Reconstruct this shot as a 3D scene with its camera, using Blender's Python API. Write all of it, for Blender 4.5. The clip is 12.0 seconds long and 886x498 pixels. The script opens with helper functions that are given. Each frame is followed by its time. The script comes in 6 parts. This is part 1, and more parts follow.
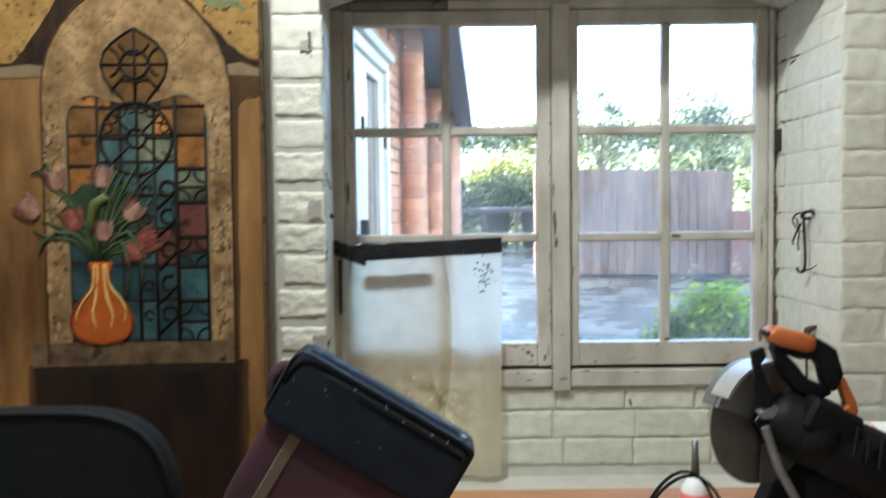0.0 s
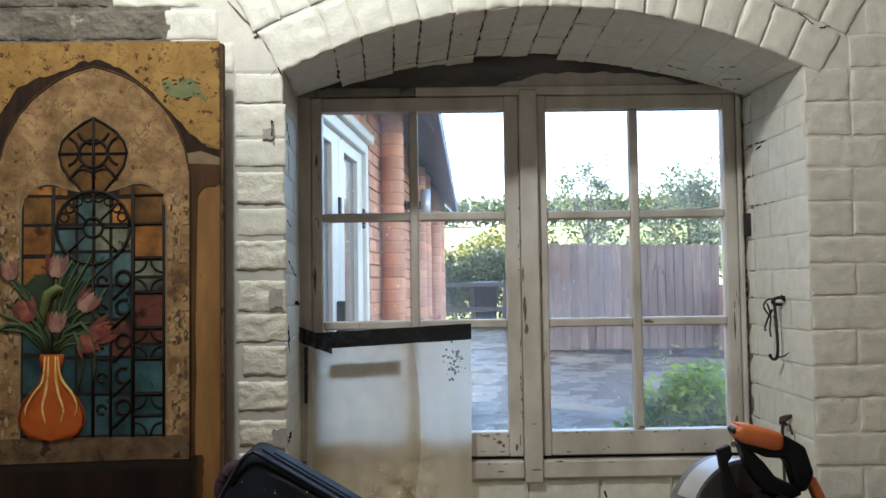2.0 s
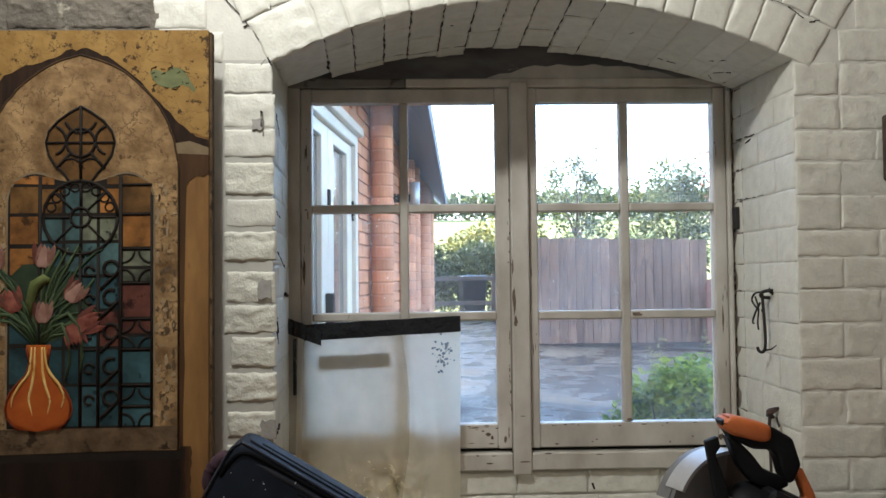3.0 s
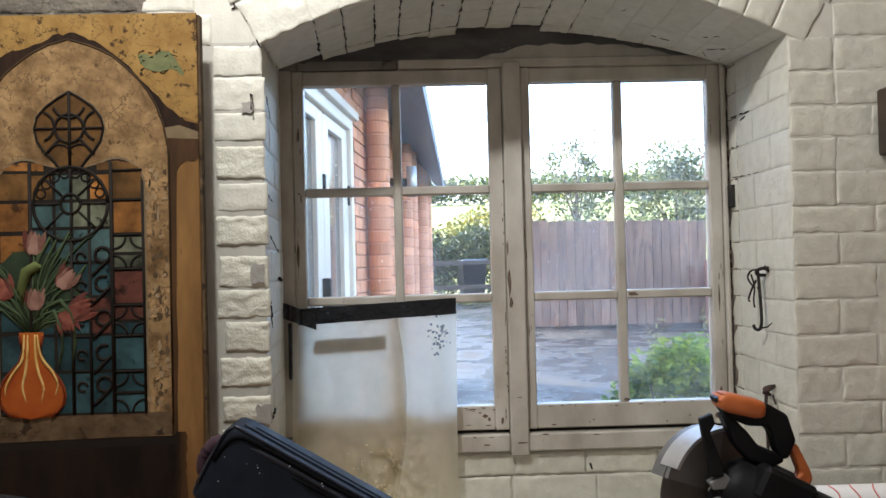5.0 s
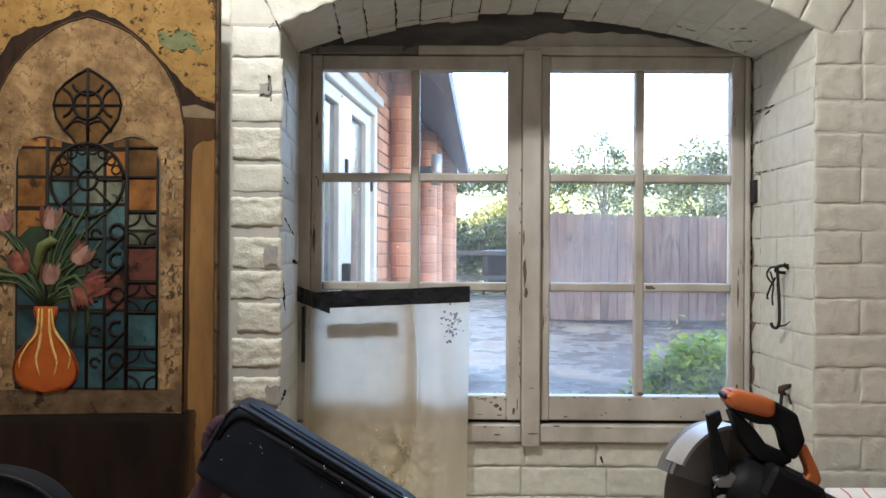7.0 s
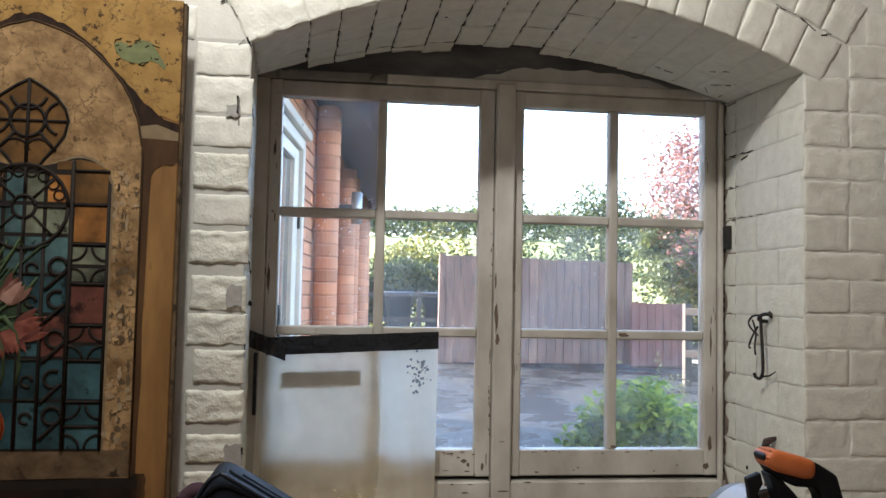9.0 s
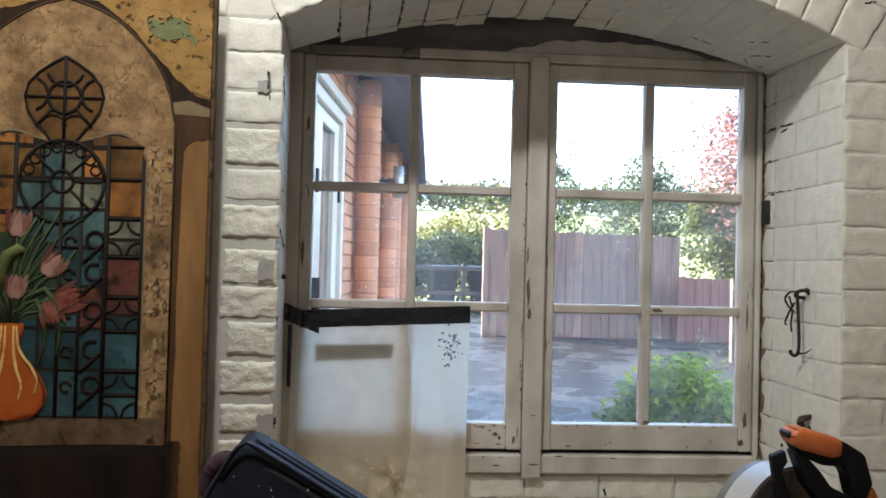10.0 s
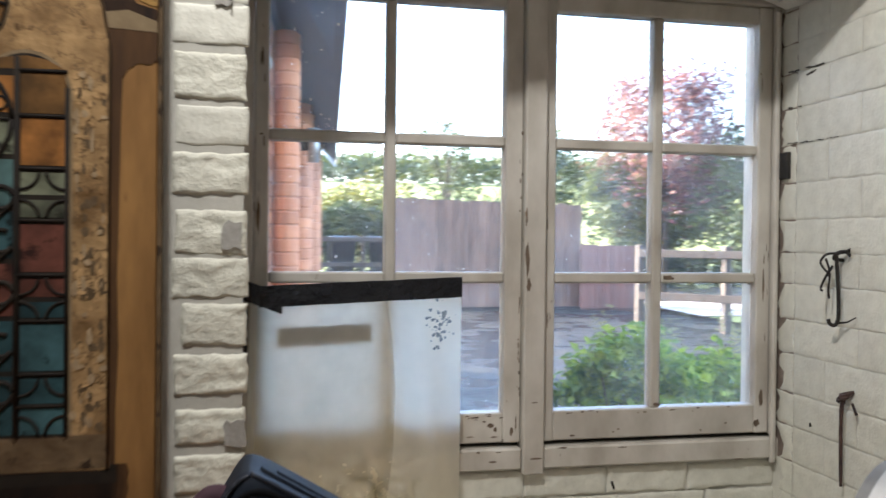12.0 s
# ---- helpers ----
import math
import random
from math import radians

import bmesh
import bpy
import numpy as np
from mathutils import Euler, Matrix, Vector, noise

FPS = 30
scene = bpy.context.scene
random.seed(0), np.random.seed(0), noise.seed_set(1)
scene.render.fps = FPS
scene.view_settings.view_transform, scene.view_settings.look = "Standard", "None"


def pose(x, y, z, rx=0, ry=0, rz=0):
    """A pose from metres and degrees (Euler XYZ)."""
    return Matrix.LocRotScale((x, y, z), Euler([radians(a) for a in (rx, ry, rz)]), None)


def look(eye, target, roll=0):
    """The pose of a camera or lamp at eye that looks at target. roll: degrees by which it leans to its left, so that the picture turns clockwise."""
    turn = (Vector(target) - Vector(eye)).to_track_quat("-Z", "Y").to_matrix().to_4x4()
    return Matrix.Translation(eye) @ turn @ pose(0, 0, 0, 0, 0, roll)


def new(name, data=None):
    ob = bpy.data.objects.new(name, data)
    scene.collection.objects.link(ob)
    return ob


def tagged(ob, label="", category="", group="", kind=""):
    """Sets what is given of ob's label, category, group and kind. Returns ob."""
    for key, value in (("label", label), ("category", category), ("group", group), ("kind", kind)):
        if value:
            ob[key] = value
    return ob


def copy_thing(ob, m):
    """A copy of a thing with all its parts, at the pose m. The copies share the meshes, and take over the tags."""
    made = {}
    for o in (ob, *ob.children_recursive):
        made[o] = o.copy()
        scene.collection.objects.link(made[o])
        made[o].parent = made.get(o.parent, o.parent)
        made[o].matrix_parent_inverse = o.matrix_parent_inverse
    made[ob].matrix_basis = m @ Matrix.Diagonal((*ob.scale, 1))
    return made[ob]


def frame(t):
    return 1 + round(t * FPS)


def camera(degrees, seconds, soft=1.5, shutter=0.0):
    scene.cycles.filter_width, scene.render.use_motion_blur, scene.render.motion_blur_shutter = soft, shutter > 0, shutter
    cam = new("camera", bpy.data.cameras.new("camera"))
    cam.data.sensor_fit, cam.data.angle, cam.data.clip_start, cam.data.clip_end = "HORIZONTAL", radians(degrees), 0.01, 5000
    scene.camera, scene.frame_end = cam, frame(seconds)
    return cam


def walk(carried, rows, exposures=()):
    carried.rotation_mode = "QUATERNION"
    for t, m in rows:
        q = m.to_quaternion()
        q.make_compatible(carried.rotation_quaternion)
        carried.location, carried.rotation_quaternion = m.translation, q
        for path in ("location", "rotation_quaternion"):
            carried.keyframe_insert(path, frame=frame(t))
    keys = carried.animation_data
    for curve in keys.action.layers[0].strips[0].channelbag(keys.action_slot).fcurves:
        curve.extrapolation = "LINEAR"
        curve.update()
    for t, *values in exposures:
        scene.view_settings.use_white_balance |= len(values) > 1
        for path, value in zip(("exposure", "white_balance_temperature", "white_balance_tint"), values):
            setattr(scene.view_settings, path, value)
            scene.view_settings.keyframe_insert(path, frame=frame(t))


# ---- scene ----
cam = camera(56.3, 12.0, shutter=0.5)
METRES, EYE, TILT, LEAN, TURN = 1.0, 1.4, 0.0, 0.0, 0.0
ROWS = [
    (0.0, 0.0, 0.0, 0.0, -0.03, -2.66, 0.61),
    (0.5, -0.0007, 0.0462, 0.0307, -3.13, 1.01, 1.09),
    (1.0, 0.0346, 0.0515, 0.0378, -2.51, 2.03, 1.3),
    (1.5, 0.0591, 0.0505, 0.035, -1.55, 2.2, 1.23),
    (2.0, 0.0645, 0.0363, 0.0363, -0.69, 2.38, 0.82),
    (2.5, 0.0641, 0.0373, 0.033, -0.93, 2.28, 0.67),
    (3.0, 0.0623, 0.0391, 0.0316, -1.47, 1.94, 0.59),
    (3.5, 0.0608, 0.0465, 0.0291, -1.72, 1.57, 0.69),
    (5.5, 0.0808, 0.0496, 0.0238, -1.37, 0.84, 1.52),
    (6.0, 0.0801, 0.0447, 0.0241, -1.36, 0.94, 1.53),
    (6.5, 0.0838, 0.0451, 0.0219, -1.0, 0.75, 0.89),
    (7.0, 0.1098, 0.0611, 0.0171, 0.37, 0.2, -0.33),
    (9.0, -0.0901, 0.2288, 0.0198, -7.08, 3.13, -1.17),
    (9.5, -0.0648, 0.2277, 0.0266, -5.69, 2.16, -1.58),
    (10.0, -0.0522, 0.2199, 0.0223, -3.87, 1.24, -1.44),
    (10.5, -0.0383, 0.2205, 0.0235, -2.46, 0.47, -2.5),
    (11.0, -0.0321, 0.2392, 0.0143, -1.33, -0.59, -3.7),
    (11.5, -0.1133, 0.3522, 0.0034, -3.49, -0.98, -2.55),
    (12.0, -0.2431, 0.5993, 0.0037, -11.53, -0.64, -0.62),
]
walk(cam, [(t, pose(0, 0, EYE, TILT, LEAN, TURN) @ pose(METRES * x, METRES * y, METRES * z, 90 + pitch, roll, yaw)) for t, x, y, z, yaw, pitch, roll in ROWS],
     exposures=[(0.0, 4.15, 5450, 6), (0.4, 3.66, 5550, 9), (1.0, 3.50, 5600, 11), (2.0, 3.52, 5650, 12), (3.5, 3.58, 5720, 13), (5.5, 3.80, 5760, 15), (7.0, 3.85, 5760, 15), (9.0, 3.56, 5770, 15), (10.5, 3.68, 5740, 14.5), (12.0, 3.78, 5740, 15)])

# ---- world, sun and lamps ----
SUN_AZ, SUN_EL = radians(-55), radians(19)      # azimuth from +y, positive towards +x
world = bpy.data.worlds.new("sky")
scene.world = world
world.use_nodes = True
wn = world.node_tree
wn.nodes.clear()
sky = wn.nodes.new("ShaderNodeTexSky")
sky.sky_type = "NISHITA"
sky.sun_disc = False
sky.sun_elevation = SUN_EL
sky.sun_rotation = SUN_AZ
sky.dust_density = 2.0
sky.ozone_density = 1.1
bg = wn.nodes.new("ShaderNodeBackground")
bg.inputs["Strength"].default_value = 0.15
wo = wn.nodes.new("ShaderNodeOutputWorld")
wn.links.new(sky.outputs[0], bg.inputs["Color"])
wn.links.new(bg.outputs[0], wo.inputs["Surface"])
sun_data = bpy.data.lights.new("sun", "SUN")
sun_data.energy, sun_data.angle, sun_data.color = 3.2, radians(0.5), (1.0, 0.9, 0.74)
sun = new("sun", sun_data)
sun_from = Vector((math.sin(SUN_AZ) * math.cos(SUN_EL), math.cos(SUN_AZ) * math.cos(SUN_EL), math.sin(SUN_EL)))
sun.matrix_world = look(sun_from * 50, (0, 0, 0))
LAMP = Vector((-0.42, 1.05, 2.94))
bulb_data = bpy.data.lights.new("ceiling_bulb", "POINT")
bulb_data.energy, bulb_data.shadow_soft_size, bulb_data.color = 9.6, 0.05, (1.0, 0.94, 0.815)
bulb = new("ceiling_bulb", bulb_data)
bulb.location = LAMP

# ---- materials ----
def surf(name, a, b, scale=8.0, rough=0.6, bump=0.2, grain=90.0, metal=0.0, vary=0.1, spots=None, spot_at=0.62, spot_scale=5.0, stretch=(1, 1, 1), dist=0.004, spec=0.5, cracks=None, crack_scale=30.0, fine_w=0.45, rough_range=None):
    """Two tones mixed by broad noise, fine grain, spots of wear, and relief from both."""
    m = bpy.data.materials.new(name)
    m.use_nodes = True
    n, l = m.node_tree.nodes, m.node_tree.links
    bsdf = n["Principled BSDF"]
    geo = n.new("ShaderNodeNewGeometry")
    info = n.new("ShaderNodeObjectInfo")
    mp = n.new("ShaderNodeMapping")
    mp.inputs["Scale"].default_value = stretch
    l.new(geo.outputs["Position"], mp.inputs["Vector"])
    big = n.new("ShaderNodeTexNoise")
    big.inputs["Scale"].default_value, big.inputs["Detail"].default_value = scale, 6
    fine = n.new("ShaderNodeTexNoise")
    fine.inputs["Scale"].default_value, fine.inputs["Detail"].default_value = grain, 5
    l.new(mp.outputs[0], big.inputs["Vector"])
    l.new(mp.outputs[0], fine.inputs["Vector"])
    ramp = n.new("ShaderNodeMapRange")
    ramp.inputs["From Min"].default_value, ramp.inputs["From Max"].default_value = 0.3, 0.7
    l.new(big.outputs["Fac"], ramp.inputs["Value"])
    mix = n.new("ShaderNodeMix")
    mix.data_type = "RGBA"
    mix.inputs["A"].default_value, mix.inputs["B"].default_value = (*a, 1), (*b, 1)
    l.new(ramp.outputs[0], mix.inputs["Factor"])
    colour = mix.outputs["Result"]
    if spots:
        sp = n.new("ShaderNodeTexNoise")
        sp.inputs["Scale"].default_value, sp.inputs["Detail"].default_value, sp.inputs["Roughness"].default_value = spot_scale, 8, 0.65
        l.new(mp.outputs[0], sp.inputs["Vector"])
        sr = n.new("ShaderNodeMapRange")
        sr.inputs["From Min"].default_value, sr.inputs["From Max"].default_value = spot_at, spot_at + 0.05
        l.new(sp.outputs["Fac"], sr.inputs["Value"])
        ms = n.new("ShaderNodeMix")
        ms.data_type = "RGBA"
        l.new(sr.outputs[0], ms.inputs["Factor"])
        l.new(colour, ms.inputs["A"])
        ms.inputs["B"].default_value = (*spots, 1)
        colour = ms.outputs["Result"]
    if cracks:
        warp = n.new("ShaderNodeVectorMath")
        warp.operation = "MULTIPLY_ADD"
        warp.inputs[1].default_value = (0.03, 0.03, 0.03)
        l.new(big.outputs["Color"], warp.inputs[0])
        l.new(mp.outputs[0], warp.inputs[2])
        vo = n.new("ShaderNodeTexNoise")
        vo.inputs["Scale"].default_value, vo.inputs["Detail"].default_value, vo.inputs["Roughness"].default_value = crack_scale, 7, 0.6
        l.new(warp.outputs[0], vo.inputs["Vector"])
        off = n.new("ShaderNodeMath")
        off.operation = "SUBTRACT"
        off.inputs[1].default_value = 0.5
        l.new(vo.outputs["Fac"], off.inputs[0])
        ab = n.new("ShaderNodeMath")
        ab.operation = "ABSOLUTE"
        l.new(off.outputs[0], ab.inputs[0])
        cr = n.new("ShaderNodeMapRange")
        cr.inputs["From Min"].default_value, cr.inputs["From Max"].default_value = 0.004, 0.016
        cr.inputs["To Min"].default_value, cr.inputs["To Max"].default_value = 1.0, 0.0
        l.new(ab.outputs[0], cr.inputs["Value"])
        cm = n.new("ShaderNodeMath")
        cm.operation = "MULTIPLY"
        l.new(cr.outputs[0], cm.inputs[0])
        l.new(ramp.outputs[0], cm.inputs[1])
        mc = n.new("ShaderNodeMix")
        mc.data_type = "RGBA"
        l.new(cm.outputs[0], mc.inputs["Factor"])
        l.new(colour, mc.inputs["A"])
        mc.inputs["B"].default_value = (*cracks, 1)
        colour = mc.outputs["Result"]
    hsv = n.new("ShaderNodeHueSaturation")
    add = n.new("ShaderNodeMath")
    add.operation = "ADD"
    l.new(info.outputs["Random"], add.inputs[0])
    l.new(fine.outputs["Fac"], add.inputs[1])
    val = n.new("ShaderNodeMapRange")
    val.inputs["From Min"].default_value, val.inputs["From Max"].default_value = 0.3, 1.7
    val.inputs["To Min"].default_value, val.inputs["To Max"].default_value = 1 - vary, 1 + vary
    l.new(add.outputs[0], val.inputs["Value"])
    l.new(val.outputs[0], hsv.inputs["Value"])
    l.new(colour, hsv.inputs["Color"])
    l.new(hsv.outputs[0], bsdf.inputs["Base Color"])
    rr = n.new("ShaderNodeMapRange")
    rr.inputs["To Min"].default_value, rr.inputs["To Max"].default_value = max(0.02, rough - 0.12), min(1, rough + 0.12)
    if rough_range:
        rr.inputs["From Min"].default_value, rr.inputs["From Max"].default_value = 0.42, 0.6
        rr.inputs["To Min"].default_value, rr.inputs["To Max"].default_value = rough_range
    l.new(big.outputs["Fac"], rr.inputs["Value"])
    l.new(rr.outputs[0], bsdf.inputs["Roughness"])
    bsdf.inputs["Metallic"].default_value = metal
    bsdf.inputs["Specular IOR Level"].default_value = spec
    if bump:
        h = n.new("ShaderNodeMath")
        h.operation = "MULTIPLY_ADD"
        h.inputs[1].default_value = fine_w
        l.new(fine.outputs["Fac"], h.inputs[0])
        l.new(big.outputs["Fac"], h.inputs[2])
        bp = n.new("ShaderNodeBump")
        bp.inputs["Strength"].default_value, bp.inputs["Distance"].default_value = bump, dist
        l.new(h.outputs[0], bp.inputs["Height"])
        l.new(bp.outputs[0], bsdf.inputs["Normal"])
    return m


def pane_glass(name):
    m = bpy.data.materials.new(name)
    m.use_nodes = True
    n, l = m.node_tree.nodes, m.node_tree.links
    n.clear()
    out = n.new("ShaderNodeOutputMaterial")
    tr = n.new("ShaderNodeBsdfTransparent")
    tr.inputs[0].default_value = (0.95, 0.97, 0.97, 1)
    gl = n.new("ShaderNodeBsdfGlossy")
    gl.inputs["Roughness"].default_value = 0.03
    fr = n.new("ShaderNodeFresnel")
    fr.inputs["IOR"].default_value = 1.45
    mx = n.new("ShaderNodeMixShader")
    l.new(fr.outputs[0], mx.inputs[0])
    l.new(tr.outputs[0], mx.inputs[1])
    l.new(gl.outputs[0], mx.inputs[2])
    # dirt specks, plus an overall pale veil standing in for glare haze
    dirt_veil = n.new("ShaderNodeBsdfTranslucent")
    dirt_veil.inputs[0].default_value = (0.88, 0.88, 0.86, 1)
    geo = n.new("ShaderNodeNewGeometry")
    t1 = n.new("ShaderNodeTexNoise")
    t1.inputs["Scale"].default_value, t1.inputs["Detail"].default_value = 5.0, 5
    t2 = n.new("ShaderNodeTexVoronoi")
    t2.inputs["Scale"].default_value = 55.0
    l.new(geo.outputs["Position"], t1.inputs["Vector"])
    l.new(geo.outputs["Position"], t2.inputs["Vector"])
    r1 = n.new("ShaderNodeMapRange")
    r1.inputs["From Min"].default_value, r1.inputs["From Max"].default_value = 0.45, 0.8
    r1.inputs["To Min"].default_value, r1.inputs["To Max"].default_value = 0.03, 0.13
    l.new(t1.outputs["Fac"], r1.inputs["Value"])
    r2 = n.new("ShaderNodeMapRange")
    r2.inputs["From Min"].default_value, r2.inputs["From Max"].default_value = 0.05, 0.08
    r2.inputs["To Min"].default_value, r2.inputs["To Max"].default_value = 0.85, 0.0
    l.new(t2.outputs["Distance"], r2.inputs["Value"])
    gate = n.new("ShaderNodeMath")
    gate.operation = "GREATER_THAN"
    gate.inputs[1].default_value = 0.53
    l.new(t1.outputs["Fac"], gate.inputs[0])
    mul = n.new("ShaderNodeMath")
    mul.operation = "MULTIPLY"
    l.new(r2.outputs[0], mul.inputs[0])
    l.new(gate.outputs[0], mul.inputs[1])
    ad = n.new("ShaderNodeMath")
    ad.operation = "ADD"
    l.new(r1.outputs[0], ad.inputs[0])
    l.new(mul.outputs[0], ad.inputs[1])
    m2 = n.new("ShaderNodeMixShader")
    l.new(ad.outputs[0], m2.inputs[0])
    l.new(mx.outputs[0], m2.inputs[1])
    l.new(dirt_veil.outputs[0], m2.inputs[2])
    l.new(m2.outputs[0], out.inputs[0])
    return m


def leafy(name, a, b, glow=0.45):
    """Leaves: two greens by patches, light shining through."""
    m = bpy.data.materials.new(name)
    m.use_nodes = True
    n, l = m.node_tree.nodes, m.node_tree.links
    bsdf = n["Principled BSDF"]
    geo = n.new("ShaderNodeNewGeometry")
    mix = n.new("ShaderNodeMix")
    mix.data_type = "RGBA"
    mix.inputs["A"].default_value, mix.inputs["B"].default_value = (*a, 1), (*b, 1)
    l.new(geo.outputs["Random Per Island"], mix.inputs["Factor"])
    l.new(mix.outputs["Result"], bsdf.inputs["Base Color"])
    bsdf.inputs["Roughness"].default_value = 0.55
    tl = n.new("ShaderNodeBsdfTranslucent")
    l.new(mix.outputs["Result"], tl.inputs["Color"])
    mx = n.new("ShaderNodeMixShader")
    mx.inputs[0].default_value = glow
    l.new(bsdf.outputs[0], mx.inputs[1])
    l.new(tl.outputs[0], mx.inputs[2])
    l.new(mx.outputs[0], n["Material Output"].inputs["Surface"])
    return m


def sheet_plastic(name, clear=(0.07, 0.20)):
    m = bpy.data.materials.new(name)
    m.use_nodes = True
    n, l = m.node_tree.nodes, m.node_tree.links
    bsdf = n["Principled BSDF"]
    bsdf.inputs["Base Color"].default_value = (0.92, 0.90, 0.85, 1)
    bsdf.inputs["Roughness"].default_value = 0.14
    tl = n.new("ShaderNodeBsdfTranslucent")
    tl.inputs[0].default_value = (0.97, 0.92, 0.79, 1)
    tr = n.new("ShaderNodeBsdfTransparent")
    tr.inputs[0].default_value = (0.95, 0.95, 0.95, 1)
    m1 = n.new("ShaderNodeMixShader")
    m1.inputs[0].default_value = 0.88
    m2 = n.new("ShaderNodeMixShader")
    geo = n.new("ShaderNodeNewGeometry")
    nz = n.new("ShaderNodeTexNoise")
    nz.inputs["Scale"].default_value, nz.inputs["Detail"].default_value = 7.0, 4
    l.new(geo.outputs["Position"], nz.inputs["Vector"])
    mr = n.new("ShaderNodeMapRange")
    mr.inputs["From Min"].default_value, mr.inputs["From Max"].default_value = 0.35, 0.7
    mr.inputs["To Min"].default_value, mr.inputs["To Max"].default_value = clear
    l.new(nz.outputs["Fac"], mr.inputs["Value"])
    bp = n.new("ShaderNodeBump")
    bp.inputs["Strength"].default_value, bp.inputs["Distance"].default_value = 0.6, 0.012
    l.new(nz.outputs["Fac"], bp.inputs["Height"])
    l.new(bp.outputs[0], bsdf.inputs["Normal"])
    l.new(bsdf.outputs[0], m1.inputs[1])
    l.new(tl.outputs[0], m1.inputs[2])
    l.new(mr.outputs[0], m2.inputs[0])
    l.new(m1.outputs[0], m2.inputs[1])
    l.new(tr.outputs[0], m2.inputs[2])
    l.new(m2.outputs[0], n["Material Output"].inputs["Surface"])
    return m


M_PAINT = surf("painted_brick", (0.53, 0.52, 0.435), (0.62, 0.61, 0.515), 34, 0.55, 0.5, 130, vary=0.07, fine_w=0.6, spots=(0.45, 0.435, 0.37), spot_at=0.68, spot_scale=30, dist=0.004)
M_ROCK = surf("rough_painted_brick", (0.50, 0.49, 0.40), (0.60, 0.59, 0.485), 60, 0.6, 0.65, 170, vary=0.08, fine_w=0.55, spots=(0.44, 0.43, 0.365), spot_at=0.67, spot_scale=34, dist=0.005)
M_MORTAR = surf("painted_mortar", (0.51, 0.495, 0.425), (0.60, 0.585, 0.505), 18, 0.8, 0.6, 160, vary=0.06, spots=(0.40, 0.38, 0.33), spot_at=0.68, dist=0.003)
M_BED = surf("grey_cement_bed", (0.38, 0.37, 0.315), (0.48, 0.465, 0.40), 14, 0.75, 0.5, 140, vary=0.06, spots=(0.25, 0.235, 0.20), spot_at=0.70, spot_scale=20, dist=0.002)
M_STONE = surf("bare_stone", (0.07, 0.06, 0.045), (0.16, 0.14, 0.105), 16, 0.85, 1.0, 60, vary=0.15, spots=(0.26, 0.24, 0.18), spot_at=0.6, spot_scale=9, dist=0.015)
M_HOLE_SHADE = surf("hole_and_gap_shade", (0.01, 0.01, 0.01), (0.03, 0.025, 0.02), 20, 0.9, 0.3)
M_PLASTER = surf("old_plaster", (0.66, 0.65, 0.62), (0.74, 0.73, 0.70), 3, 0.8, 0.4, 60)
# dark brown for the unseen right wall, chosen to weaken bounced light
M_BOUNCEWALL = surf("bounce_cut_wall", (0.16, 0.09, 0.06), (0.26, 0.15, 0.10), 4, 0.85, 0.5, 60)
M_CEIL = surf("ceiling_paint", (0.74, 0.73, 0.71), (0.8, 0.79, 0.77), 2, 0.8, 0.3, 40)
M_FLOOR = surf("concrete_floor", (0.36, 0.355, 0.34), (0.46, 0.45, 0.43), 3, 0.7, 0.4, 60)
M_FRAME = surf("worn_cream_paint", (0.34, 0.31, 0.255), (0.56, 0.535, 0.47), 9, 0.45, 0.35, 90, vary=0.06, spots=(0.22, 0.18, 0.13), spot_at=0.68, spot_scale=22, dist=0.003, stretch=(1, 1, 0.6))
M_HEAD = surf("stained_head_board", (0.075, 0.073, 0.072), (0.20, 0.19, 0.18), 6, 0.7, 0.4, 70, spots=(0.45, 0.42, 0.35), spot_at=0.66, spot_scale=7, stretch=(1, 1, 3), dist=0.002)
M_GLASS = pane_glass("window_glass")
M_FILM = sheet_plastic("plastic_sheet")
M_FILM_THIN = sheet_plastic("thin_plastic_layer", (0.42, 0.62))
M_TAPE = surf("black_tape", (0.0035, 0.0042, 0.006), (0.008, 0.0095, 0.013), 30, 0.25, 0.8, 60, dist=0.005, spec=0.45)
M_GREYTAPE = surf("grey_tape", (0.06, 0.062, 0.065), (0.09, 0.092, 0.095), 20, 0.5, 0.2)
M_IRON = surf("wrought_iron", (0.012, 0.012, 0.013), (0.04, 0.035, 0.03), 40, 0.55, 0.4, 150, metal=0.6)
M_RUST = surf("rusty_iron", (0.018, 0.012, 0.011), (0.06, 0.03, 0.022), 40, 0.8, 0.5, 150)
M_BENCH = surf("orange_bench_wood", (0.33, 0.15, 0.055), (0.45, 0.22, 0.09), 5, 0.5, 0.3, 60, stretch=(1, 8, 1))
M_GREEN = leafy("shrub_leaf", (0.05, 0.13, 0.014), (0.36, 0.46, 0.055))


# ---- building kit ----
def world_of(ob):
    if ob.parent is None:
        return ob.matrix_basis.copy()
    return world_of(ob.parent) @ ob.matrix_parent_inverse @ ob.matrix_basis


def mesh_of(name, bm, material, smooth=False):
    me = bpy.data.meshes.new(name)
    bm.to_mesh(me)
    bm.free()
    me.materials.append(material)
    if smooth:
        me.polygons.foreach_set("use_smooth", [True] * len(me.polygons))
    return me


def part(name, bm, material, parent=None, label="", smooth=False):
    ob = new(name, mesh_of(name, bm, material, smooth))
    if parent is not None:
        ob.parent = parent
        ob.matrix_parent_inverse = world_of(parent).inverted()
    if label:
        ob["label"] = label
    return ob


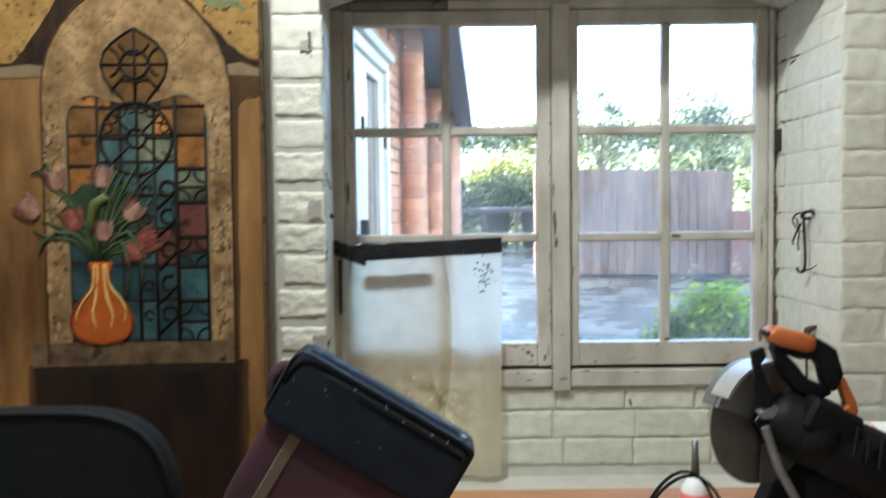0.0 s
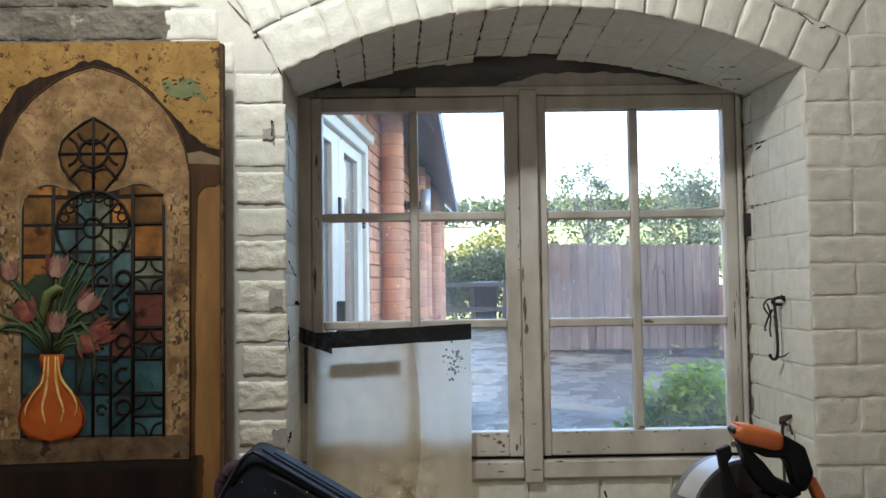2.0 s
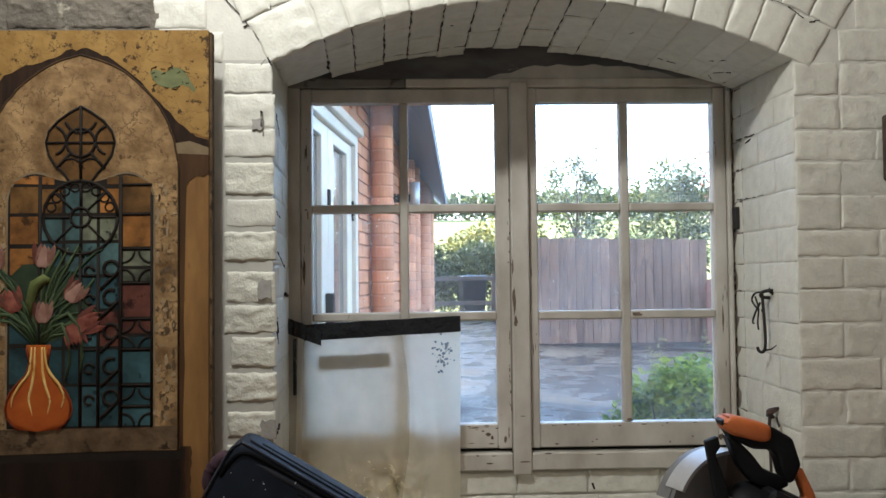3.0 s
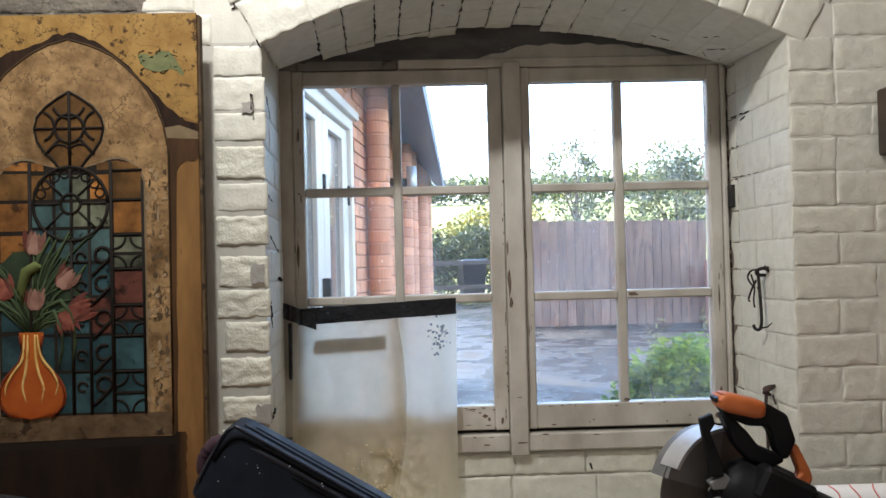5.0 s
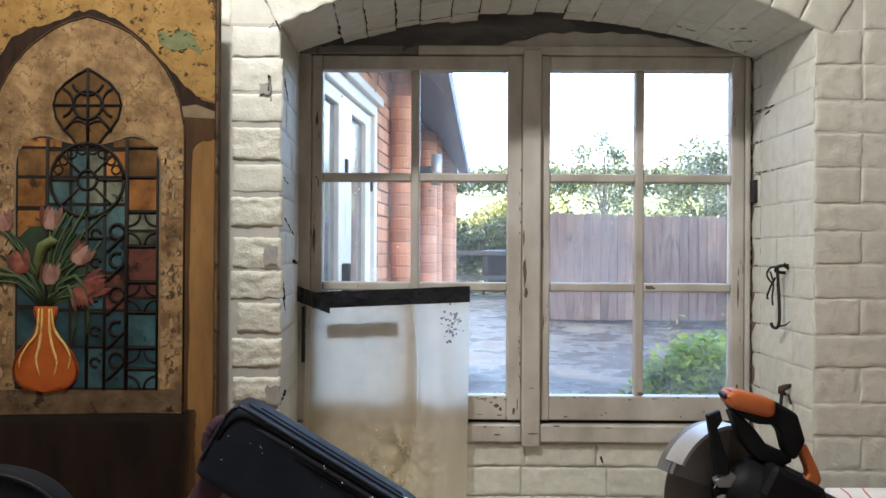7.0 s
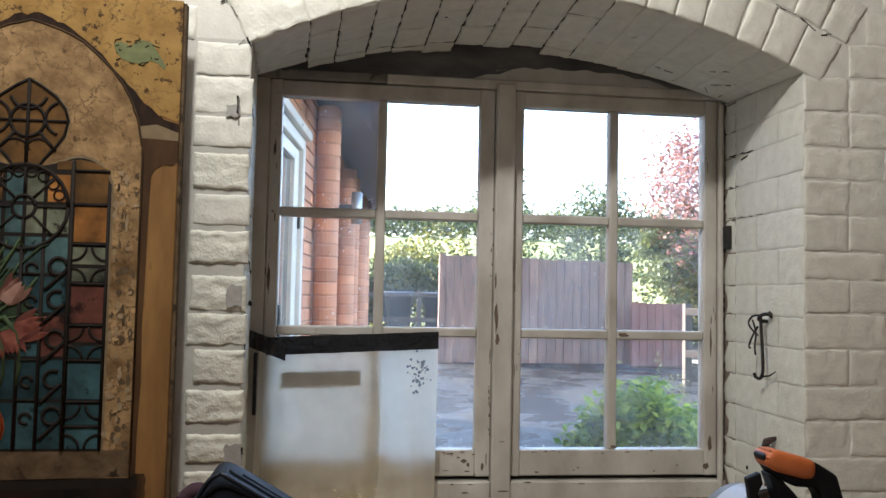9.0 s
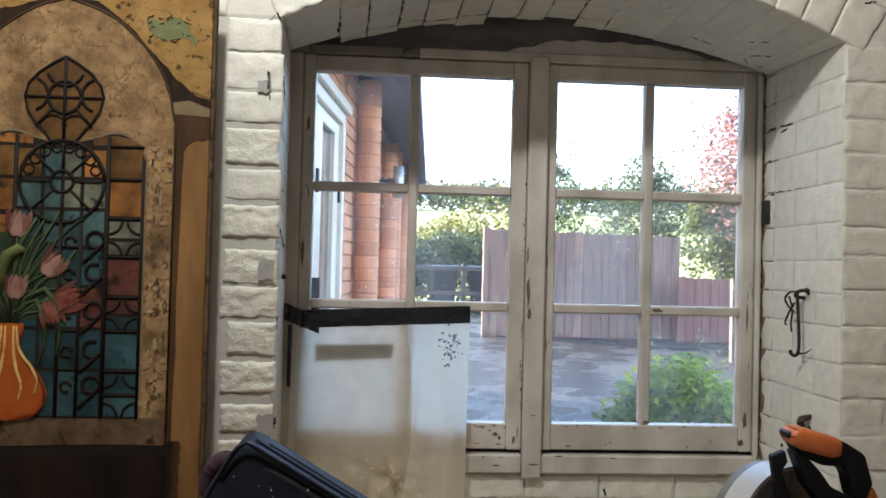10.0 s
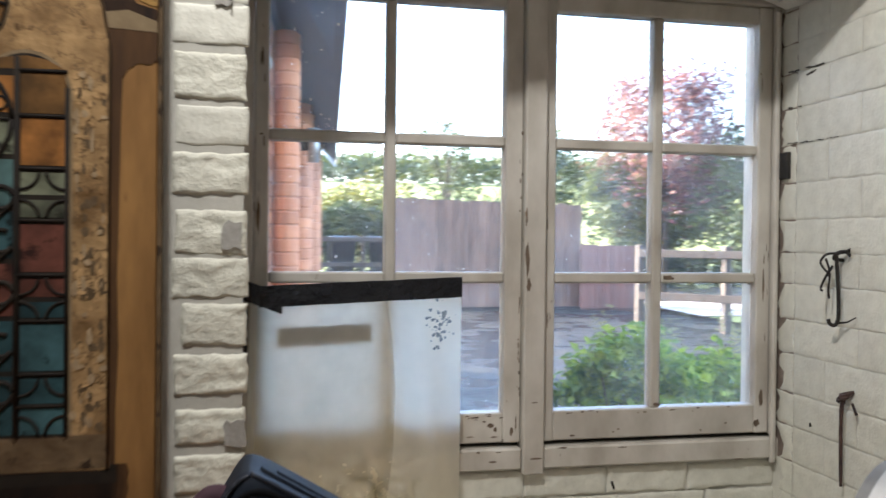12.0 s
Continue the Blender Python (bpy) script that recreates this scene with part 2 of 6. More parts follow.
def thing(name, at, label="", category="", group="", kind=""):
    ob = new(name)
    ob.matrix_basis = Matrix.Translation(at)
    ob.empty_display_size = 0.1
    return tagged(ob, label, category, group, kind)


def box(bm, x0, x1, y0, y1, z0, z1, bev=0.0, seg=1, m=None):
    r = bmesh.ops.create_cube(bm, size=1.0)
    vs = r["verts"]
    for v in vs:
        v.co = Vector(((x0 + x1) / 2 + v.co.x * (x1 - x0), (y0 + y1) / 2 + v.co.y * (y1 - y0), (z0 + z1) / 2 + v.co.z * (z1 - z0)))
    if m is not None:
        bmesh.ops.transform(bm, matrix=m, verts=vs)
    if bev:
        es = {e for v in vs for e in v.link_edges}
        bmesh.ops.bevel(bm, geom=list(es), offset=bev, segments=seg, affect="EDGES", profile=0.5)
    return bm


def B(*a, **k):
    return box(bmesh.new(), *a, **k)


def prism(bm, pts, y0, y1):
    """A flat outline in x and z, given thickness in y."""
    a = [bm.verts.new((x, y0, z)) for x, z in pts]
    b = [bm.verts.new((x, y1, z)) for x, z in pts]
    bm.faces.new(a)
    bm.faces.new(b[::-1])
    n = len(pts)
    for i in range(n):
        j = (i + 1) % n
        bm.faces.new((a[j], a[i], b[i], b[j]))
    bmesh.ops.recalc_face_normals(bm, faces=bm.faces[:])
    return bm


def tube(bm, pts, r, seg=8, taper=None):
    """A round bar along points; r a number or one for each point."""
    pts = [Vector(p) for p in pts]
    rs = r if isinstance(r, (list, tuple)) else [r] * len(pts)
    rings = []
    for i, p in enumerate(pts):
        d = (pts[min(i + 1, len(pts) - 1)] - pts[max(i - 1, 0)]).normalized()
        u = d.cross(Vector((0, 0, 1)))
        if u.length < 0.1:
            u = d.cross(Vector((0, 1, 0)))
        u.normalize()
        w = d.cross(u)
        rings.append([bm.verts.new(p + rs[i] * (math.cos(2 * math.pi * k / seg) * u + math.sin(2 * math.pi * k / seg) * w)) for k in range(seg)])
    for a, b in zip(rings, rings[1:]):
        for k in range(seg):
            bm.faces.new((a[k], a[(k + 1) % seg], b[(k + 1) % seg], b[k]))
    bm.faces.new(rings[0][::-1])
    bm.faces.new(rings[-1])
    return bm


def curved(pts, n=5):
    """Points along a smooth line through the given ones."""
    p = [Vector(q) for q in pts]
    p = [2 * p[0] - p[1], *p, 2 * p[-1] - p[-2]]
    out = []
    for i in range(1, len(p) - 2):
        for k in range(n):
            t = k / n
            out.append(0.5 * (2 * p[i] + (p[i + 1] - p[i - 1]) * t + (2 * p[i - 1] - 5 * p[i] + 4 * p[i + 1] - p[i + 2]) * t * t + (3 * p[i] - 3 * p[i + 1] + p[i + 2] - p[i - 1]) * t ** 3))
    return out + [p[-2]]


def T(pts, r, seg=8):
    return tube(bmesh.new(), pts, r, seg)


def disc(bm, c, axis, r0, r1, seg=32, a0=0.0, a1=360.0, thick=0.002):
    """A ring or sector plate round c; axis is the direction of its thickness."""
    axis = Vector(axis).normalized()
    u = axis.cross(Vector((0, 0, 1)))
    if u.length < 0.1:
        u = Vector((1, 0, 0))
    u.normalize()
    w = u.cross(axis)
    c = Vector(c)
    whole = abs(a1 - a0) >= 359.9
    steps = seg if whole else seg + 1
    cols = []
    for k in range(steps):
        a = radians(a0 + (a1 - a0) * k / seg)
        d = math.cos(a) * u + math.sin(a) * w
        cols.append([bm.verts.new(c + d * r + axis * t) for r, t in ((r0, -thick / 2), (r1, -thick / 2), (r1, thick / 2), (r0, thick / 2))])
    rng = range(steps) if whole else range(steps - 1)
    for k in rng:
        a, b = cols[k], cols[(k + 1) % steps]
        for i in range(4):
            j = (i + 1) % 4
            bm.faces.new((a[i], a[j], b[j], b[i]))
    if not whole:
        bm.faces.new(cols[0])
        bm.faces.new(cols[-1][::-1])
    bmesh.ops.recalc_face_normals(bm, faces=bm.faces[:])
    return bm

# ---- the room ----
FRONT = 2.03            # inner face of the window wall
GLASS_Y = 2.47
OPEN_L, OPEN_R = -0.292, 0.976
SPRING, APEX = 1.956, 2.11
BACK_L, BACK_Y = -0.319, 2.44        # the recess widens a little towards the frame
BACK_SPRING, BACK_APEX = 1.972, 2.078
ARC_X = (OPEN_L + OPEN_R) / 2
HALF = (OPEN_R - OPEN_L) / 2
ARC_R = (HALF ** 2 + (APEX - SPRING) ** 2) / (2 * (APEX - SPRING))
ARC_Z = APEX - ARC_R
CEIL = 3.9
RX0, RX1, RY0 = -2.4, 2.6, -2.6
CORE = FRONT + 0.0035    # mortar face, behind the bricks


def arc_z(x):
    return ARC_Z + math.sqrt(max(0.0, ARC_R ** 2 - (x - ARC_X) ** 2))


def soffit(a, y, lift=0.0):
    """A point of the arch underside: a from -1 to 1 across, y its depth."""
    q = (y - FRONT) / (BACK_Y - FRONT)
    x = ARC_X + HALF * a + (BACK_L - OPEN_L) * q * (1 - a) / 2
    back = BACK_APEX - (BACK_APEX - BACK_SPRING) * a * a
    return Vector((x, y, arc_z(ARC_X + HALF * a) * (1 - q) + back * q + lift))


def left_x(y):
    return OPEN_L + (BACK_L - OPEN_L) * (y - FRONT) / (BACK_Y - FRONT)


def slab(bm, pts, z0, z1):
    """A plan outline in x and y, raised from z0 to z1."""
    a = [bm.verts.new((x, y, z0)) for x, y in pts]
    b = [bm.verts.new((x, y, z1)) for x, y in pts]
    bm.faces.new(a[::-1])
    bm.faces.new(b)
    for i in range(len(pts)):
        bm.faces.new((a[i - 1], a[i], b[i], b[i - 1]))
    return bm


def window_wall():
    bm = bmesh.new()
    out = 2.60
    slab(bm, [(RX0 - 0.3, CORE), (OPEN_L - 0.0035, CORE), (left_x(2.46) - 0.0035, 2.46), (left_x(2.46) - 0.0035, out), (RX0 - 0.3, out)], -0.05, CEIL)
    box(bm, OPEN_R + 0.0035, RX1 + 0.3, CORE, out, -0.05, CEIL)
    n = 24
    rows = []
    for y in (CORE, 2.375):
        low = [soffit(-1.01 + 2.02 * i / n, y, 0.0045) for i in range(n + 1)]
        rows.append([bm.verts.new(p) for p in low] + [bm.verts.new((low[-1].x, y, CEIL)), bm.verts.new((low[0].x, y, CEIL))])
    bm.faces.new(rows[0])
    bm.faces.new(rows[1][::-1])
    for i in range(n + 3):
        j = (i + 1) % (n + 3)
        bm.faces.new((rows[0][j], rows[0][i], rows[1][i], rows[1][j]))
    x0, x1 = BACK_L - 0.02, OPEN_R + 0.0035
    prism(bm, [(x0, CEIL), (x0, 2.05), (ARC_X - 0.3, 2.13), (ARC_X, 2.15), (ARC_X + 0.3, 2.13), (x1, 2.05), (x1, CEIL)], 2.375, out)
    box(bm, x0, x1, 2.455, out, -0.05, 0.87)
    box(bm, x0, x1, CORE, 2.455, -0.05, 0.60)
    bmesh.ops.recalc_face_normals(bm, faces=bm.faces[:])
    return part("wall_window", bm, M_MORTAR)


wall_window = tagged(window_wall(), "thick brick wall painted cream with an arched window recess", "wall", kind="structure")
tagged(part("wall_left", B(RX0 - 0.3, RX0, RY0, FRONT, 0, CEIL), M_PLASTER), "old plastered side wall", "wall", kind="structure")
# out of view; its dark colour dims the room's bounce on the right
tagged(part("wall_right", B(RX1, RX1 + 0.3, RY0, FRONT, 0, CEIL), M_BOUNCEWALL), "unseen side wall, coloured dark to cut bounced light", "wall", kind="structure")
tagged(part("wall_back", B(RX0 - 0.3, RX1 + 0.3, RY0 - 0.3, RY0, 0, CEIL), M_PLASTER), "old plastered back wall", "wall", kind="structure")
tagged(part("ceiling", B(RX0 - 0.3, RX1 + 0.3, RY0 - 0.3, 2.6, CEIL, CEIL + 0.2), M_CEIL), "plain painted workshop ceiling", "ceiling", kind="structure")
tagged(part("floor", B(RX0 - 0.3, RX1 + 0.3, RY0 - 0.3, FRONT, -0.2, 0), M_FLOOR), "grey concrete workshop floor", "floor", kind="structure")

tagged(part("bare_stone_patch", B(-1.5, -0.565, CORE - 0.002, CORE + 0.01, 1.95, 2.5), M_STONE), "bare unpainted brickwork above the panel", "wall", kind="structure")

# ceiling lamp round the bulb
lamp = thing("pendant_lamp", (LAMP.x, LAMP.y, CEIL), "bare bulb hanging from a ceiling rose", "lamp")
part("cord", T([(LAMP.x, LAMP.y, CEIL), (LAMP.x, LAMP.y, LAMP.z + 0.13)], 0.004), M_TAPE, lamp)
part("bulb_holder", T([(LAMP.x, LAMP.y, LAMP.z + 0.15), (LAMP.x, LAMP.y, LAMP.z + 0.075)], 0.018, 12), M_TAPE, lamp)

# ---- the window ----
window = thing("window_1", (ARC_X, GLASS_Y, 0.87), "old cream-painted timber casement window with twelve panes and flaking paint", "window", kind="structure")


def head_outline(z0, grow=0.0):
    n = 20
    a, b = BACK_L - 0.01, OPEN_R
    pts = [(a + (b - a) * i / n, max(z0 + 0.003, arc_z(a + (b - a) * i / n) + grow)) for i in range(n + 1)]
    return [(b, z0), *pts[::-1], (a, z0)][::-1]


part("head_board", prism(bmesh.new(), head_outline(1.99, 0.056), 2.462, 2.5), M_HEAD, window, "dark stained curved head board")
n = 20
lo, hi = 0.26, 0.965
strip = [(lo + (hi - lo) * i / n, 2.016 + 0.036 * min(1, i / 4) - 0.085 * max(0, (i / n - 0.45) / 0.55) ** 2 + 0.004 * math.sin(i * 2.3)) for i in range(n + 1)]
part("head_fillet", prism(bmesh.new(), [(hi, 1.952), *strip[::-1], (lo, 2.0)][::-1], 2.452, 2.461), M_FRAME, window)
M_HEADMID = surf("stained_rail_paint", (0.13, 0.12, 0.105), (0.24, 0.22, 0.19), 8, 0.6, 0.3, 90, spots=(0.07, 0.06, 0.05), spot_at=0.6, spot_scale=10, dist=0.002)
part("head_rail", B(-0.335, 0.02, 2.44, 2.53, 1.986, 2.012, 0.003), M_HEADMID, window, "grimy stained head rail")
part("head_rail", B(0.021, 0.985, 2.44, 2.53, 1.986, 2.012, 0.003), M_FRAME, window)
part("jamb", B(-0.335, -0.288, 2.44, 2.53, 0.93, 1.986, 0.003), M_FRAME, window)
part("jamb", B(0.962, 0.99, 2.44, 2.53, 0.93, 1.986, 0.003), M_FRAME, window)
part("corner_batten", B(0.9575, 0.9715, 2.424, 2.4395, 0.862, 1.972, 0.004), M_FRAME, window)
part("centre_post", B(0.322, 0.374, 2.425, 2.50, 0.862, 1.999, 0.004), M_FRAME, window)
part("sill_rail", B(-0.335, 0.321, 2.43, 2.53, 0.874, 0.924, 0.004), M_FRAME, window)
part("sill_rail", B(0.375, 0.99, 2.43, 2.53, 0.874, 0.924, 0.004), M_FRAME, window)
# added black strip: stands in for the shade in the gap above the sill
part("sill_shadow_board", B(-0.32, 0.99, 2.47, 2.53, 0.924, 0.932), M_HOLE_SHADE, window)


def casement(x0, x1, g0, g1, bar):
    sash = part("casement", B(x0, g0, 2.445, 2.49, 0.934, 1.984, 0.003), M_FRAME, window)
    part("stile", B(g1, x1, 2.445, 2.49, 0.934, 1.984, 0.003), M_FRAME, sash)
    part("top_rail", B(g0, g1, 2.447, 2.49, 1.942, 1.983, 0.003), M_FRAME, sash)
    part("bottom_rail", B(g0, g1, 2.447, 2.49, 0.935, 1.004, 0.003), M_FRAME, sash)
    part("glazing_bar", B(bar - 0.0125, bar + 0.0125, 2.45, 2.488, 1.004, 1.942, 0.004), M_FRAME, sash)
    for z in (1.317, 1.632):
        for a, b in ((g0, bar - 0.0125), (bar + 0.0125, g1)):
            part("glazing_bar", B(a, b, 2.451, 2.487, z - 0.0125, z + 0.0125, 0.004), M_FRAME, sash)
    for z0, z1 in ((1.004, 1.3045), (1.3295, 1.6195), (1.6445, 1.942)):
        for a, b in ((g0, bar - 0.0125), (bar + 0.0125, g1)):
            p = part("pane", B(a, b, GLASS_Y, GLASS_Y + 0.0005, z0, z1), M_GLASS, sash)
            p.visible_shadow = False
    return sash


casement(-0.287, 0.321, -0.255, 0.280, 0.013)
casement(0.375, 0.961, 0.402, 0.924, 0.661)

# flaked and rotten patches of paint on the timber
M_FLAKE = surf("bare_rotten_wood", (0.06, 0.042, 0.028), (0.17, 0.125, 0.085), 40, 0.85, 0.5, 120, dist=0.002)


def flake(bm, x, z, w, h, y, seed):
    r_ = random.Random(seed)
    k = 11
    pts_ = [(x + w * r_.uniform(0.45, 1.0) * math.cos(2 * math.pi * i / k), z + h * r_.uniform(0.45, 1.0) * math.sin(2 * math.pi * i / k)) for i in range(k)]
    prism(bm, pts_, y - 0.0006, y + 0.001)


bm = bmesh.new()
r_ = random.Random(15)
for k in range(9):
    flake(bm, r_.choice((r_.uniform(0.2, 0.31), r_.uniform(0.41, 0.92))), 0.937 + abs(r_.gauss(0, 0.010)), r_.uniform(0.002, 0.014), r_.uniform(0.0012, 0.004), 2.447, k)
for k in range(26):
    x_, z_ = r_.choice(((r_.uniform(-0.286, -0.258), r_.uniform(1.3, 1.98)), (r_.uniform(0.926, 0.960), r_.uniform(0.94, 1.9)), (r_.uniform(0.284, 0.32), r_.uniform(0.94, 1.3)), (r_.uniform(0.377, 0.40), r_.uniform(0.94, 1.6))))
    flake(bm, x_, z_, r_.uniform(0.0006, 0.0026), r_.uniform(0.003, 0.026), 2.445, 200 + k)
for k in range(6):
    flake(bm, r_.choice((r_.uniform(0.18, 0.32), r_.uniform(0.38, 0.95))), r_.choice((0.922, 0.876, 0.90)) + r_.uniform(-0.006, 0.002), r_.uniform(0.003, 0.02), r_.uniform(0.001, 0.003), 2.430, 300 + k)
for k in range(22):
    flake(bm, r_.choice((r_.uniform(0.195, 0.28), r_.uniform(0.41, 0.92))), 1.002 - abs(r_.gauss(0, 0.006)), r_.uniform(0.002, 0.012), r_.uniform(0.0008, 0.003), 2.447, 400 + k)
for k in range(16):
    flake(bm, 0.318 + r_.uniform(-0.005, 0.002), r_.choice((r_.uniform(1.0, 1.2), r_.uniform(1.45, 1.7))), r_.uniform(0.001, 0.003), r_.uniform(0.003, 0.012), 2.445, 40 + k)
for x_, z_, w_, h_, y_ in ((0.328, 1.36, 0.006, 0.05, 2.425), (0.332, 1.30, 0.007, 0.02, 2.425), (0.325, 1.46, 0.004, 0.03, 2.425), (0.69, 1.317, 0.022, 0.008, 2.451), (0.25, 0.975, 0.010, 0.006, 2.447), (0.235, 0.985, 0.006, 0.003, 2.447), (0.262, 0.966, 0.006, 0.008, 2.447),
                           (0.30, 0.96, 0.005, 0.014, 2.445), (-0.272, 1.63, 0.004, 0.004, 2.445), (0.94, 1.02, 0.008, 0.03, 2.445), (0.942, 1.30, 0.004, 0.05, 2.445), (0.93, 0.96, 0.012, 0.012, 2.445),
                           (0.665, 1.012, 0.012, 0.006, 2.45), (0.35, 1.03, 0.012, 0.002, 2.425), (0.35, 0.9, 0.02, 0.003, 2.425), (-0.278, 1.45, 0.005, 0.05, 2.445), (-0.27, 1.8, 0.004, 0.03, 2.445)):
    flake(bm, x_, z_, w_, h_, y_, int(x_ * 1000 + z_ * 777))
part("flaked_paint", bm, M_FLAKE, window, "bare wood where paint has flaked")

# white flecks and grime on the panes
M_FLECK = surf("white_paint_fleck", (0.72, 0.71, 0.68), (0.82, 0.81, 0.78), 30, 0.6, 0.2, 90)
r_ = random.Random(21)
bm = bmesh.new()
for k in range(120):
    x_ = r_.choice((r_.gauss(-0.15, 0.05), r_.uniform(-0.25, 0.0)))
    z_ = r_.choice((1.6455 + abs(r_.gauss(0, 0.02)), r_.gauss(1.60, 0.05), r_.uniform(1.35, 1.93)))
    if -0.253 < x_ < -0.002 and (1.331 < z_ < 1.618 or 1.646 < z_ < 1.94):
        rr_ = abs(r_.gauss(0, 0.0012)) + 0.0006
        flake(bm, x_, z_, rr_, rr_ * r_.uniform(0.8, 1.8), GLASS_Y - 0.0012, 600 + k)
for k in range(50):
    x_ = r_.choice((r_.uniform(0.03, 0.27), r_.uniform(0.41, 0.64), r_.uniform(0.68, 0.92)))
    z_ = r_.choice((1.006, 1.331, 1.646)) + abs(r_.gauss(0, 0.006))
    flake(bm, x_, z_, r_.uniform(0.0006, 0.003), r_.uniform(0.0006, 0.002), GLASS_Y - 0.0012, 800 + k)
part("paint_fleck", bm, M_FLECK, window, "white paint flecks on the glass")["kind"] = "stuff"

# ---- things in the room ----
BENCH = 0.71
bench = thing("workbench", (0.1, 1.66, 0), "long workbench with a worn orange wood top", "workbench")
for k in range(4):
    part("top_board", B(-1.75, 1.9, 1.30 + 0.18 * k, 1.476 + 0.18 * k, BENCH - 0.035, BENCH, 0.003), M_BENCH, bench)
for x in (-1.6, 0.0, 1.75):
    for y in (1.38, 1.94):
        part("leg", B(x - 0.035, x + 0.035, y - 0.035, y + 0.035, 0, BENCH - 0.036, 0.003), M_BENCH, bench)
part("apron", B(-1.7, 1.85, 1.33, 1.345, BENCH - 0.13, BENCH - 0.036, 0.002), M_BENCH, bench)

# plastic sheet taped over the broken lower casement
sheet = thing("plastic_sheet", (-0.06, 2.42, 1.29), "crinkled translucent plastic sheet taped over a window casement", "plastic sheet")


def film_y(u, v):
    """u across, v down, 0 to 1."""
    y = 2.418 - 0.022 * min(1, v * 1.6)
    y += 0.026 * math.exp(-((u - 0.62 - 0.06 * math.sin(4 * v)) / 0.035) ** 2) * min(1, 3 * v)
    y -= 0.016 * math.exp(-((u - 0.80 - 0.12 * v) / 0.06) ** 2) * min(1, 3 * v)
    y += 0.012 * v * (noise.noise(Vector((u * 2.2, v * 1.3, 3.1))))
    low = min(1.0, max(0.0, (v - 0.42) / 0.16))
    for cu, cv, tu, tv, am in ((0.46, 0.60, 0.9, 0.45, 0.010), (0.60, 0.66, 0.35, 1.0, 0.012), (0.56, 0.74, 1.0, -0.55, 0.014), (0.70, 0.72, 0.8, 0.7, 0.010), (0.5, 0.82, 0.5, -1.0, 0.012), (0.66, 0.85, 1.0, 0.2, 0.010), (0.3, 0.58, 0.25, 1.0, 0.006), (0.8, 0.8, 0.1, 1.0, 0.008)):
        du, dv = u - cu, (v - cv) * 1.4
        across, along = du * tv - dv * tu, du * tu + dv * tv
        y += 1.7 * low * am * (max(0.0, 1 - abs(across) / 0.045) - 0.4 * max(0.0, 1 - abs(across - 0.05) / 0.06)) * math.exp(-(along / 0.16) ** 2)
    crease = max(0.0, 1 - abs(v - 0.74) / 0.26)
    y += 0.085 * crease * (abs(noise.noise(Vector((u * 8 + v * 4, v * 10 - u * 3, 8.0)))) - 0.25) * math.exp(-((u - 0.58) / 0.24) ** 2)
    y += 0.050 * crease * (abs(noise.noise(Vector((u * 21 - v * 6, v * 24 + u * 9, 2.0)))) - 0.2) * math.exp(-((u - 0.56) / 0.22) ** 2)
    y += 0.005 * abs(noise.noise(Vector((u * 6 - v * 3, v * 3 + u * 2, 5.5))))
    return y


bm = bmesh.new()
NU, NV = 100, 130
rows = []
for j in range(NV + 1):
    v = j / NV
    rows.append([bm.verts.new((-0.292 + 0.464 * u + (-0.012 * v) + 0.003 * v * u, film_y(u, v), 1.285 + 0.008 * u - 0.67 * v)) for u in [i / NU for i in range(NU + 1)]])
for a, b in zip(rows, rows[1:]):
    for i in range(NU):
        bm.faces.new((a[i], b[i], b[i + 1], a[i + 1]))
part("sheet", bm, M_FILM, sheet, smooth=True)
# a second, folded layer over one part of the sheet
bm = bmesh.new()
rows = []
for j in range(61):
    v = j / 60
    end = 0.63 + 0.06 * math.sin(4 * v) + 0.012 * noise.noise(Vector((v * 6, 0.3, 1.0)))
    rows.append([bm.verts.new((-0.290 + 0.464 * u - 0.012 * v, film_y(u, v) - 0.0022, 1.283 + 0.008 * u - 0.665 * v)) for u in [0.03 + (end - 0.03) * i / 40 for i in range(41)]])
for a, b in zip(rows, rows[1:]):
    for i in range(40):
        bm.faces.new((a[i], b[i], b[i + 1], a[i + 1]))
part("folded_layer", bm, M_FILM_THIN, sheet, smooth=True)


def ribbon(pts, half, y, thick=0.0012, wob=0.002, n=24):
    """A strip of tape along two points (x, z), slightly uneven."""
    (xa, za), (xb, zb) = pts
    bm = bmesh.new()
    fr, bk = [], []
    for i in range(n + 1):
        t = i / n
        x, z = xa + (xb - xa) * t, za + (zb - za) * t
        hw = half * (1 + 0.06 * noise.noise(Vector((t * 9, za, 1))))
        w = wob * noise.noise(Vector((t * 7, za * 3, 5)))
        fr.append([bm.verts.new((x, y - thick + w, z + s * hw)) for s in (-1, 0, 1)])
        bk.append([bm.verts.new((x, y + w, z + s * hw)) for s in (-1, 0, 1)])
    for i in range(n):
        for k in range(2):
            bm.faces.new((fr[i][k], fr[i + 1][k], fr[i + 1][k + 1], fr[i][k + 1]))
            bm.faces.new((bk[i][k + 1], bk[i + 1][k + 1], bk[i + 1][k], bk[i][k]))
        bm.faces.new((fr[i][2], fr[i + 1][2], bk[i + 1][2], bk[i][2]))
        bm.faces.new((bk[i][0], bk[i + 1][0], fr[i + 1][0], fr[i][0]))
    bmesh.ops.recalc_face_normals(bm, faces=bm.faces[:])
    return bm


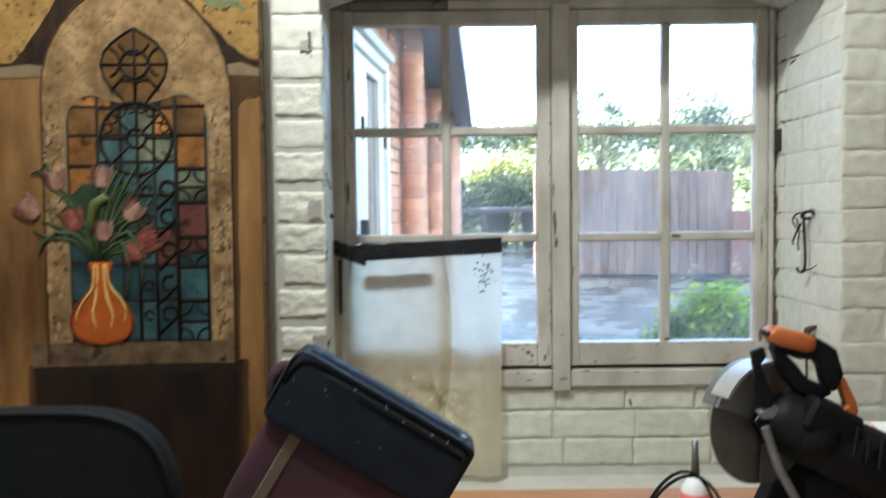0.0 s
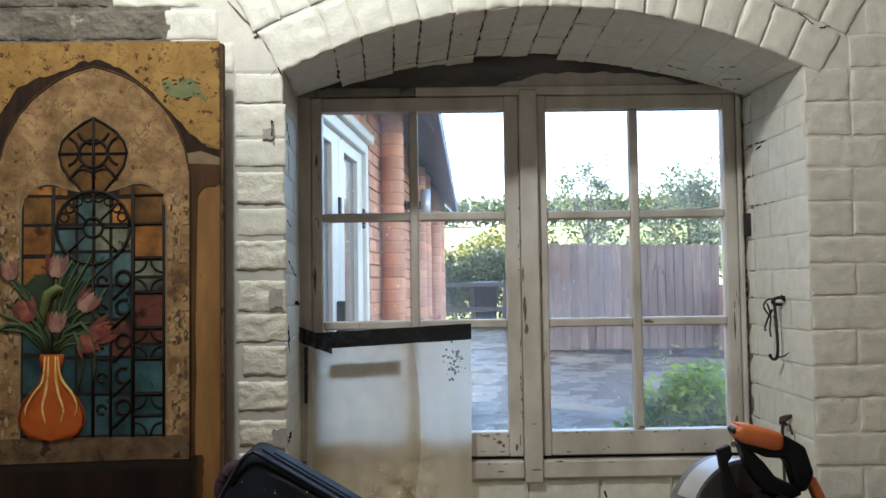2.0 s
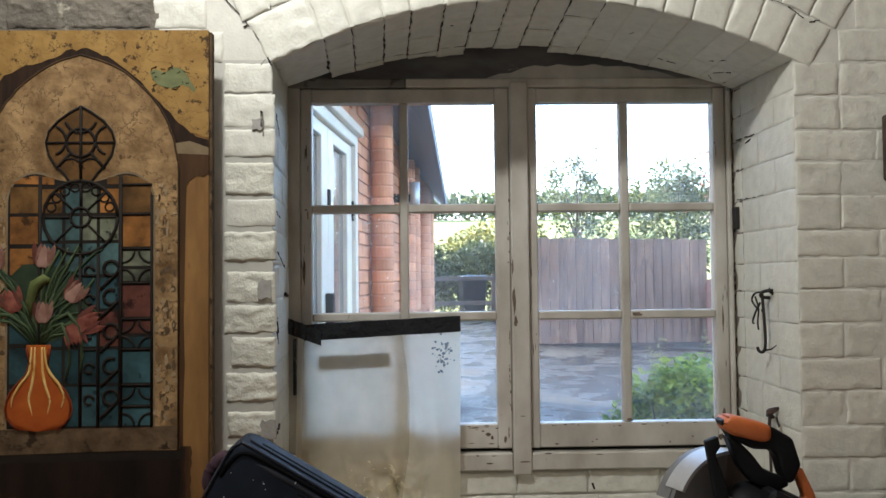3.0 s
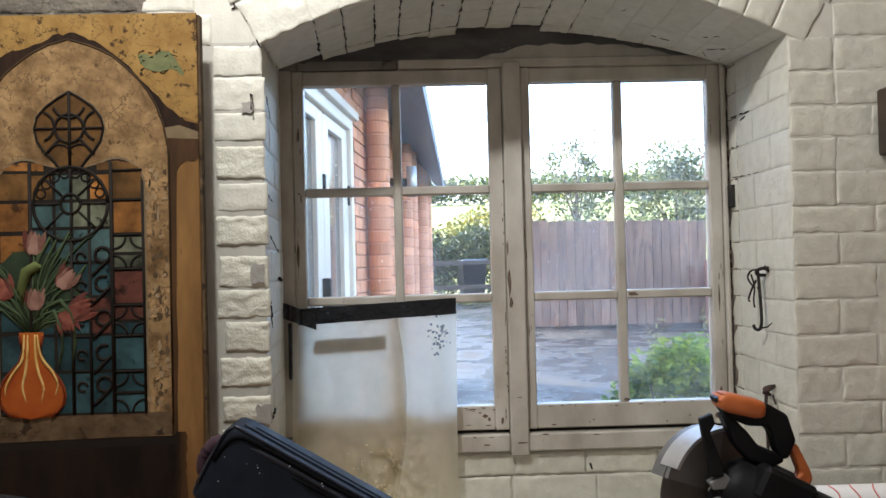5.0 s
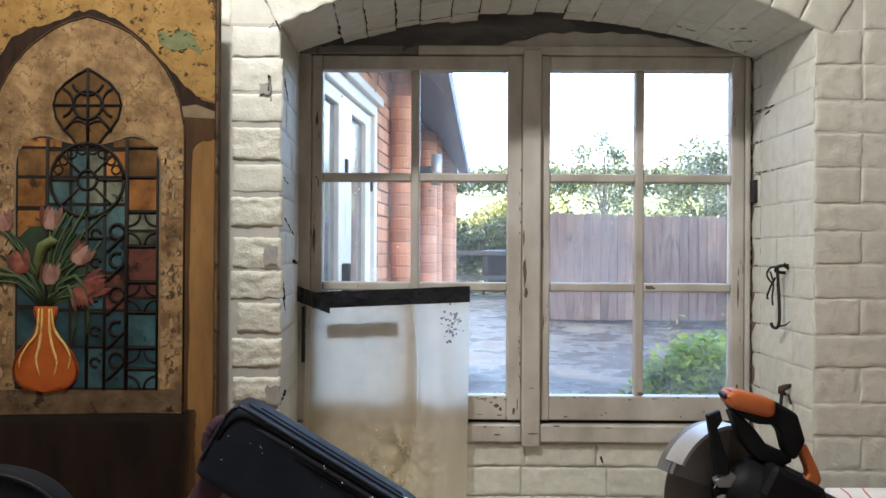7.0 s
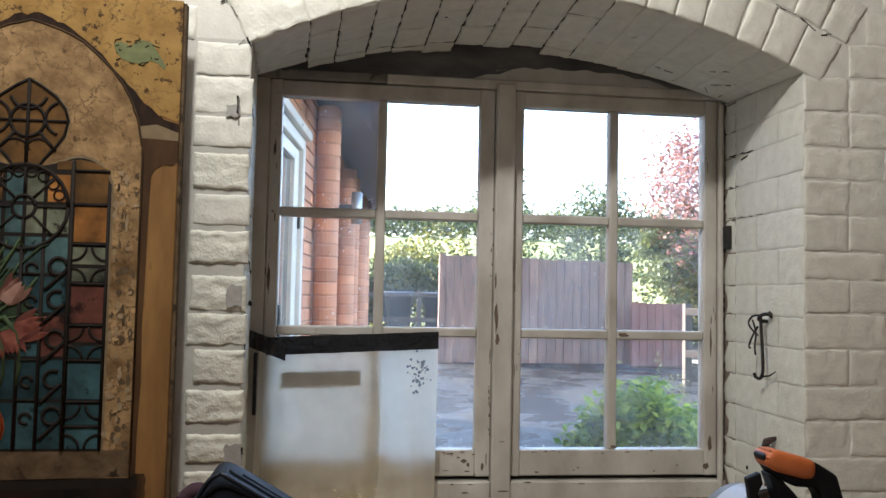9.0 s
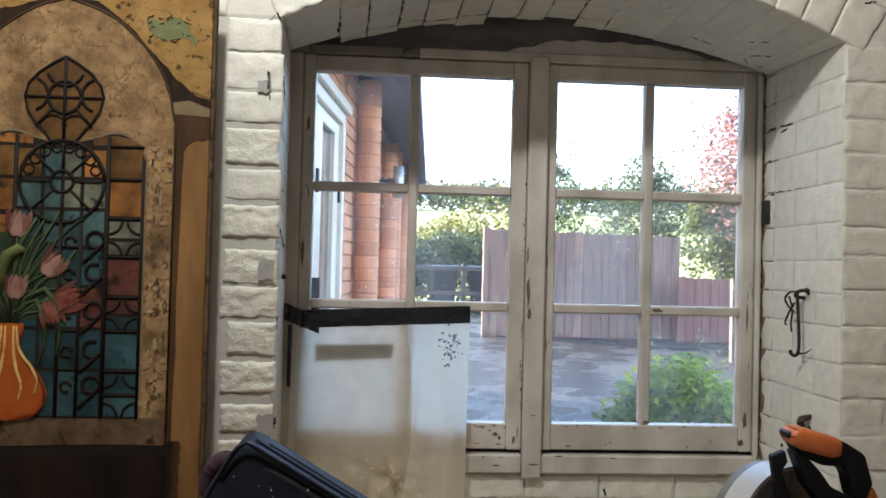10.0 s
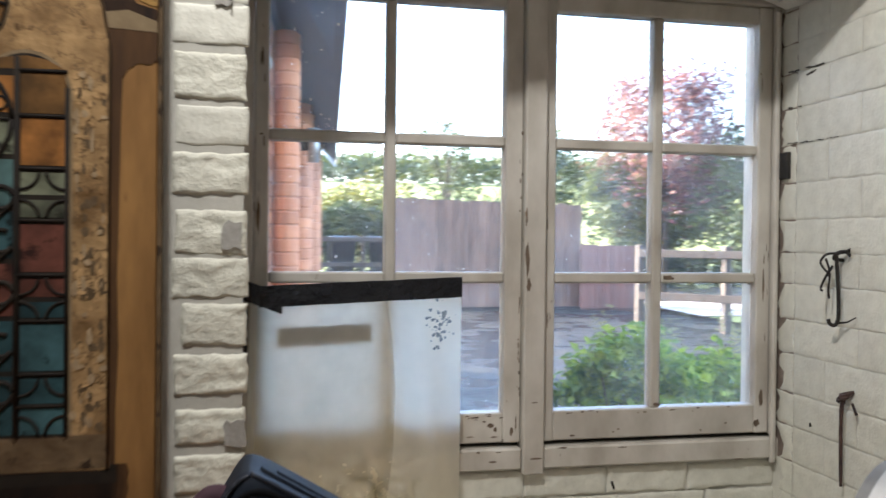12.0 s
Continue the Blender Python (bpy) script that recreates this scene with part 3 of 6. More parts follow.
part("tape", ribbon([(-0.275, 1.277), (0.172, 1.298)], 0.023, 2.412), M_TAPE, sheet, "glossy black tape strip")
part("tape_end", ribbon([(-0.318, 1.297), (-0.225, 1.262)], 0.022, 2.405, wob=0.006, n=10), M_TAPE, sheet, "folded black tape end")
part("side_tape", B(-0.306, -0.297, 2.41, 2.425, 1.10, 1.26, 0.002), M_TAPE, sheet)
part("patch_tape", ribbon([(-0.232, 1.190), (-0.030, 1.199)], 0.020, 2.4225, wob=0.0), M_GREYTAPE, sheet, "grey tape seen through the sheet", smooth=True)
M_SMUDGE = surf("dark_smudge", (0.12, 0.16, 0.18), (0.30, 0.34, 0.36), 60, 0.7, 0.3)
bm = bmesh.new()
rnd = random.Random(5)
for k in range(70):
    cx, cz = 0.122 + rnd.gauss(0, 0.014), 1.215 + rnd.gauss(0, 0.022)
    u, v = (cx + 0.292) / 0.464, (1.285 - cz) / 0.67
    y = film_y(u, v) - 0.0016
    r = rnd.uniform(0.0008, 0.0042)
    ring = [(cx + r * rnd.uniform(0.6, 1.3) * math.cos(a), cz + r * rnd.uniform(0.6, 1.3) * math.sin(a)) for a in [i * math.pi / 4 for i in range(8)]]
    prism(bm, ring, y - 0.0003 - 0.000008 * k, y)
part("smudge", bm, M_SMUDGE, sheet, "dark smudges on the plastic")["kind"] = "stuff"

# hooks and holes on the reveals
X = OPEN_R - 0.006
hook = thing("iron_hook", (X, 2.19, 1.36), "black iron window hook hanging on a wall staple", "hook")
part("staple", T(curved([(X + 0.02, 2.180, 1.388), (X - 0.012, 2.182, 1.386), (X - 0.020, 2.190, 1.378), (X - 0.012, 2.198, 1.370), (X + 0.02, 2.200, 1.368)]), 0.0045), M_IRON, hook)
part("spike", T([(X + 0.01, 2.180, 1.378), (X - 0.010, 2.166, 1.388), (X - 0.012, 2.152, 1.394)], [0.004, 0.0034, 0.0016], 6), M_IRON, hook)
part("shank", T(curved([(X - 0.017, 2.190, 1.386), (X - 0.014, 2.188, 1.33), (X - 0.012, 2.186, 1.27), (X - 0.013, 2.186, 1.240), (X - 0.018, 2.190, 1.227), (X - 0.026, 2.195, 1.230), (X - 0.029, 2.197, 1.240)]), 0.0042), M_IRON, hook)
part("tail", T([(X - 0.013, 2.186, 1.232), (X - 0.006, 2.165, 1.236), (X - 0.003, 2.142, 1.248)], [0.0030, 0.0020, 0.0012], 6), M_IRON, hook)
part("wire", T(curved([(X - 0.017, 2.190, 1.384), (X - 0.026, 2.212, 1.380), (X - 0.030, 2.224, 1.362), (X - 0.022, 2.210, 1.342), (X - 0.018, 2.200, 1.356), (X - 0.024, 2.214, 1.332), (X - 0.030, 2.222, 1.306), (X - 0.028, 2.218, 1.300)]), 0.0027), M_IRON, hook)
part("wire", T(curved([(X - 0.026, 2.212, 1.372), (X - 0.020, 2.206, 1.340), (X - 0.023, 2.206, 1.305), (X - 0.021, 2.206, 1.284)]), 0.0025), M_IRON, hook)
bolt = thing("rusty_bolt", (X, 2.17, 1.065), "rusty iron bolt fixed in the window reveal", "bolt")
part("shank", T(curved([(X - 0.010, 2.168, 1.074), (X - 0.013, 2.171, 1.03), (X - 0.009, 2.174, 0.88)]), [0.0048] * 5 + [0.0040] * 5 + [0.0032]), M_RUST, bolt)
part("head", T([(X + 0.01, 2.160, 1.086), (X - 0.006, 2.162, 1.080), (X - 0.013, 2.168, 1.074), (X - 0.012, 2.178, 1.066), (X + 0.004, 2.184, 1.058)], [0.004, 0.008, 0.010, 0.0075, 0.004], 7), M_RUST, bolt)
part("prong", T([(X - 0.004, 2.148, 1.064), (X - 0.003, 2.135, 1.042)], 0.003), M_RUST, bolt)
nail = thing("bent_nail", (-0.318, FRONT - 0.006, 1.80), "bent iron nail in painted brickwork", "nail")
part("shank", T([(-0.318, FRONT + 0.02, 1.832), (-0.318, FRONT - 0.015, 1.832), (-0.317, FRONT - 0.018, 1.795)], 0.0022), M_IRON, nail)
M_STAIN = surf("flaked_render", (0.13, 0.10, 0.08), (0.25, 0.2, 0.16), 30, 0.85, 0.5)
gap = thing("reveal_gap", (0.972, 2.41, 1.55), "bare brown mortar in a broken gap beside the window frame", "gap")
gap["kind"] = "structure"
part("bare_mortar", B(OPEN_R + 0.0030, OPEN_R + 0.012, 2.372, 2.439, 0.87, 1.97), M_STAIN, gap)
part("hole", B(OPEN_R - 0.008, OPEN_R + 0.004, 2.392, 2.432, 1.56, 1.625, 0.002), M_HOLE_SHADE, gap)

# navy case leaning on the bench
M_NAVY = surf("navy_leathercloth", (0.008, 0.0105, 0.016), (0.014, 0.018, 0.026), 12, 0.5, 0.5, 90, dist=0.002, spec=0.10, spots=(0.02, 0.024, 0.03), spot_at=0.75)
M_PLUM = surf("plum_cloth", (0.022, 0.006, 0.012), (0.04, 0.011, 0.02), 10, 0.85, 0.4, 250, dist=0.001)
M_STRAP = surf("beige_strap", (0.07, 0.055, 0.035), (0.11, 0.085, 0.055), 30, 0.8, 0.3, 300)
M_WHITESPECK = surf("white_speck", (0.55, 0.55, 0.55), (0.7, 0.7, 0.7), 30, 0.6, 0.0)
case = thing("padded_case", (-0.1, 1.62, BENCH), "navy padded case with plum cloth sides leaning over", "case")
MC = Matrix.Translation((-0.257, 1.56, 1.131)) @ Matrix.Rotation(radians(31), 4, "Y")


def cased(bm):
    bmesh.ops.transform(bm, matrix=MC, verts=bm.verts)
    return bm


def cushion(x0, x1, y0, y1, z0, z1, p=7.0, cuts=14):
    """A padded box: a cube swollen towards a rounded block."""
    bm = bmesh.new()
    bmesh.ops.create_cube(bm, size=2.0)
    bmesh.ops.subdivide_edges(bm, edges=bm.edges[:], cuts=cuts, use_grid_fill=True)
    lo, hi = Vector((x0, y0, z0)), Vector((x1, y1, z1))
    for v in bm.verts:
        k = sum(abs(c) ** p for c in v.co) ** (1 / p)
        c = v.co / k
        v.co = Vector([(a + b) / 2 + (b - a) / 2 * q for a, b, q in zip(lo, hi, c)])
    return bm


part("lid", cased(cushion(-0.022, 0.372, -0.012, 0.098, -0.150, 0.004, 13.0, 24)), M_NAVY, case, "navy lid with rounded corners", smooth=True)
M_NAVYGLOSS = surf("glossy_navy_piping", (0.010, 0.012, 0.018), (0.018, 0.021, 0.029), 25, 0.36, 0.4, 120, dist=0.001, spec=0.28)
M_GROOVE = surf("black_groove", (0.0018, 0.0018, 0.002), (0.003, 0.003, 0.0035), 30, 0.7, 0.1, spec=0.05)
part("groove", cased(T(curved([(-0.012, -0.0075, -0.07), (-0.009, -0.0090, -0.036), (0.006, -0.0100, -0.012), (0.05, -0.0105, -0.006), (0.18, -0.0110, -0.005), (0.335, -0.0105, -0.006), (0.358, -0.0085, -0.02)]), 0.0044)), M_GROOVE, case, smooth=True)
part("piping", cased(T(curved([(0.004, -0.0080, -0.030), (0.05, -0.0085, -0.0165), (0.18, -0.0095, -0.0150), (0.34, -0.0090, -0.0160), (0.355, -0.0075, -0.026)]), [0.001 + 0.0045 * min(1.0, i / 6) for i in range(21)])), M_NAVYGLOSS, case, "glossy raised piping", smooth=True)
part("groove", cased(T(curved([(0.125, -0.0120, -0.0275), (0.16, -0.0126, -0.0255), (0.25, -0.0126, -0.0255), (0.352, -0.0105, -0.0265)]), [0.0012] * 4 + [0.0030] * 12)), M_GROOVE, case, smooth=True)
part("edge_piping", cased(T(curved([(-0.0195, -0.009, -0.120), (-0.0215, -0.0075, -0.06), (-0.0205, -0.007, -0.018), (-0.012, -0.006, -0.002)]), 0.0028)), M_NAVYGLOSS, case, smooth=True)
part("edge_piping", cased(T(curved([(-0.012, -0.005, 0.0005), (0.02, -0.008, 0.0025), (0.18, -0.0085, 0.003), (0.34, -0.008, 0.0022)]), 0.0030)), M_NAVYGLOSS, case, smooth=True)
speck_r = random.Random(6)
bm = bmesh.new()
for k in range(16):
    sx_, sz_ = speck_r.uniform(-0.01, 0.35), speck_r.choice((speck_r.uniform(-0.12, 0.0), -0.014 + speck_r.uniform(-0.006, 0.006)))
    sr_ = speck_r.uniform(0.0004, 0.0012)
    prism(bm, [(sx_ + sr_ * speck_r.uniform(0.6, 1.8) * math.cos(q * 1.05), sz_ + sr_ * math.sin(q * 1.05)) for q in range(6)], -0.0200 if abs(sz_ + 0.014) < 0.007 else -0.0128, -0.0115)
part("paint_speck", cased(bm), M_WHITESPECK, case, "tiny white paint specks")["kind"] = "stuff"
part("body", cased(cushion(-0.008, 0.352, 0.004, 0.094, -0.355, -0.125, 8.0)), M_PLUM, case, "plum cloth body", smooth=True)
part("strap", cased(B(0.045, 0.07, 0.001, 0.012, -0.31, -0.12, 0.003)), M_STRAP, case)
part("carry_handle", cased(T(curved([(-0.012, 0.05, -0.050), (-0.030, 0.05, -0.058), (-0.036, 0.05, -0.085), (-0.028, 0.05, -0.110), (-0.010, 0.05, -0.118)]), 0.014, 12)), M_PLUM, case, smooth=True)
part("seam", cased(T(curved([(0.0, 0.028, 0.004), (0.02, 0.018, 0.0052), (0.17, 0.016, 0.0055), (0.33, 0.018, 0.0052), (0.345, 0.028, 0.004)]), 0.0022)), M_NAVY, case, smooth=True)
part("zip_flap", cased(B(0.02, 0.33, 0.040, 0.052, 0.001, 0.0065, 0.002)), M_NAVY, case)
M_STUD = surf("bright_stud", (0.6, 0.6, 0.6), (0.7, 0.7, 0.7), 20, 0.25, 0, metal=1.0)
part("stud", cased(T([(0.34, 0.035, 0.001), (0.34, 0.035, 0.004)], 0.006, 10)), M_STUD, case)

# chop saw
M_BLACK = surf("black_plastic", (0.004, 0.004, 0.0045), (0.008, 0.008, 0.0085), 15, 0.55, 0.2, 200, dist=0.001, spots=(0.02, 0.019, 0.017), spot_at=0.7, spec=0.14)
M_ORANGE = surf("orange_rubber", (0.36, 0.085, 0.015), (0.46, 0.12, 0.025), 20, 0.5, 0.25, 200, dist=0.001, spots=(0.25, 0.08, 0.03), spot_at=0.66, spot_scale=20)
M_STEEL = surf("dull_steel", (0.10, 0.095, 0.087), (0.15, 0.143, 0.13), 12, 0.42, 0.2, 120, metal=0.35, dist=0.001)
M_CAST = surf("cast_aluminium", (0.42, 0.42, 0.42), (0.55, 0.55, 0.54), 15, 0.45, 0.3, 150, metal=0.7, dist=0.001)
M_GUARD = surf("grey_guard", (0.15, 0.15, 0.147), (0.25, 0.25, 0.245), 14, 0.5, 0.3, 120, metal=0.5, dist=0.001)
saw = thing("chop_saw", (0.66, 1.56, BENCH), "chop saw with orange and black handle on the bench", "saw")


def sz(a, b):
    return (0.585 + (a - 435) * 0.00046, 1.175 - (b - 345) * 0.00046)


def loop(pts, y0, y1, bev=0.006):
    bm = prism(bmesh.new(), [sz(*p) for p in pts], y0, y1)
    bmesh.ops.bevel(bm, geom=bm.edges[:], offset=bev, segments=3, affect="EDGES", profile=0.5)
    return bm


tilt = Vector((0.42, -1.0, 0.0)).normalized()
C = Vector((0.612, 1.545, 1.005))
CB = C + Vector((-0.016, 0.004, -0.010))
part("blade", disc(bmesh.new(), CB, tilt, 0.012, 0.118, 64, thick=0.002), M_STEEL, saw)
part("lower_guard", disc(bmesh.new(), CB + tilt * 0.010, tilt, 0.015, 0.116, 40, 150, 275, 0.004), M_STEEL, saw)
part("upper_guard", disc(bmesh.new(), CB - tilt * 0.012, tilt, 0.03, 0.116, 40, 20, 100, 0.045), M_GUARD, saw)
part("guard_rim", disc(bmesh.new(), CB + tilt * 0.006, tilt, 0.1125, 0.119, 24, 30, 100, 0.045), M_CAST, saw)
part("blade_bolt", T([C + tilt * 0.0, C + tilt * 0.03], 0.016, 12), M_STEEL, saw)
grip = part("handle", loop([(435, 350), (475, 335), (640, 375), (715, 420), (745, 520), (715, 585), (690, 592), (672, 560), (655, 490), (630, 462), (560, 458), (480, 420)], 1.49, 1.53), M_BLACK, saw, smooth=False)
part("grip_pad", loop([(448, 338), (480, 328), (632, 368), (628, 428), (590, 432), (470, 402), (444, 372)], 1.484, 1.536, 0.0095), M_ORANGE, grip, "orange rubber grip", smooth=True)
part("handle_lower", loop([(462, 410), (500, 420), (560, 480), (600, 535), (690, 575), (700, 600), (640, 625), (560, 590), (510, 530)], 1.492, 1.528), M_BLACK, saw)
part("rear_strut", loop([(722, 545), (752, 530), (800, 630), (812, 670), (795, 700), (742, 700), (730, 680), (760, 645)], 1.495, 1.52), M_ORANGE, saw, "orange rear strut")
part("lever", loop([(365, 420), (415, 400), (425, 440), (405, 470), (450, 600), (452, 640), (400, 640), (390, 560), (375, 480)], 1.478, 1.492, 0.003), M_BLACK, saw)
part("bracket", loop([(395, 662), (462, 630), (480, 650), (470, 690), (410, 690)], 1.48, 1.50, 0.003), M_GUARD, saw)
part("rod", T([(0.575, 1.47, 1.005), (0.60, 1.47, 0.93), (0.655, 1.47, 0.83)], 0.008, 8), M_GUARD, saw, "grey metal rod")
for q in range(4):
    part("vent_rib", T([(0.725 + 0.022 * q, 1.435, 1.012 - 0.011 * q), (0.725 + 0.022 * q - 0.012, 1.425, 0.962 - 0.011 * q)], 0.004, 6), M_BLACK, saw)
part("switch_box", B(-0.05, 0.05, -0.025, 0.025, -0.03, 0.03, 0.008, 1, m=Matrix.Translation((0.69, 1.47, 1.015)) @ Matrix.Rotation(radians(26), 4, "Y")), M_BLACK, saw)
part("motor", T([(0.60, 1.53, 1.025), (0.62, 1.52, 1.01), (0.79, 1.49, 0.925), (0.83, 1.485, 0.905), (0.85, 1.48, 0.895)], [0.04, 0.058, 0.062, 0.06, 0.035], 20), M_BLACK, saw, "black motor housing", smooth=True)
part("motor_cover", T([(0.655, 1.515, 0.998), (0.665, 1.51, 0.993), (0.695, 1.505, 0.978), (0.705, 1.505, 0.973)], [0.05, 0.066, 0.066, 0.05], 20), M_BLACK, saw, smooth=True)
part("arm", B(-0.028, 0.028, -0.03, 0.03, -0.12, 0.12, 0.008, 2, m=Matrix.Translation((0.68, 1.60, 0.90)) @ Matrix.Rotation(radians(25), 4, "Y")), M_BLACK, saw)
part("gear_housing", B(0.67, 0.98, 1.50, 1.60, 0.77, 0.91, 0.015, 2), M_BLACK, saw)
part("pivot", T([(0.68, 1.56, 0.80), (0.80, 1.56, 0.80)], 0.035, 16), M_BLACK, saw)
part("turntable", T([(0.68, 1.58, BENCH + 0.03), (0.68, 1.58, BENCH + 0.06)], 0.12, 32), M_CAST, saw)
part("base", B(0.50, 0.92, 1.44, 1.72, BENCH, BENCH + 0.03, 0.008, 2), M_BLACK, saw)
part("fence", B(0.50, 0.90, 1.63, 1.645, BENCH + 0.03, BENCH + 0.10, 0.003), M_CAST, saw)

# paper roll on a dark box behind the saw
M_WHITEPAPER = surf("white_paper", (0.68, 0.67, 0.65), (0.75, 0.74, 0.72), 12, 0.6, 0.2, 100, dist=0.001)
M_REDMARK = surf("red_print", (0.55, 0.10, 0.09), (0.65, 0.16, 0.14), 20, 0.6, 0.1)
tin = thing("tool_box", (1.15, 1.90, BENCH), "low black tool box on the workbench", "tool box")
part("body", B(0.90, 1.45, 1.82, 1.985, BENCH, 0.80, 0.008, 2), M_BLACK, tin)
part("lid", B(0.895, 1.455, 1.815, 1.99, 0.803, 0.83, 0.008, 2), M_BLACK, tin)
roll = thing("paper_roll", (1.14, 1.90, 0.83), "white paper roll printed with red marks", "paper roll")
part("roll", T([(0.955, 1.90, 0.865), (1.40, 1.905, 0.865)], 0.034, 24), M_WHITEPAPER, roll, smooth=True)
for k in range(9):
    x = 0.985 + 0.047 * k
    pts = [(x + 0.006 * math.sin(a * 3 + k), 1.90 - 0.0352 * math.cos(a), 0.865 + 0.0352 * math.sin(a)) for a in [radians(d) for d in range(-30, 100, 13)]]
    part("red_mark", T(pts, 0.0015, 6), M_REDMARK, roll)

# tools in front
can = thing("glue_bottle", (0.49, 1.60, BENCH), "small bottle with red and white label and grey spout", "bottle")
part("body", T([(0.49, 1.60, BENCH), (0.49, 1.60, BENCH + 0.14), (0.49, 1.60, BENCH + 0.165)], [0.028, 0.028, 0.012], 16), M_WHITEPAPER, can, smooth=True)
part("band", T([(0.49, 1.60, BENCH + 0.10), (0.49, 1.60, BENCH + 0.135)], 0.0288, 16), M_REDMARK, can, smooth=True)
part("spout", T([(0.49, 1.60, BENCH + 0.160), (0.489, 1.60, BENCH + 0.235)], [0.009, 0.006], 10), M_STEEL, can, smooth=True)
wire = thing("cable_coil", (0.40, 1.50, BENCH), "loose loop of black cable", "cable")
for k in range(2):
    part("loop", T([(0.432 + (0.072 + 0.007 * k) * math.cos(a) + 0.012 * k, 1.50 + 0.02 * math.sin(2 * a) + 0.012 * k, BENCH + 0.106 - 0.006 * k + (0.1 - 0.006 * k) * math.sin(a)) for a in [i * math.pi / 14 for i in range(29)]], 0.0032, 6), M_BLACK, wire, smooth=True)

M_UMBER_WOOD = surf("dark_brown_wood", (0.022, 0.015, 0.010), (0.055, 0.036, 0.023), 14, 0.6, 0.3, 60)

# black office chair
M_CHAIR = surf("black_chair_cloth", (0.005, 0.0058, 0.0064), (0.009, 0.0098, 0.0105), 20, 0.8, 0.3, 300, dist=0.001, spec=0.1)
CHX, CHY = -0.61, 1.0
chair = thing("office_chair", (CHX, CHY, 0), "black cloth office chair pushed near the bench", "chair")
bm = prism(bmesh.new(), [(CHX + 0.205 * math.copysign(abs(math.cos(t)) ** 0.58, math.cos(t)), 0.885 + 0.222 * math.copysign(abs(math.sin(t)) ** 0.62, math.sin(t))) for t in [2 * math.pi * i / 64 for i in range(64)]], 1.225, 1.28)
bmesh.ops.bevel(bm, geom=[e for e in bm.edges if abs(e.verts[0].co.y - e.verts[1].co.y) < 1e-6], offset=0.018, segments=3, affect="EDGES", profile=0.5)
part("backrest", bm, M_CHAIR, chair, smooth=True)
rim_pts = [(CHX + 0.200 * math.copysign(abs(math.cos(t)) ** 0.58, math.cos(t)), 1.2275, 0.885 + 0.217 * math.copysign(abs(math.sin(t)) ** 0.62, math.sin(t))) for t in [2 * math.pi * i / 64 for i in range(65)]]
part("piping", T(rim_pts, 0.004, 6), M_BLACK, chair, smooth=True)
part("seat", B(CHX - 0.22, CHX + 0.22, 0.79, 1.20, 0.42, 0.50, 0.035, 4), M_CHAIR, chair, smooth=True)
part("back_bar", B(CHX - 0.03, CHX + 0.03, 1.205, 1.23, 0.40, 0.72, 0.006, 2), M_BLACK, chair)
part("gas_column", T([(CHX, CHY, 0.08), (CHX, CHY, 0.42)], 0.028, 14), M_BLACK, chair, smooth=True)
for k in range(5):
    a = radians(72 * k + 20)
    ex, ey = CHX + 0.28 * math.cos(a), CHY + 0.28 * math.sin(a)
    part("foot", T([(CHX, CHY, 0.10), (ex, ey, 0.06)], [0.026, 0.018], 8), M_BLACK, chair)
    part("castor", T([(ex - 0.015, ey, 0.028), (ex + 0.015, ey, 0.028)], 0.028, 12), M_BLACK, chair)

block = thing("timber_block", (1.23, 2.0, 1.73), "dark brown timber block fixed to the brick wall", "block")
part("block", B(1.19, 1.30, 1.975, 2.026, 1.655, 1.815, 0.004), M_UMBER_WOOD, block)

# ---- painted panel with a gothic window and a vase of tulips ----
M_OCHRE = surf("ochre_panel_paint", (0.075, 0.034, 0.010), (0.25, 0.135, 0.043), 6, 0.75, 0.3, 50, vary=0.2, spots=(0.09, 0.045, 0.016), spot_at=0.68, spot_scale=6, stretch=(2.2, 1, 0.5), dist=0.002, spec=0.15)
M_YELLOW = surf("yellow_cracked_paint", (0.195, 0.105, 0.024), (0.30, 0.185, 0.055), 14, 0.75, 0.7, 70, vary=0.2, spots=(0.05, 0.028, 0.011), spot_at=0.575, spot_scale=48, dist=0.004, spec=0.15, cracks=(0.10, 0.058, 0.02), crack_scale=20)
M_UMBER = surf("umber_paint", (0.008, 0.0042, 0.0022), (0.030, 0.015, 0.007), 16, 0.75, 0.4, 60, vary=0.3, dist=0.002, stretch=(3, 1, 0.7), spec=0.15)
M_ARCH = surf("painted_stone_arch", (0.11, 0.060, 0.021), (0.35, 0.225, 0.10), 17, 0.75, 0.9, 55, vary=0.35, spots=(0.085, 0.047, 0.018), spot_at=0.615, spot_scale=30, dist=0.007, spec=0.15, cracks=(0.055, 0.03, 0.013), crack_scale=18)
M_ARCHDARK = surf("painted_stone_sill", (0.055, 0.034, 0.016), (0.125, 0.085, 0.045), 20, 0.75, 0.8, 60, vary=0.3, spots=(0.028, 0.018, 0.010), spot_at=0.57, spot_scale=24, dist=0.005, spec=0.15)
M_LEAD = surf("painted_leading", (0.0079, 0.0061, 0.0047), (0.0144, 0.0108, 0.0072), 30, 0.75, 0.2, spec=0.15)
M_CREAM = surf("cream_paint", (0.125, 0.088, 0.046), (0.175, 0.13, 0.072), 30, 0.75, 0.3, spec=0.15)
M_GREENPATCH = surf("green_patch_paint", (0.0900, 0.1020, 0.0420), (0.1440, 0.1500, 0.0660), 30, 0.75, 0.4, spec=0.15)


def stain(name, c):
    return surf(name, tuple(v * 0.42 for v in c), tuple(min(1, v * 1.55) for v in c), 17, 0.7, 0.3, 90, spots=tuple(v * 0.22 for v in c), spot_at=0.60, spot_scale=22, vary=0.4, dist=0.001, spec=0.15)


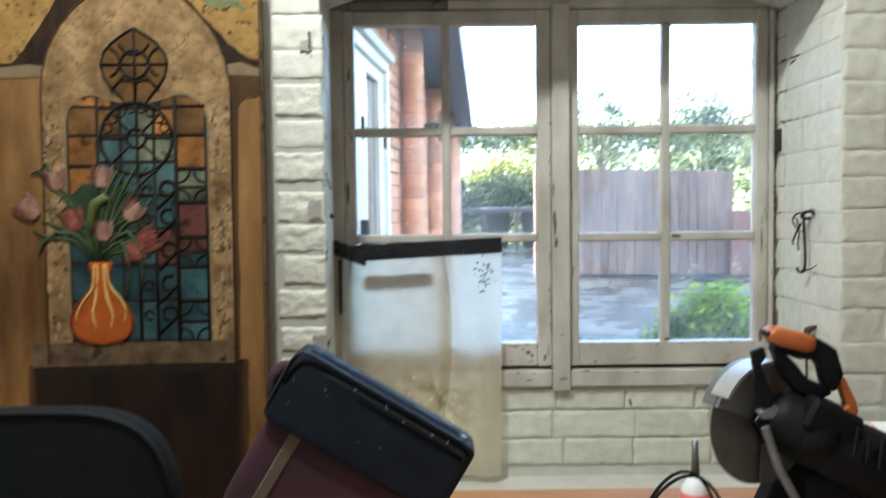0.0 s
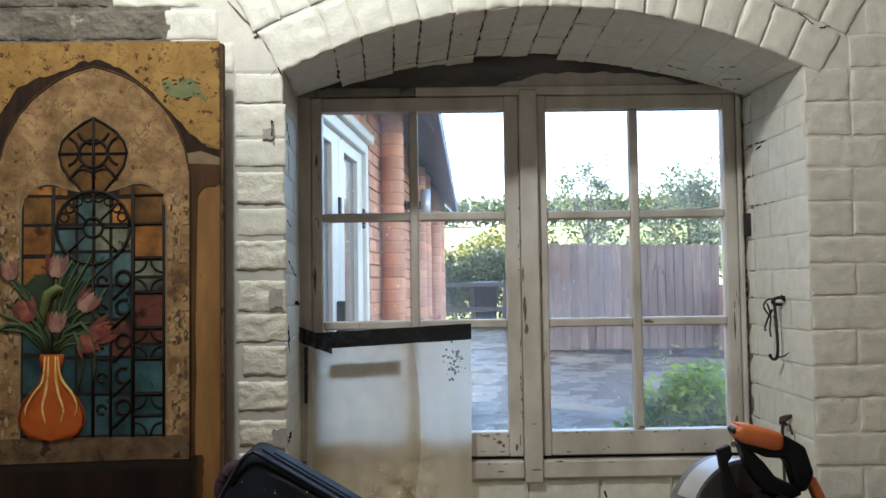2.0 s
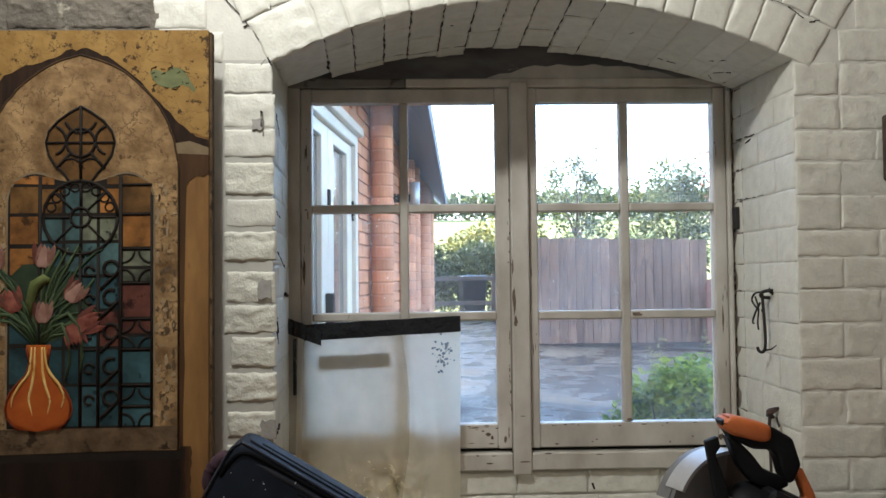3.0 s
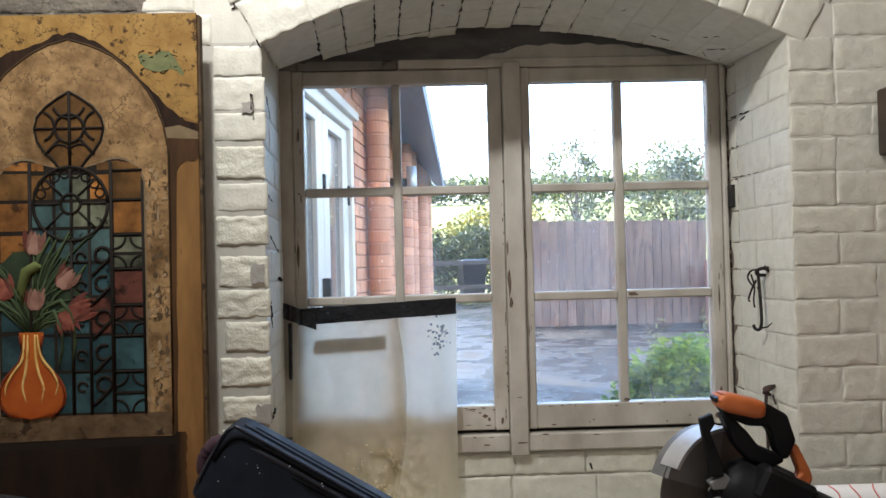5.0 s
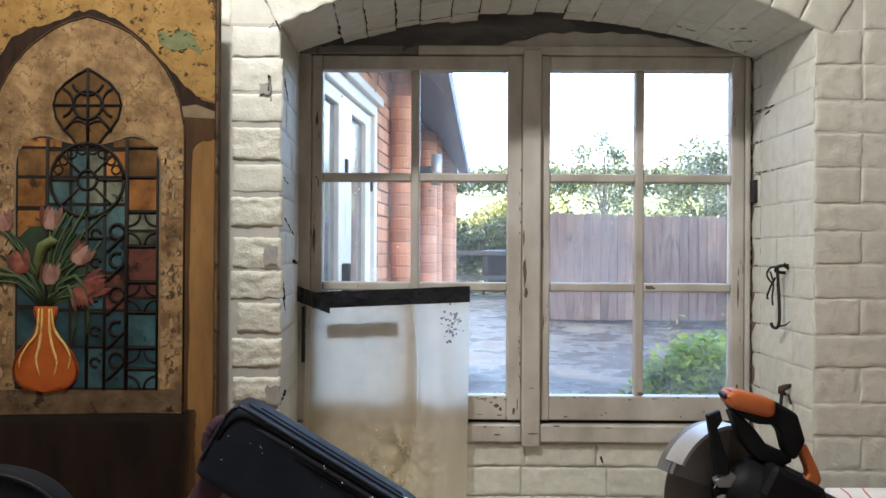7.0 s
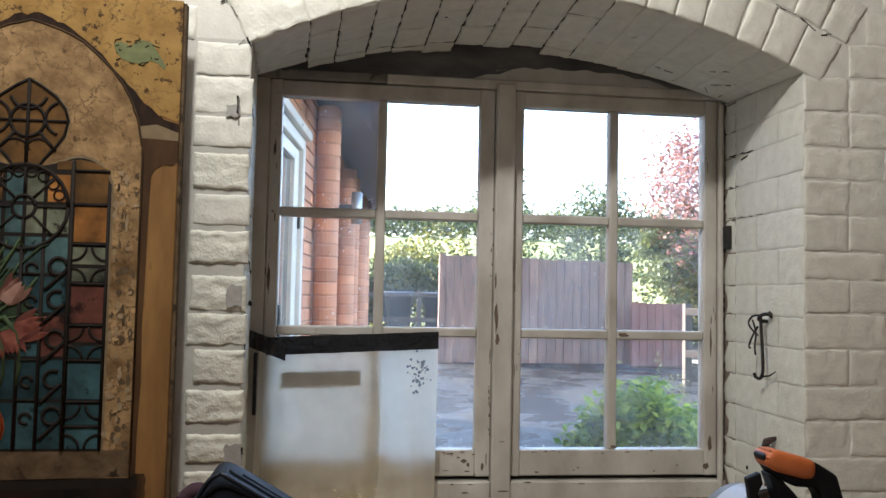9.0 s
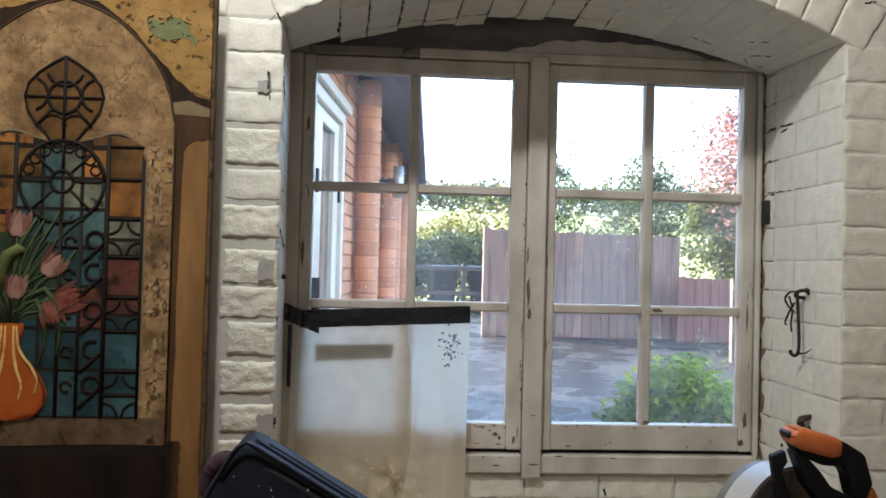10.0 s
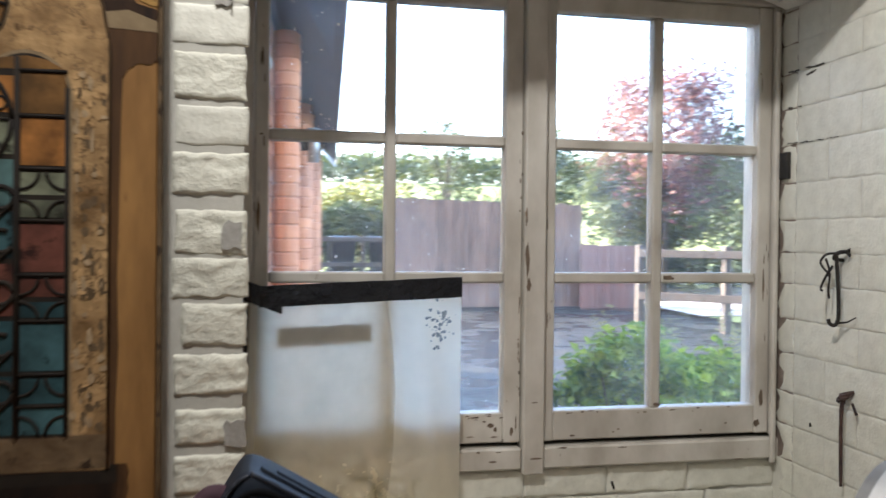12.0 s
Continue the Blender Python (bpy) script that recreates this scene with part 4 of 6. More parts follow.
GLASS = {
    "b": stain("brown_painted_glass", (0.0900, 0.0450, 0.0120)),
    "o": stain("orange_painted_glass", (0.1920, 0.0810, 0.0180)),
    "t": stain("teal_painted_glass", (0.0210, 0.0480, 0.0530)),
    "l": stain("light_teal_painted_glass", (0.0440, 0.0800, 0.0770)),
    "g": stain("grey_green_painted_glass", (0.0960, 0.1020, 0.0660)),
    "r": stain("red_painted_glass", (0.0900, 0.0310, 0.0200)),
    "d": stain("deep_teal_painted_glass", (0.0132, 0.0330, 0.0372)),
}
BY = 1.93               # face of the panel
U = 0.001287


def pt(a, b):
    """Panel coordinates: a to the right, b down, from a corner above its top."""
    return (-0.42 + (a - 383) * U, 2.002 - (b - 66) * U)


panel = thing("painted_panel", (-0.72, 1.94, BENCH), "painted panel of a gothic window with tulips in a vase", "painting")
part("backing_board", B(-1.05, -0.42, BY, BY + 0.022, BENCH + 0.001, 2.002, 0.002), M_OCHRE, panel)
part("edge_strip", B(-0.4195, -0.413, BY + 0.002, BY + 0.024, BENCH + 0.001, 1.998, 0.001), M_ARCHDARK, panel)


def plate(name, pts, level, material, label="", parent=None, raw=False):
    q = pts if raw else [pt(*p) for p in pts]
    return part(name, prism(bmesh.new(), q, BY - 0.0006 * level, BY - 0.0006 * level + 0.0005 + 0.0004 * min(level, 1)), material, parent or panel, label)


CX = 160.0              # axis of the painted window


def gothic(w, top, base, bottom, n=14, ragged=0.0, left=None):
    """A pointed arch outline: half width w, apex, springing and foot levels."""
    rise = base - top
    r = (rise ** 2 + w ** 2) / (2 * w)
    side = []
    for i in range(n + 1):
        z = rise * i / n
        h = math.sqrt(max(0.0, r * r - z * z)) - (r - w)
        side.append((h, base - z))
    rnd = random.Random(int(w))
    jit = lambda: rnd.uniform(-ragged, ragged)
    right = [(CX + h + jit(), y + jit()) for h, y in side]
    lft = [(CX - h + jit(), y + jit()) for h, y in side[:-1]]
    return [(CX + w, bottom), *right, *lft[::-1], (CX - w, bottom)]


# cracked yellow upper wall with a ragged lower edge, dark gap, lintels
top_edge = [(383, 66), (383, 258), (352, 250), (330, 232), (306, 205), (272, 168), (240, 138), (205, 112), (180, 102), (160, 98),
            (132, 102), (100, 118), (62, 128), (24, 146), (2, 180), (-30, 225), (-62, 262), (-106, 262), (-106, 66)]
plate("upper_shadow", [(383, 262), (383, 285), (-106, 285), (-106, 262), (-60, 240), (-10, 150), (60, 105), (160, 92), (240, 120), (330, 215), (360, 256)], 1, M_UMBER)
rnd = random.Random(2)
ragged = []
for i, (a, b) in enumerate(top_edge):
    ragged.append((a, b))
    if 1 <= i < len(top_edge) - 3:
        c, d = top_edge[i + 1]
        for k in (0.33, 0.66):
            ragged.append((a + (c - a) * k + rnd.uniform(-4, 4), b + (d - b) * k + rnd.uniform(-3, 3)))
plate("yellow_plaster", ragged, 2, M_YELLOW, "cracked yellow painted plaster")
plate("lintel", [(323, 268), (350, 264), (383, 276), (383, 289), (323, 286)], 3, M_CREAM)
plate("lintel", [(-3, 268), (-30, 264), (-106, 272), (-106, 289), (-3, 286)], 3, M_CREAM)
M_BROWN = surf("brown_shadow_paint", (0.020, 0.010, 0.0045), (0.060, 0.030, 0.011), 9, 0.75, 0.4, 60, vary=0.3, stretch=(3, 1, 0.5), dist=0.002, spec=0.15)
edge_r = random.Random(8)
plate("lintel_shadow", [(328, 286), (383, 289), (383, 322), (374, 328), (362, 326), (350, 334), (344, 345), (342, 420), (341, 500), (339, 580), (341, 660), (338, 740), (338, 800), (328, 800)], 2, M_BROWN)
PATCH = [(280, 140), (290, 136), (305, 142), (322, 132), (338, 136), (350, 155), (360, 172), (358, 178), (348, 168), (336, 164), (322, 170), (306, 168), (294, 164), (284, 152)]
plate("green_patch", PATCH, 3.2, M_GREENPATCH)
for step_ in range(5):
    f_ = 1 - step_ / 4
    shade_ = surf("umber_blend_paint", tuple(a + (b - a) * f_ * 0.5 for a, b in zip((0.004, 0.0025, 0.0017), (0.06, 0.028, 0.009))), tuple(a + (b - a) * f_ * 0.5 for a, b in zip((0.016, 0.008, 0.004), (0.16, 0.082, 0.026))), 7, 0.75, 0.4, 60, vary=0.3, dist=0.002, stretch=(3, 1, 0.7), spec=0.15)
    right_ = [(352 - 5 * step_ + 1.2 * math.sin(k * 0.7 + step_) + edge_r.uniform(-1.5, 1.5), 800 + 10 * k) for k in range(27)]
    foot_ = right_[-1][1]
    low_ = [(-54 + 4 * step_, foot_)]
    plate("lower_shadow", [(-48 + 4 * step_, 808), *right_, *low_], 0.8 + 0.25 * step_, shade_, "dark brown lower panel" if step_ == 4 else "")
plate("sill_shadow", [(-40, 806), (338, 800), (340, 822), (-40, 826)], 2, M_LEAD)
M_EDGE = surf("arch_edge_paint", (0.03, 0.018, 0.008), (0.08, 0.045, 0.018), 20, 0.75, 0.4, 60, vary=0.3, spec=0.15)
for seg_ in (gothic(170, 110, 318, 806, 20, 1.0),):
    part("arch_edge", T([(pt(a, b)[0], BY - 0.002, pt(a, b)[1]) for a, b in seg_], 0.0024, 6), M_EDGE, panel, smooth=True)
stone = plate("stone_arch", gothic(171, 110, 318, 806), 3.6, M_ARCH, "cream cracked stone arch")
plate("stone_sill", [(-38, 768), (330, 764), (333, 804), (-40, 812)], 4.4, M_ARCHDARK)
chip_r = random.Random(12)
M_PALE = surf("pale_flaking_paint", (0.16, 0.11, 0.058), (0.27, 0.20, 0.115), 40, 0.75, 0.6, 90, vary=0.25, dist=0.003, spec=0.15)
for mat_, count_ in ((M_ARCHDARK, 80), (M_ARCH, 60), (M_PALE, 60)):
    bm = bmesh.new()
    for q in range(count_):
        a_ = chip_r.choice((chip_r.uniform(291, 327), chip_r.uniform(292, 312), chip_r.uniform(-8, 28)))
        b_ = chip_r.uniform(330, 758)
        w_, h_ = chip_r.uniform(2, 6), chip_r.uniform(3, 12)
        turn_ = chip_r.uniform(0, 6)
        out_ = [pt(a_ + w_ * chip_r.uniform(0.5, 1.1) * math.cos(6.283 * i / 8 + turn_), b_ + h_ * chip_r.uniform(0.5, 1.1) * math.sin(6.283 * i / 8 + turn_)) for i in range(8)]
        lift_ = BY - 0.0024 - 0.000006 * q - (0.0006 if mat_ is M_ARCH else 0.0012 if mat_ is M_PALE else 0.0)
        prism(bm, out_, lift_, lift_ + 0.0006)
    part("flaked_stone", bm, mat_, panel, "cracked flaking painted stone")["kind"] = "stuff"

# openings: rose, two side lobes and the main lights
rose = [(160, 202), (178, 212), (200, 228), (214, 246), (219, 266), (214, 288), (202, 306), (188, 322), (178, 336), (142, 336), (132, 322), (116, 306), (104, 288), (99, 266), (104, 246), (120, 228), (142, 212)]
rim = [(160 + (a - 160) * 1.06, 268 + (b - 268) * 1.05) for a, b in rose]
plate("rose_rim", rim, 4.2, M_CREAM)
plate("rose_glass", rose, 4.8, GLASS["b"])


def body(grow=0.0):
    pts = [(286 + grow, 766), (286 + grow, 372)]
    for d in range(0, 121, 12):
        a = radians(d)
        pts.append((239 + (47 + grow) * math.cos(a), 370 - (49 + grow) * math.sin(a)))
    pts += [(182, 336), (138, 336)]
    for d in range(60, 181, 12):
        a = radians(d)
        pts.append((81 + (47 + grow) * math.cos(a), 370 - (49 + grow) * math.sin(a)))
    return pts + [(34 - grow, 372), (34 - grow, 766)]


plate("light_rim", body(4), 4.2, M_CREAM)
plate("light_ground", body(), 4.8, M_LEAD)


def quad(a0, a1, b0, b1, key):
    plate("glass_piece", [(a1 - 2, b0 + 2), (a1 - 2, b1 - 2), (a0 + 2, b1 - 2), (a0 + 2, b0 + 2)][::-1], 5.4, GLASS[key])


quad(230, 284, 342, 392, "b"); quad(36, 88, 342, 392, "b")
plate("glass_piece", [(280, 338), (262, 328), (240, 324), (206, 328), (206, 340)][::-1], 5.4, GLASS["b"])
plate("glass_piece", [(40, 338), (58, 328), (80, 324), (114, 328), (114, 340)], 5.4, GLASS["o"])
for (b0, b1, k) in ((394, 452, "o"), (456, 486, "g"), (488, 512, "g"), (516, 575, "r"), (579, 604, "r"), (606, 628, "d"), (632, 690, "t"), (694, 728, "d"), (730, 764, "t")):
    quad(232, 284, b0, b1, k)
for (b0, b1, k) in ((394, 446, "o"), (450, 500, "o"), (504, 560, "d"), (564, 620, "d"), (624, 690, "t"), (694, 764, "d")):
    quad(36, 88, b0, b1, k)
for a0, a1, ks in ((90, 130, "bltdddd"), (132, 160, "lllttdd"), (162, 190, "gglttdt"), (192, 228, "ogltrdd")):
    for (b0, b1), k in zip(((346, 392), (394, 440), (442, 500), (502, 560), (562, 626), (628, 690), (692, 764)), ks):
        quad(a0, a1, b0, b1, k)


def lead(pts, r=2.2, lift=6.2):
    tb = T([(pt(a, b)[0], BY - 0.0006 * lift, pt(a, b)[1]) for a, b in pts], r * U * 1.1, 6)
    part("leading", tb, M_LEAD, panel, smooth=True)


def ring(a, b, r, d0=0, d1=360, n=20):
    return [(a + r * math.cos(radians(d0 + (d1 - d0) * i / n)), b - r * math.sin(radians(d0 + (d1 - d0) * i / n))) for i in range(n + 1)]


lead([(160, 202), (160, 336)], 2.6); lead([(100, 266), (219, 266)], 2.0)
lead(ring(160, 266, 25), 2.4); lead(ring(160, 220, 28, 200, 340)); lead(ring(108, 262, 26, -70, 70)); lead(ring(212, 262, 26, 110, 250))
for s in (-1, 1):
    lead([(160 + s * 18, 284), (160 + s * 42, 312)]); lead(ring(160 + s * 18, 316, 22, 20, 160, 10), 1.6)
lead(rose + rose[:1], 2.0)
patch_r = random.Random(4)
for q in range(26):
    a, b = patch_r.choice(PATCH)
    a, b = a + patch_r.uniform(-9, 9), b + patch_r.uniform(-5, 5)
    lead([(a, b), (a + patch_r.uniform(-4, 4), b + patch_r.uniform(-3, 3)), (a + patch_r.uniform(-8, 8), b + patch_r.uniform(-4, 4))], patch_r.uniform(0.25, 0.7), 3.6)
lead(ring(160, 398, 65), 2.8); lead(ring(160, 398, 17), 2.4)
for d in range(0, 360, 45):
    a = radians(d)
    lead([(160 + 17 * math.cos(a), 398 - 17 * math.sin(a)), (160 + 64 * math.cos(a), 398 - 64 * math.sin(a))], 1.8)
for d in range(20, 180, 20):
    a = radians(d)
    lead(ring(160 + 54 * math.cos(a), 398 - 54 * math.sin(a), 8, 0, 360, 10), 1.5)
lead([(230, 326), (230, 764)], 3.0); lead([(90, 326), (90, 764)], 3.0); lead([(160, 462), (160, 764)], 2.6); lead([(191, 462), (191, 764)], 2.6)
lead([(284, 360), (284, 764)], 2.4)
for b in (341, 393, 454, 514, 577, 630, 692, 729):
    lead([(231, b), (284, b)], 2.0)
for b, h in ((484, 27), (604, 25), (729, 33)):
    for sa, sb, d0 in ((-1, -1, 270), (1, -1, 180), (1, 1, 90), (-1, 1, 0)):
        lead(ring(258 + sa * 25, b + sb * h, 21, d0, d0 + 90, 8), 1.8)
for b in (500, 560, 630, 690):
    lead([(161, b), (190, b)], 1.6)
for b, s in ((480, 1), (530, -1), (590, 1), (650, -1), (705, 1)):
    cx = 210
    lead([(196, b + 44), (204, b + 36), (216, b + 24)] + ring(cx + 4, b + 8, 13, -30, 300 * s, 14), 2.9)
    lead(ring(176, b + 12, 8, 0, 300, 12), 2.3)

# vase
M_VASE = surf("orange_vase_paint", (0.22, 0.038, 0.0045), (0.32, 0.085, 0.010), 12, 0.75, 0.15, 60, vary=0.1, dist=0.001, spec=0.15)
M_STREAK = surf("pale_streak_paint", (0.42, 0.24, 0.055), (0.55, 0.40, 0.14), 30, 0.75, 0.2, spec=0.15)
prof = [(0, 21), (6, 21), (20, 18), (38, 17), (52, 22), (66, 36), (82, 50), (98, 57), (112, 59), (126, 56), (138, 47), (147, 34), (150, 0)]
right = [(89 + w, 620 + h) for h, w in prof]
left = [(89 - w, 620 + h) for h, w in prof[:-1]]
bm = bmesh.new()
cols = 12
grid = []
for h, w in prof:
    line = []
    for i in range(cols + 1):
        s = -1 + 2 * i / cols
        x, z = pt(89 + max(w, 0.5) * s, 620 + h)
        line.append(bm.verts.new((x, BY - 0.0048 - 0.0035 * math.sqrt(max(0, 1 - s * s)), z)))
    grid.append(line)
for a, b in zip(grid, grid[1:]):
    for i in range(cols):
        bm.faces.new((a[i], b[i], b[i + 1], a[i + 1]))
vase = part("vase", bm, M_VASE, panel, "orange vase with pale streaks", smooth=True)
for pts in ([(78, 624), (76, 655), (72, 672), (58, 690), (46, 712), (44, 728)], [(84, 624), (83, 660), (79, 690), (74, 714), (80, 742)],
            [(96, 624), (97, 660), (102, 690), (110, 716), (106, 740)], [(100, 624), (104, 655), (112, 672), (126, 690), (134, 710), (130, 730)]):
    way_ = curved([(pt(a, b)[0], BY - 0.0078, pt(a, b)[1]) for a, b in pts])
    part("streak", T(way_, [0.0008 + 0.0026 * math.sin(math.pi * (0.12 + 0.84 * i / (len(way_) - 1))) for i in range(len(way_))], 6), M_STREAK, vase, smooth=True)

M_VASEDARK = surf("dark_red_vase_paint", (0.09, 0.014, 0.003), (0.17, 0.03, 0.005), 20, 0.75, 0.15, 60, vary=0.2, dist=0.001, spec=0.15)
for s_ in (-1, 1):
    for in_, r_w in ((0.95, 0.0030),):
        part("shade_stroke", T([(pt(89 + s_ * w * in_, 620 + h)[0], BY - 0.0048 - 0.0035 * math.sqrt(1 - in_ * in_), pt(0, 620 + h)[1]) for h, w in prof[1:-1]], r_w, 6), M_VASEDARK, vase, smooth=True)

# leaves, stems and tulips
M_STEM = surf("green_leaf_paint", (0.0210, 0.0357, 0.0147), (0.0546, 0.0756, 0.0315), 14, 0.75, 0.3, 60, dist=0.001, spec=0.15)
M_DEEPGREEN = surf("deep_green_paint", (0.012, 0.022, 0.012), (0.03, 0.045, 0.022), 20, 0.75, 0.3, 60, dist=0.001, spec=0.15)
M_LIGHTLEAF = surf("light_leaf_paint", (0.0672, 0.0840, 0.0210), (0.1008, 0.1176, 0.0378), 14, 0.75, 0.3, 60, dist=0.001, spec=0.15)
M_PINK = surf("pink_tulip_paint", (0.095, 0.034, 0.022), (0.215, 0.125, 0.09), 40, 0.75, 0.3, 80, vary=0.12, dist=0.002, spec=0.15)
M_CORAL = surf("coral_tulip_paint", (0.085, 0.018, 0.011), (0.20, 0.07, 0.045), 40, 0.75, 0.3, 80, vary=0.12, dist=0.002, spec=0.15)


def blade(pts, w, mat, lift=7.5):
    n = len(pts)
    part("leaf", T([(pt(a, b)[0], BY - 0.0006 * lift, pt(a, b)[1]) for a, b in pts], [max(0.0005, w * U * math.sin(math.pi * min(0.97, (i + 0.35) / n)) * 0.5) for i in range(n)], 6), mat, panel, smooth=True)


for pts, w in (([(86, 620), (70, 590), (40, 568), (12, 566), (-14, 585), (-22, 610)], 9), ([(90, 620), (84, 585), (60, 545), (36, 505), (28, 490)], 6),
               ([(94, 620), (100, 580), (120, 540), (150, 500), (160, 480)], 6), ([(96, 620), (112, 580), (140, 566), (160, 590), (164, 640), (158, 690)], 9),
               ([(92, 620), (110, 590), (128, 584), (140, 610), (142, 650), (136, 680)], 8), ([(88, 620), (96, 560), (110, 510), (130, 470), (140, 450)], 5),
               ([(84, 620), (66, 570), (30, 540), (8, 530)], 6), ([(90, 620), (92, 560), (96, 480)], 5), ([(92, 620), (110, 560), (150, 535)], 5),
               ([(92, 620), (120, 570), (160, 565)], 5), ([(82, 620), (50, 575), (40, 545)], 5), ([(98, 620), (130, 560), (175, 520), (185, 505)], 6),
               ([(80, 620), (40, 580), (-5, 575), (-30, 560)], 6)):
    blade(pts, w, M_STEM)
plate("foliage_shadow", [(70, 612), (46, 590), (38, 560), (38, 520), (40, 500), (60, 480), (100, 478), (140, 490), (170, 520), (175, 560), (150, 600), (112, 616)], 6.6, M_DEEPGREEN)
g_ = random.Random(77)
for k in range(34):
    a1 = g_.uniform(-20, 190)
    b1 = g_.uniform(440, 600)
    mid_a = 90 + (a1 - 90) * 0.45 + g_.uniform(-8, 8)
    blade([(90 + g_.uniform(-12, 12), 620), (mid_a, 620 - (620 - b1) * g_.uniform(0.55, 0.8)), (a1, b1), (a1 + (a1 - 90) * 0.12, b1 + g_.uniform(-6, 22))], g_.uniform(3.0, 6.5), M_STEM if k % 3 else M_DEEPGREEN, 7.2)
blade([(76, 575), (74, 545), (84, 515), (100, 505), (108, 508)], 22, M_LIGHTLEAF, 8)


M_BLUSH = surf("blush_tulip_paint", (0.16, 0.075, 0.052), (0.29, 0.175, 0.13), 30, 0.75, 0.3, 90, vary=0.15, dist=0.001, spec=0.15)
M_DUSK = surf("dusky_tulip_paint", (0.05, 0.014, 0.011), (0.11, 0.035, 0.025), 30, 0.75, 0.3, 90, vary=0.15, dist=0.001, spec=0.15)


def petal(a, b, s, lean, off, wide, tall, bend, level):
    """One painted petal: a pointed leaf shape, a little domed; a and b give the middle of the flower."""
    bm = bmesh.new()
    c, d = math.cos(radians(lean)), math.sin(radians(lean))
    X0, Z0 = pt(a, b)
    grid = []
    for i in range(11):
        t = i / 10
        w = wide * (math.sin(math.pi * min(1.0, 0.10 + 0.9 * t ** 0.8)) ** 0.75 + 0.05) * (1 - 0.25 * t)
        line = []
        for k in range(7):
            q = -1 + k / 3
            x = s * (off * (0.25 + 0.75 * math.sin(math.pi * 0.55 * t)) + w * q * 0.5 + bend * t * t)
            z = s * (-0.62 + 1.24 * tall * t - 0.05 * q * q)
            line.append(bm.verts.new((X0 + (x * c + z * d) * U, BY - 0.0062 - 0.0007 * level - 0.0009 * (1 - q * q), Z0 + (-x * d + z * c) * U)))
        grid.append(line)
    for p, q in zip(grid, grid[1:]):
        for k in range(6):
            bm.faces.new((p[k], p[k + 1], q[k + 1], q[k]))
    return bm


def tulip(a, b, s, lean, mat):
    s *= 1.12
    root = part("tulip", petal(a, b, s, lean, -0.10, 0.75, 0.96, -0.05, 0), M_DUSK, panel, smooth=True)
    for off, wide, tall, bend, level, m in ((-0.34, 0.50, 0.98, -0.16, 1, M_DUSK), (0.34, 0.50, 0.94, 0.18, 1.2, mat), (-0.22, 0.48, 0.92, 0.06, 1.8, mat), (0.26, 0.46, 0.86, -0.04, 2.0, M_DUSK if mat is M_CORAL else mat), (0.02, 0.58, 0.90, 0.02, 2.6, M_BLUSH if mat is M_PINK else mat)):
        part("petal", petal(a, b, s, lean, off, wide, tall, bend, level), m, root, smooth=True)


tulip(97, 462, 32, 5, M_PINK); tulip(12, 468, 30, -15, M_PINK); tulip(42, 540, 33, -18, M_CORAL); tulip(96, 560, 30, 0, M_PINK)
tulip(153, 525, 32, 35, M_PINK); tulip(178, 580, 36, 62, M_CORAL); tulip(152, 606, 30, 160, M_CORAL)
tulip(-40, 520, 35, -50, M_PINK)

# ---- outside: yard, buildings and plants ----
M_ASPHALT = surf("wet_asphalt", (0.011, 0.010, 0.009), (0.032, 0.029, 0.025), 1.8, 0.40, 0.9, 60, vary=0.5, rough_range=(0.14, 0.62), fine_w=7.0, spec=0.26, spots=(0.042, 0.038, 0.032), spot_at=0.60, spot_scale=9, dist=0.004)
M_FIELD = surf("dry_field_grass", (0.15, 0.18, 0.035), (0.30, 0.29, 0.07), 0.15, 0.9, 0.5, 3.0, vary=0.2, dist=0.05)
M_FENCE = surf("weathered_fence_board", (0.105, 0.056, 0.037), (0.218, 0.126, 0.086), 2.2, 0.8, 0.5, 25, vary=0.3, spots=(0.055, 0.033, 0.025), spot_at=0.56, spot_scale=4, stretch=(5, 1, 0.7))
M_REDWOOD = surf("red_stained_board", (0.125, 0.052, 0.036), (0.20, 0.085, 0.06), 2, 0.8, 0.4, 25, vary=0.15, stretch=(5, 1, 0.7))
M_RAIL = surf("grey_rail_wood", (0.04, 0.028, 0.02), (0.075, 0.054, 0.04), 4, 0.8, 0.4, 30, stretch=(1, 1, 5))
M_BIN = surf("black_bin_plastic", (0.004, 0.0045, 0.006), (0.008, 0.009, 0.012), 4, 0.5, 0.15, 60, spec=0.25)
# lid grey far paler than the bin: sunlight on top, put into the colour
M_SUNLID = surf("sunlit_bin_lid", (0.08, 0.085, 0.095), (0.12, 0.125, 0.135), 4, 0.2, 0.1, 60)
M_REDBRICK = surf("red_brick", (0.44, 0.175, 0.092), (0.58, 0.27, 0.145), 5, 0.8, 0.6, 70, vary=0.28, spots=(0.24, 0.09, 0.055), spot_at=0.62, spot_scale=7, dist=0.004)
M_JOINT = surf("brick_joint", (0.36, 0.17, 0.105), (0.46, 0.24, 0.16), 8, 0.9, 0.4, 70)
M_UPVC = surf("white_door_paint", (0.57, 0.52, 0.46), (0.66, 0.61, 0.545), 4, 0.35, 0.05, 50, vary=0.04)
# door glass; brownish base colour raised to imitate its reflections
M_DOORGLASS = surf("reflection_tinted_door_glass", (0.10, 0.085, 0.075), (0.16, 0.14, 0.125), 3, 0.05, 0.0, spec=0.8)
# slate-blue soffit; glare of the window glass is mixed into its blue
M_SOFFIT = surf("glare_blue_soffit", (0.04, 0.085, 0.17), (0.065, 0.12, 0.22), 5, 0.6, 0.2, 40, vary=0.1)
M_SLATE = surf("roof_slate", (0.05, 0.055, 0.065), (0.09, 0.095, 0.105), 5, 0.6, 0.4, 40)
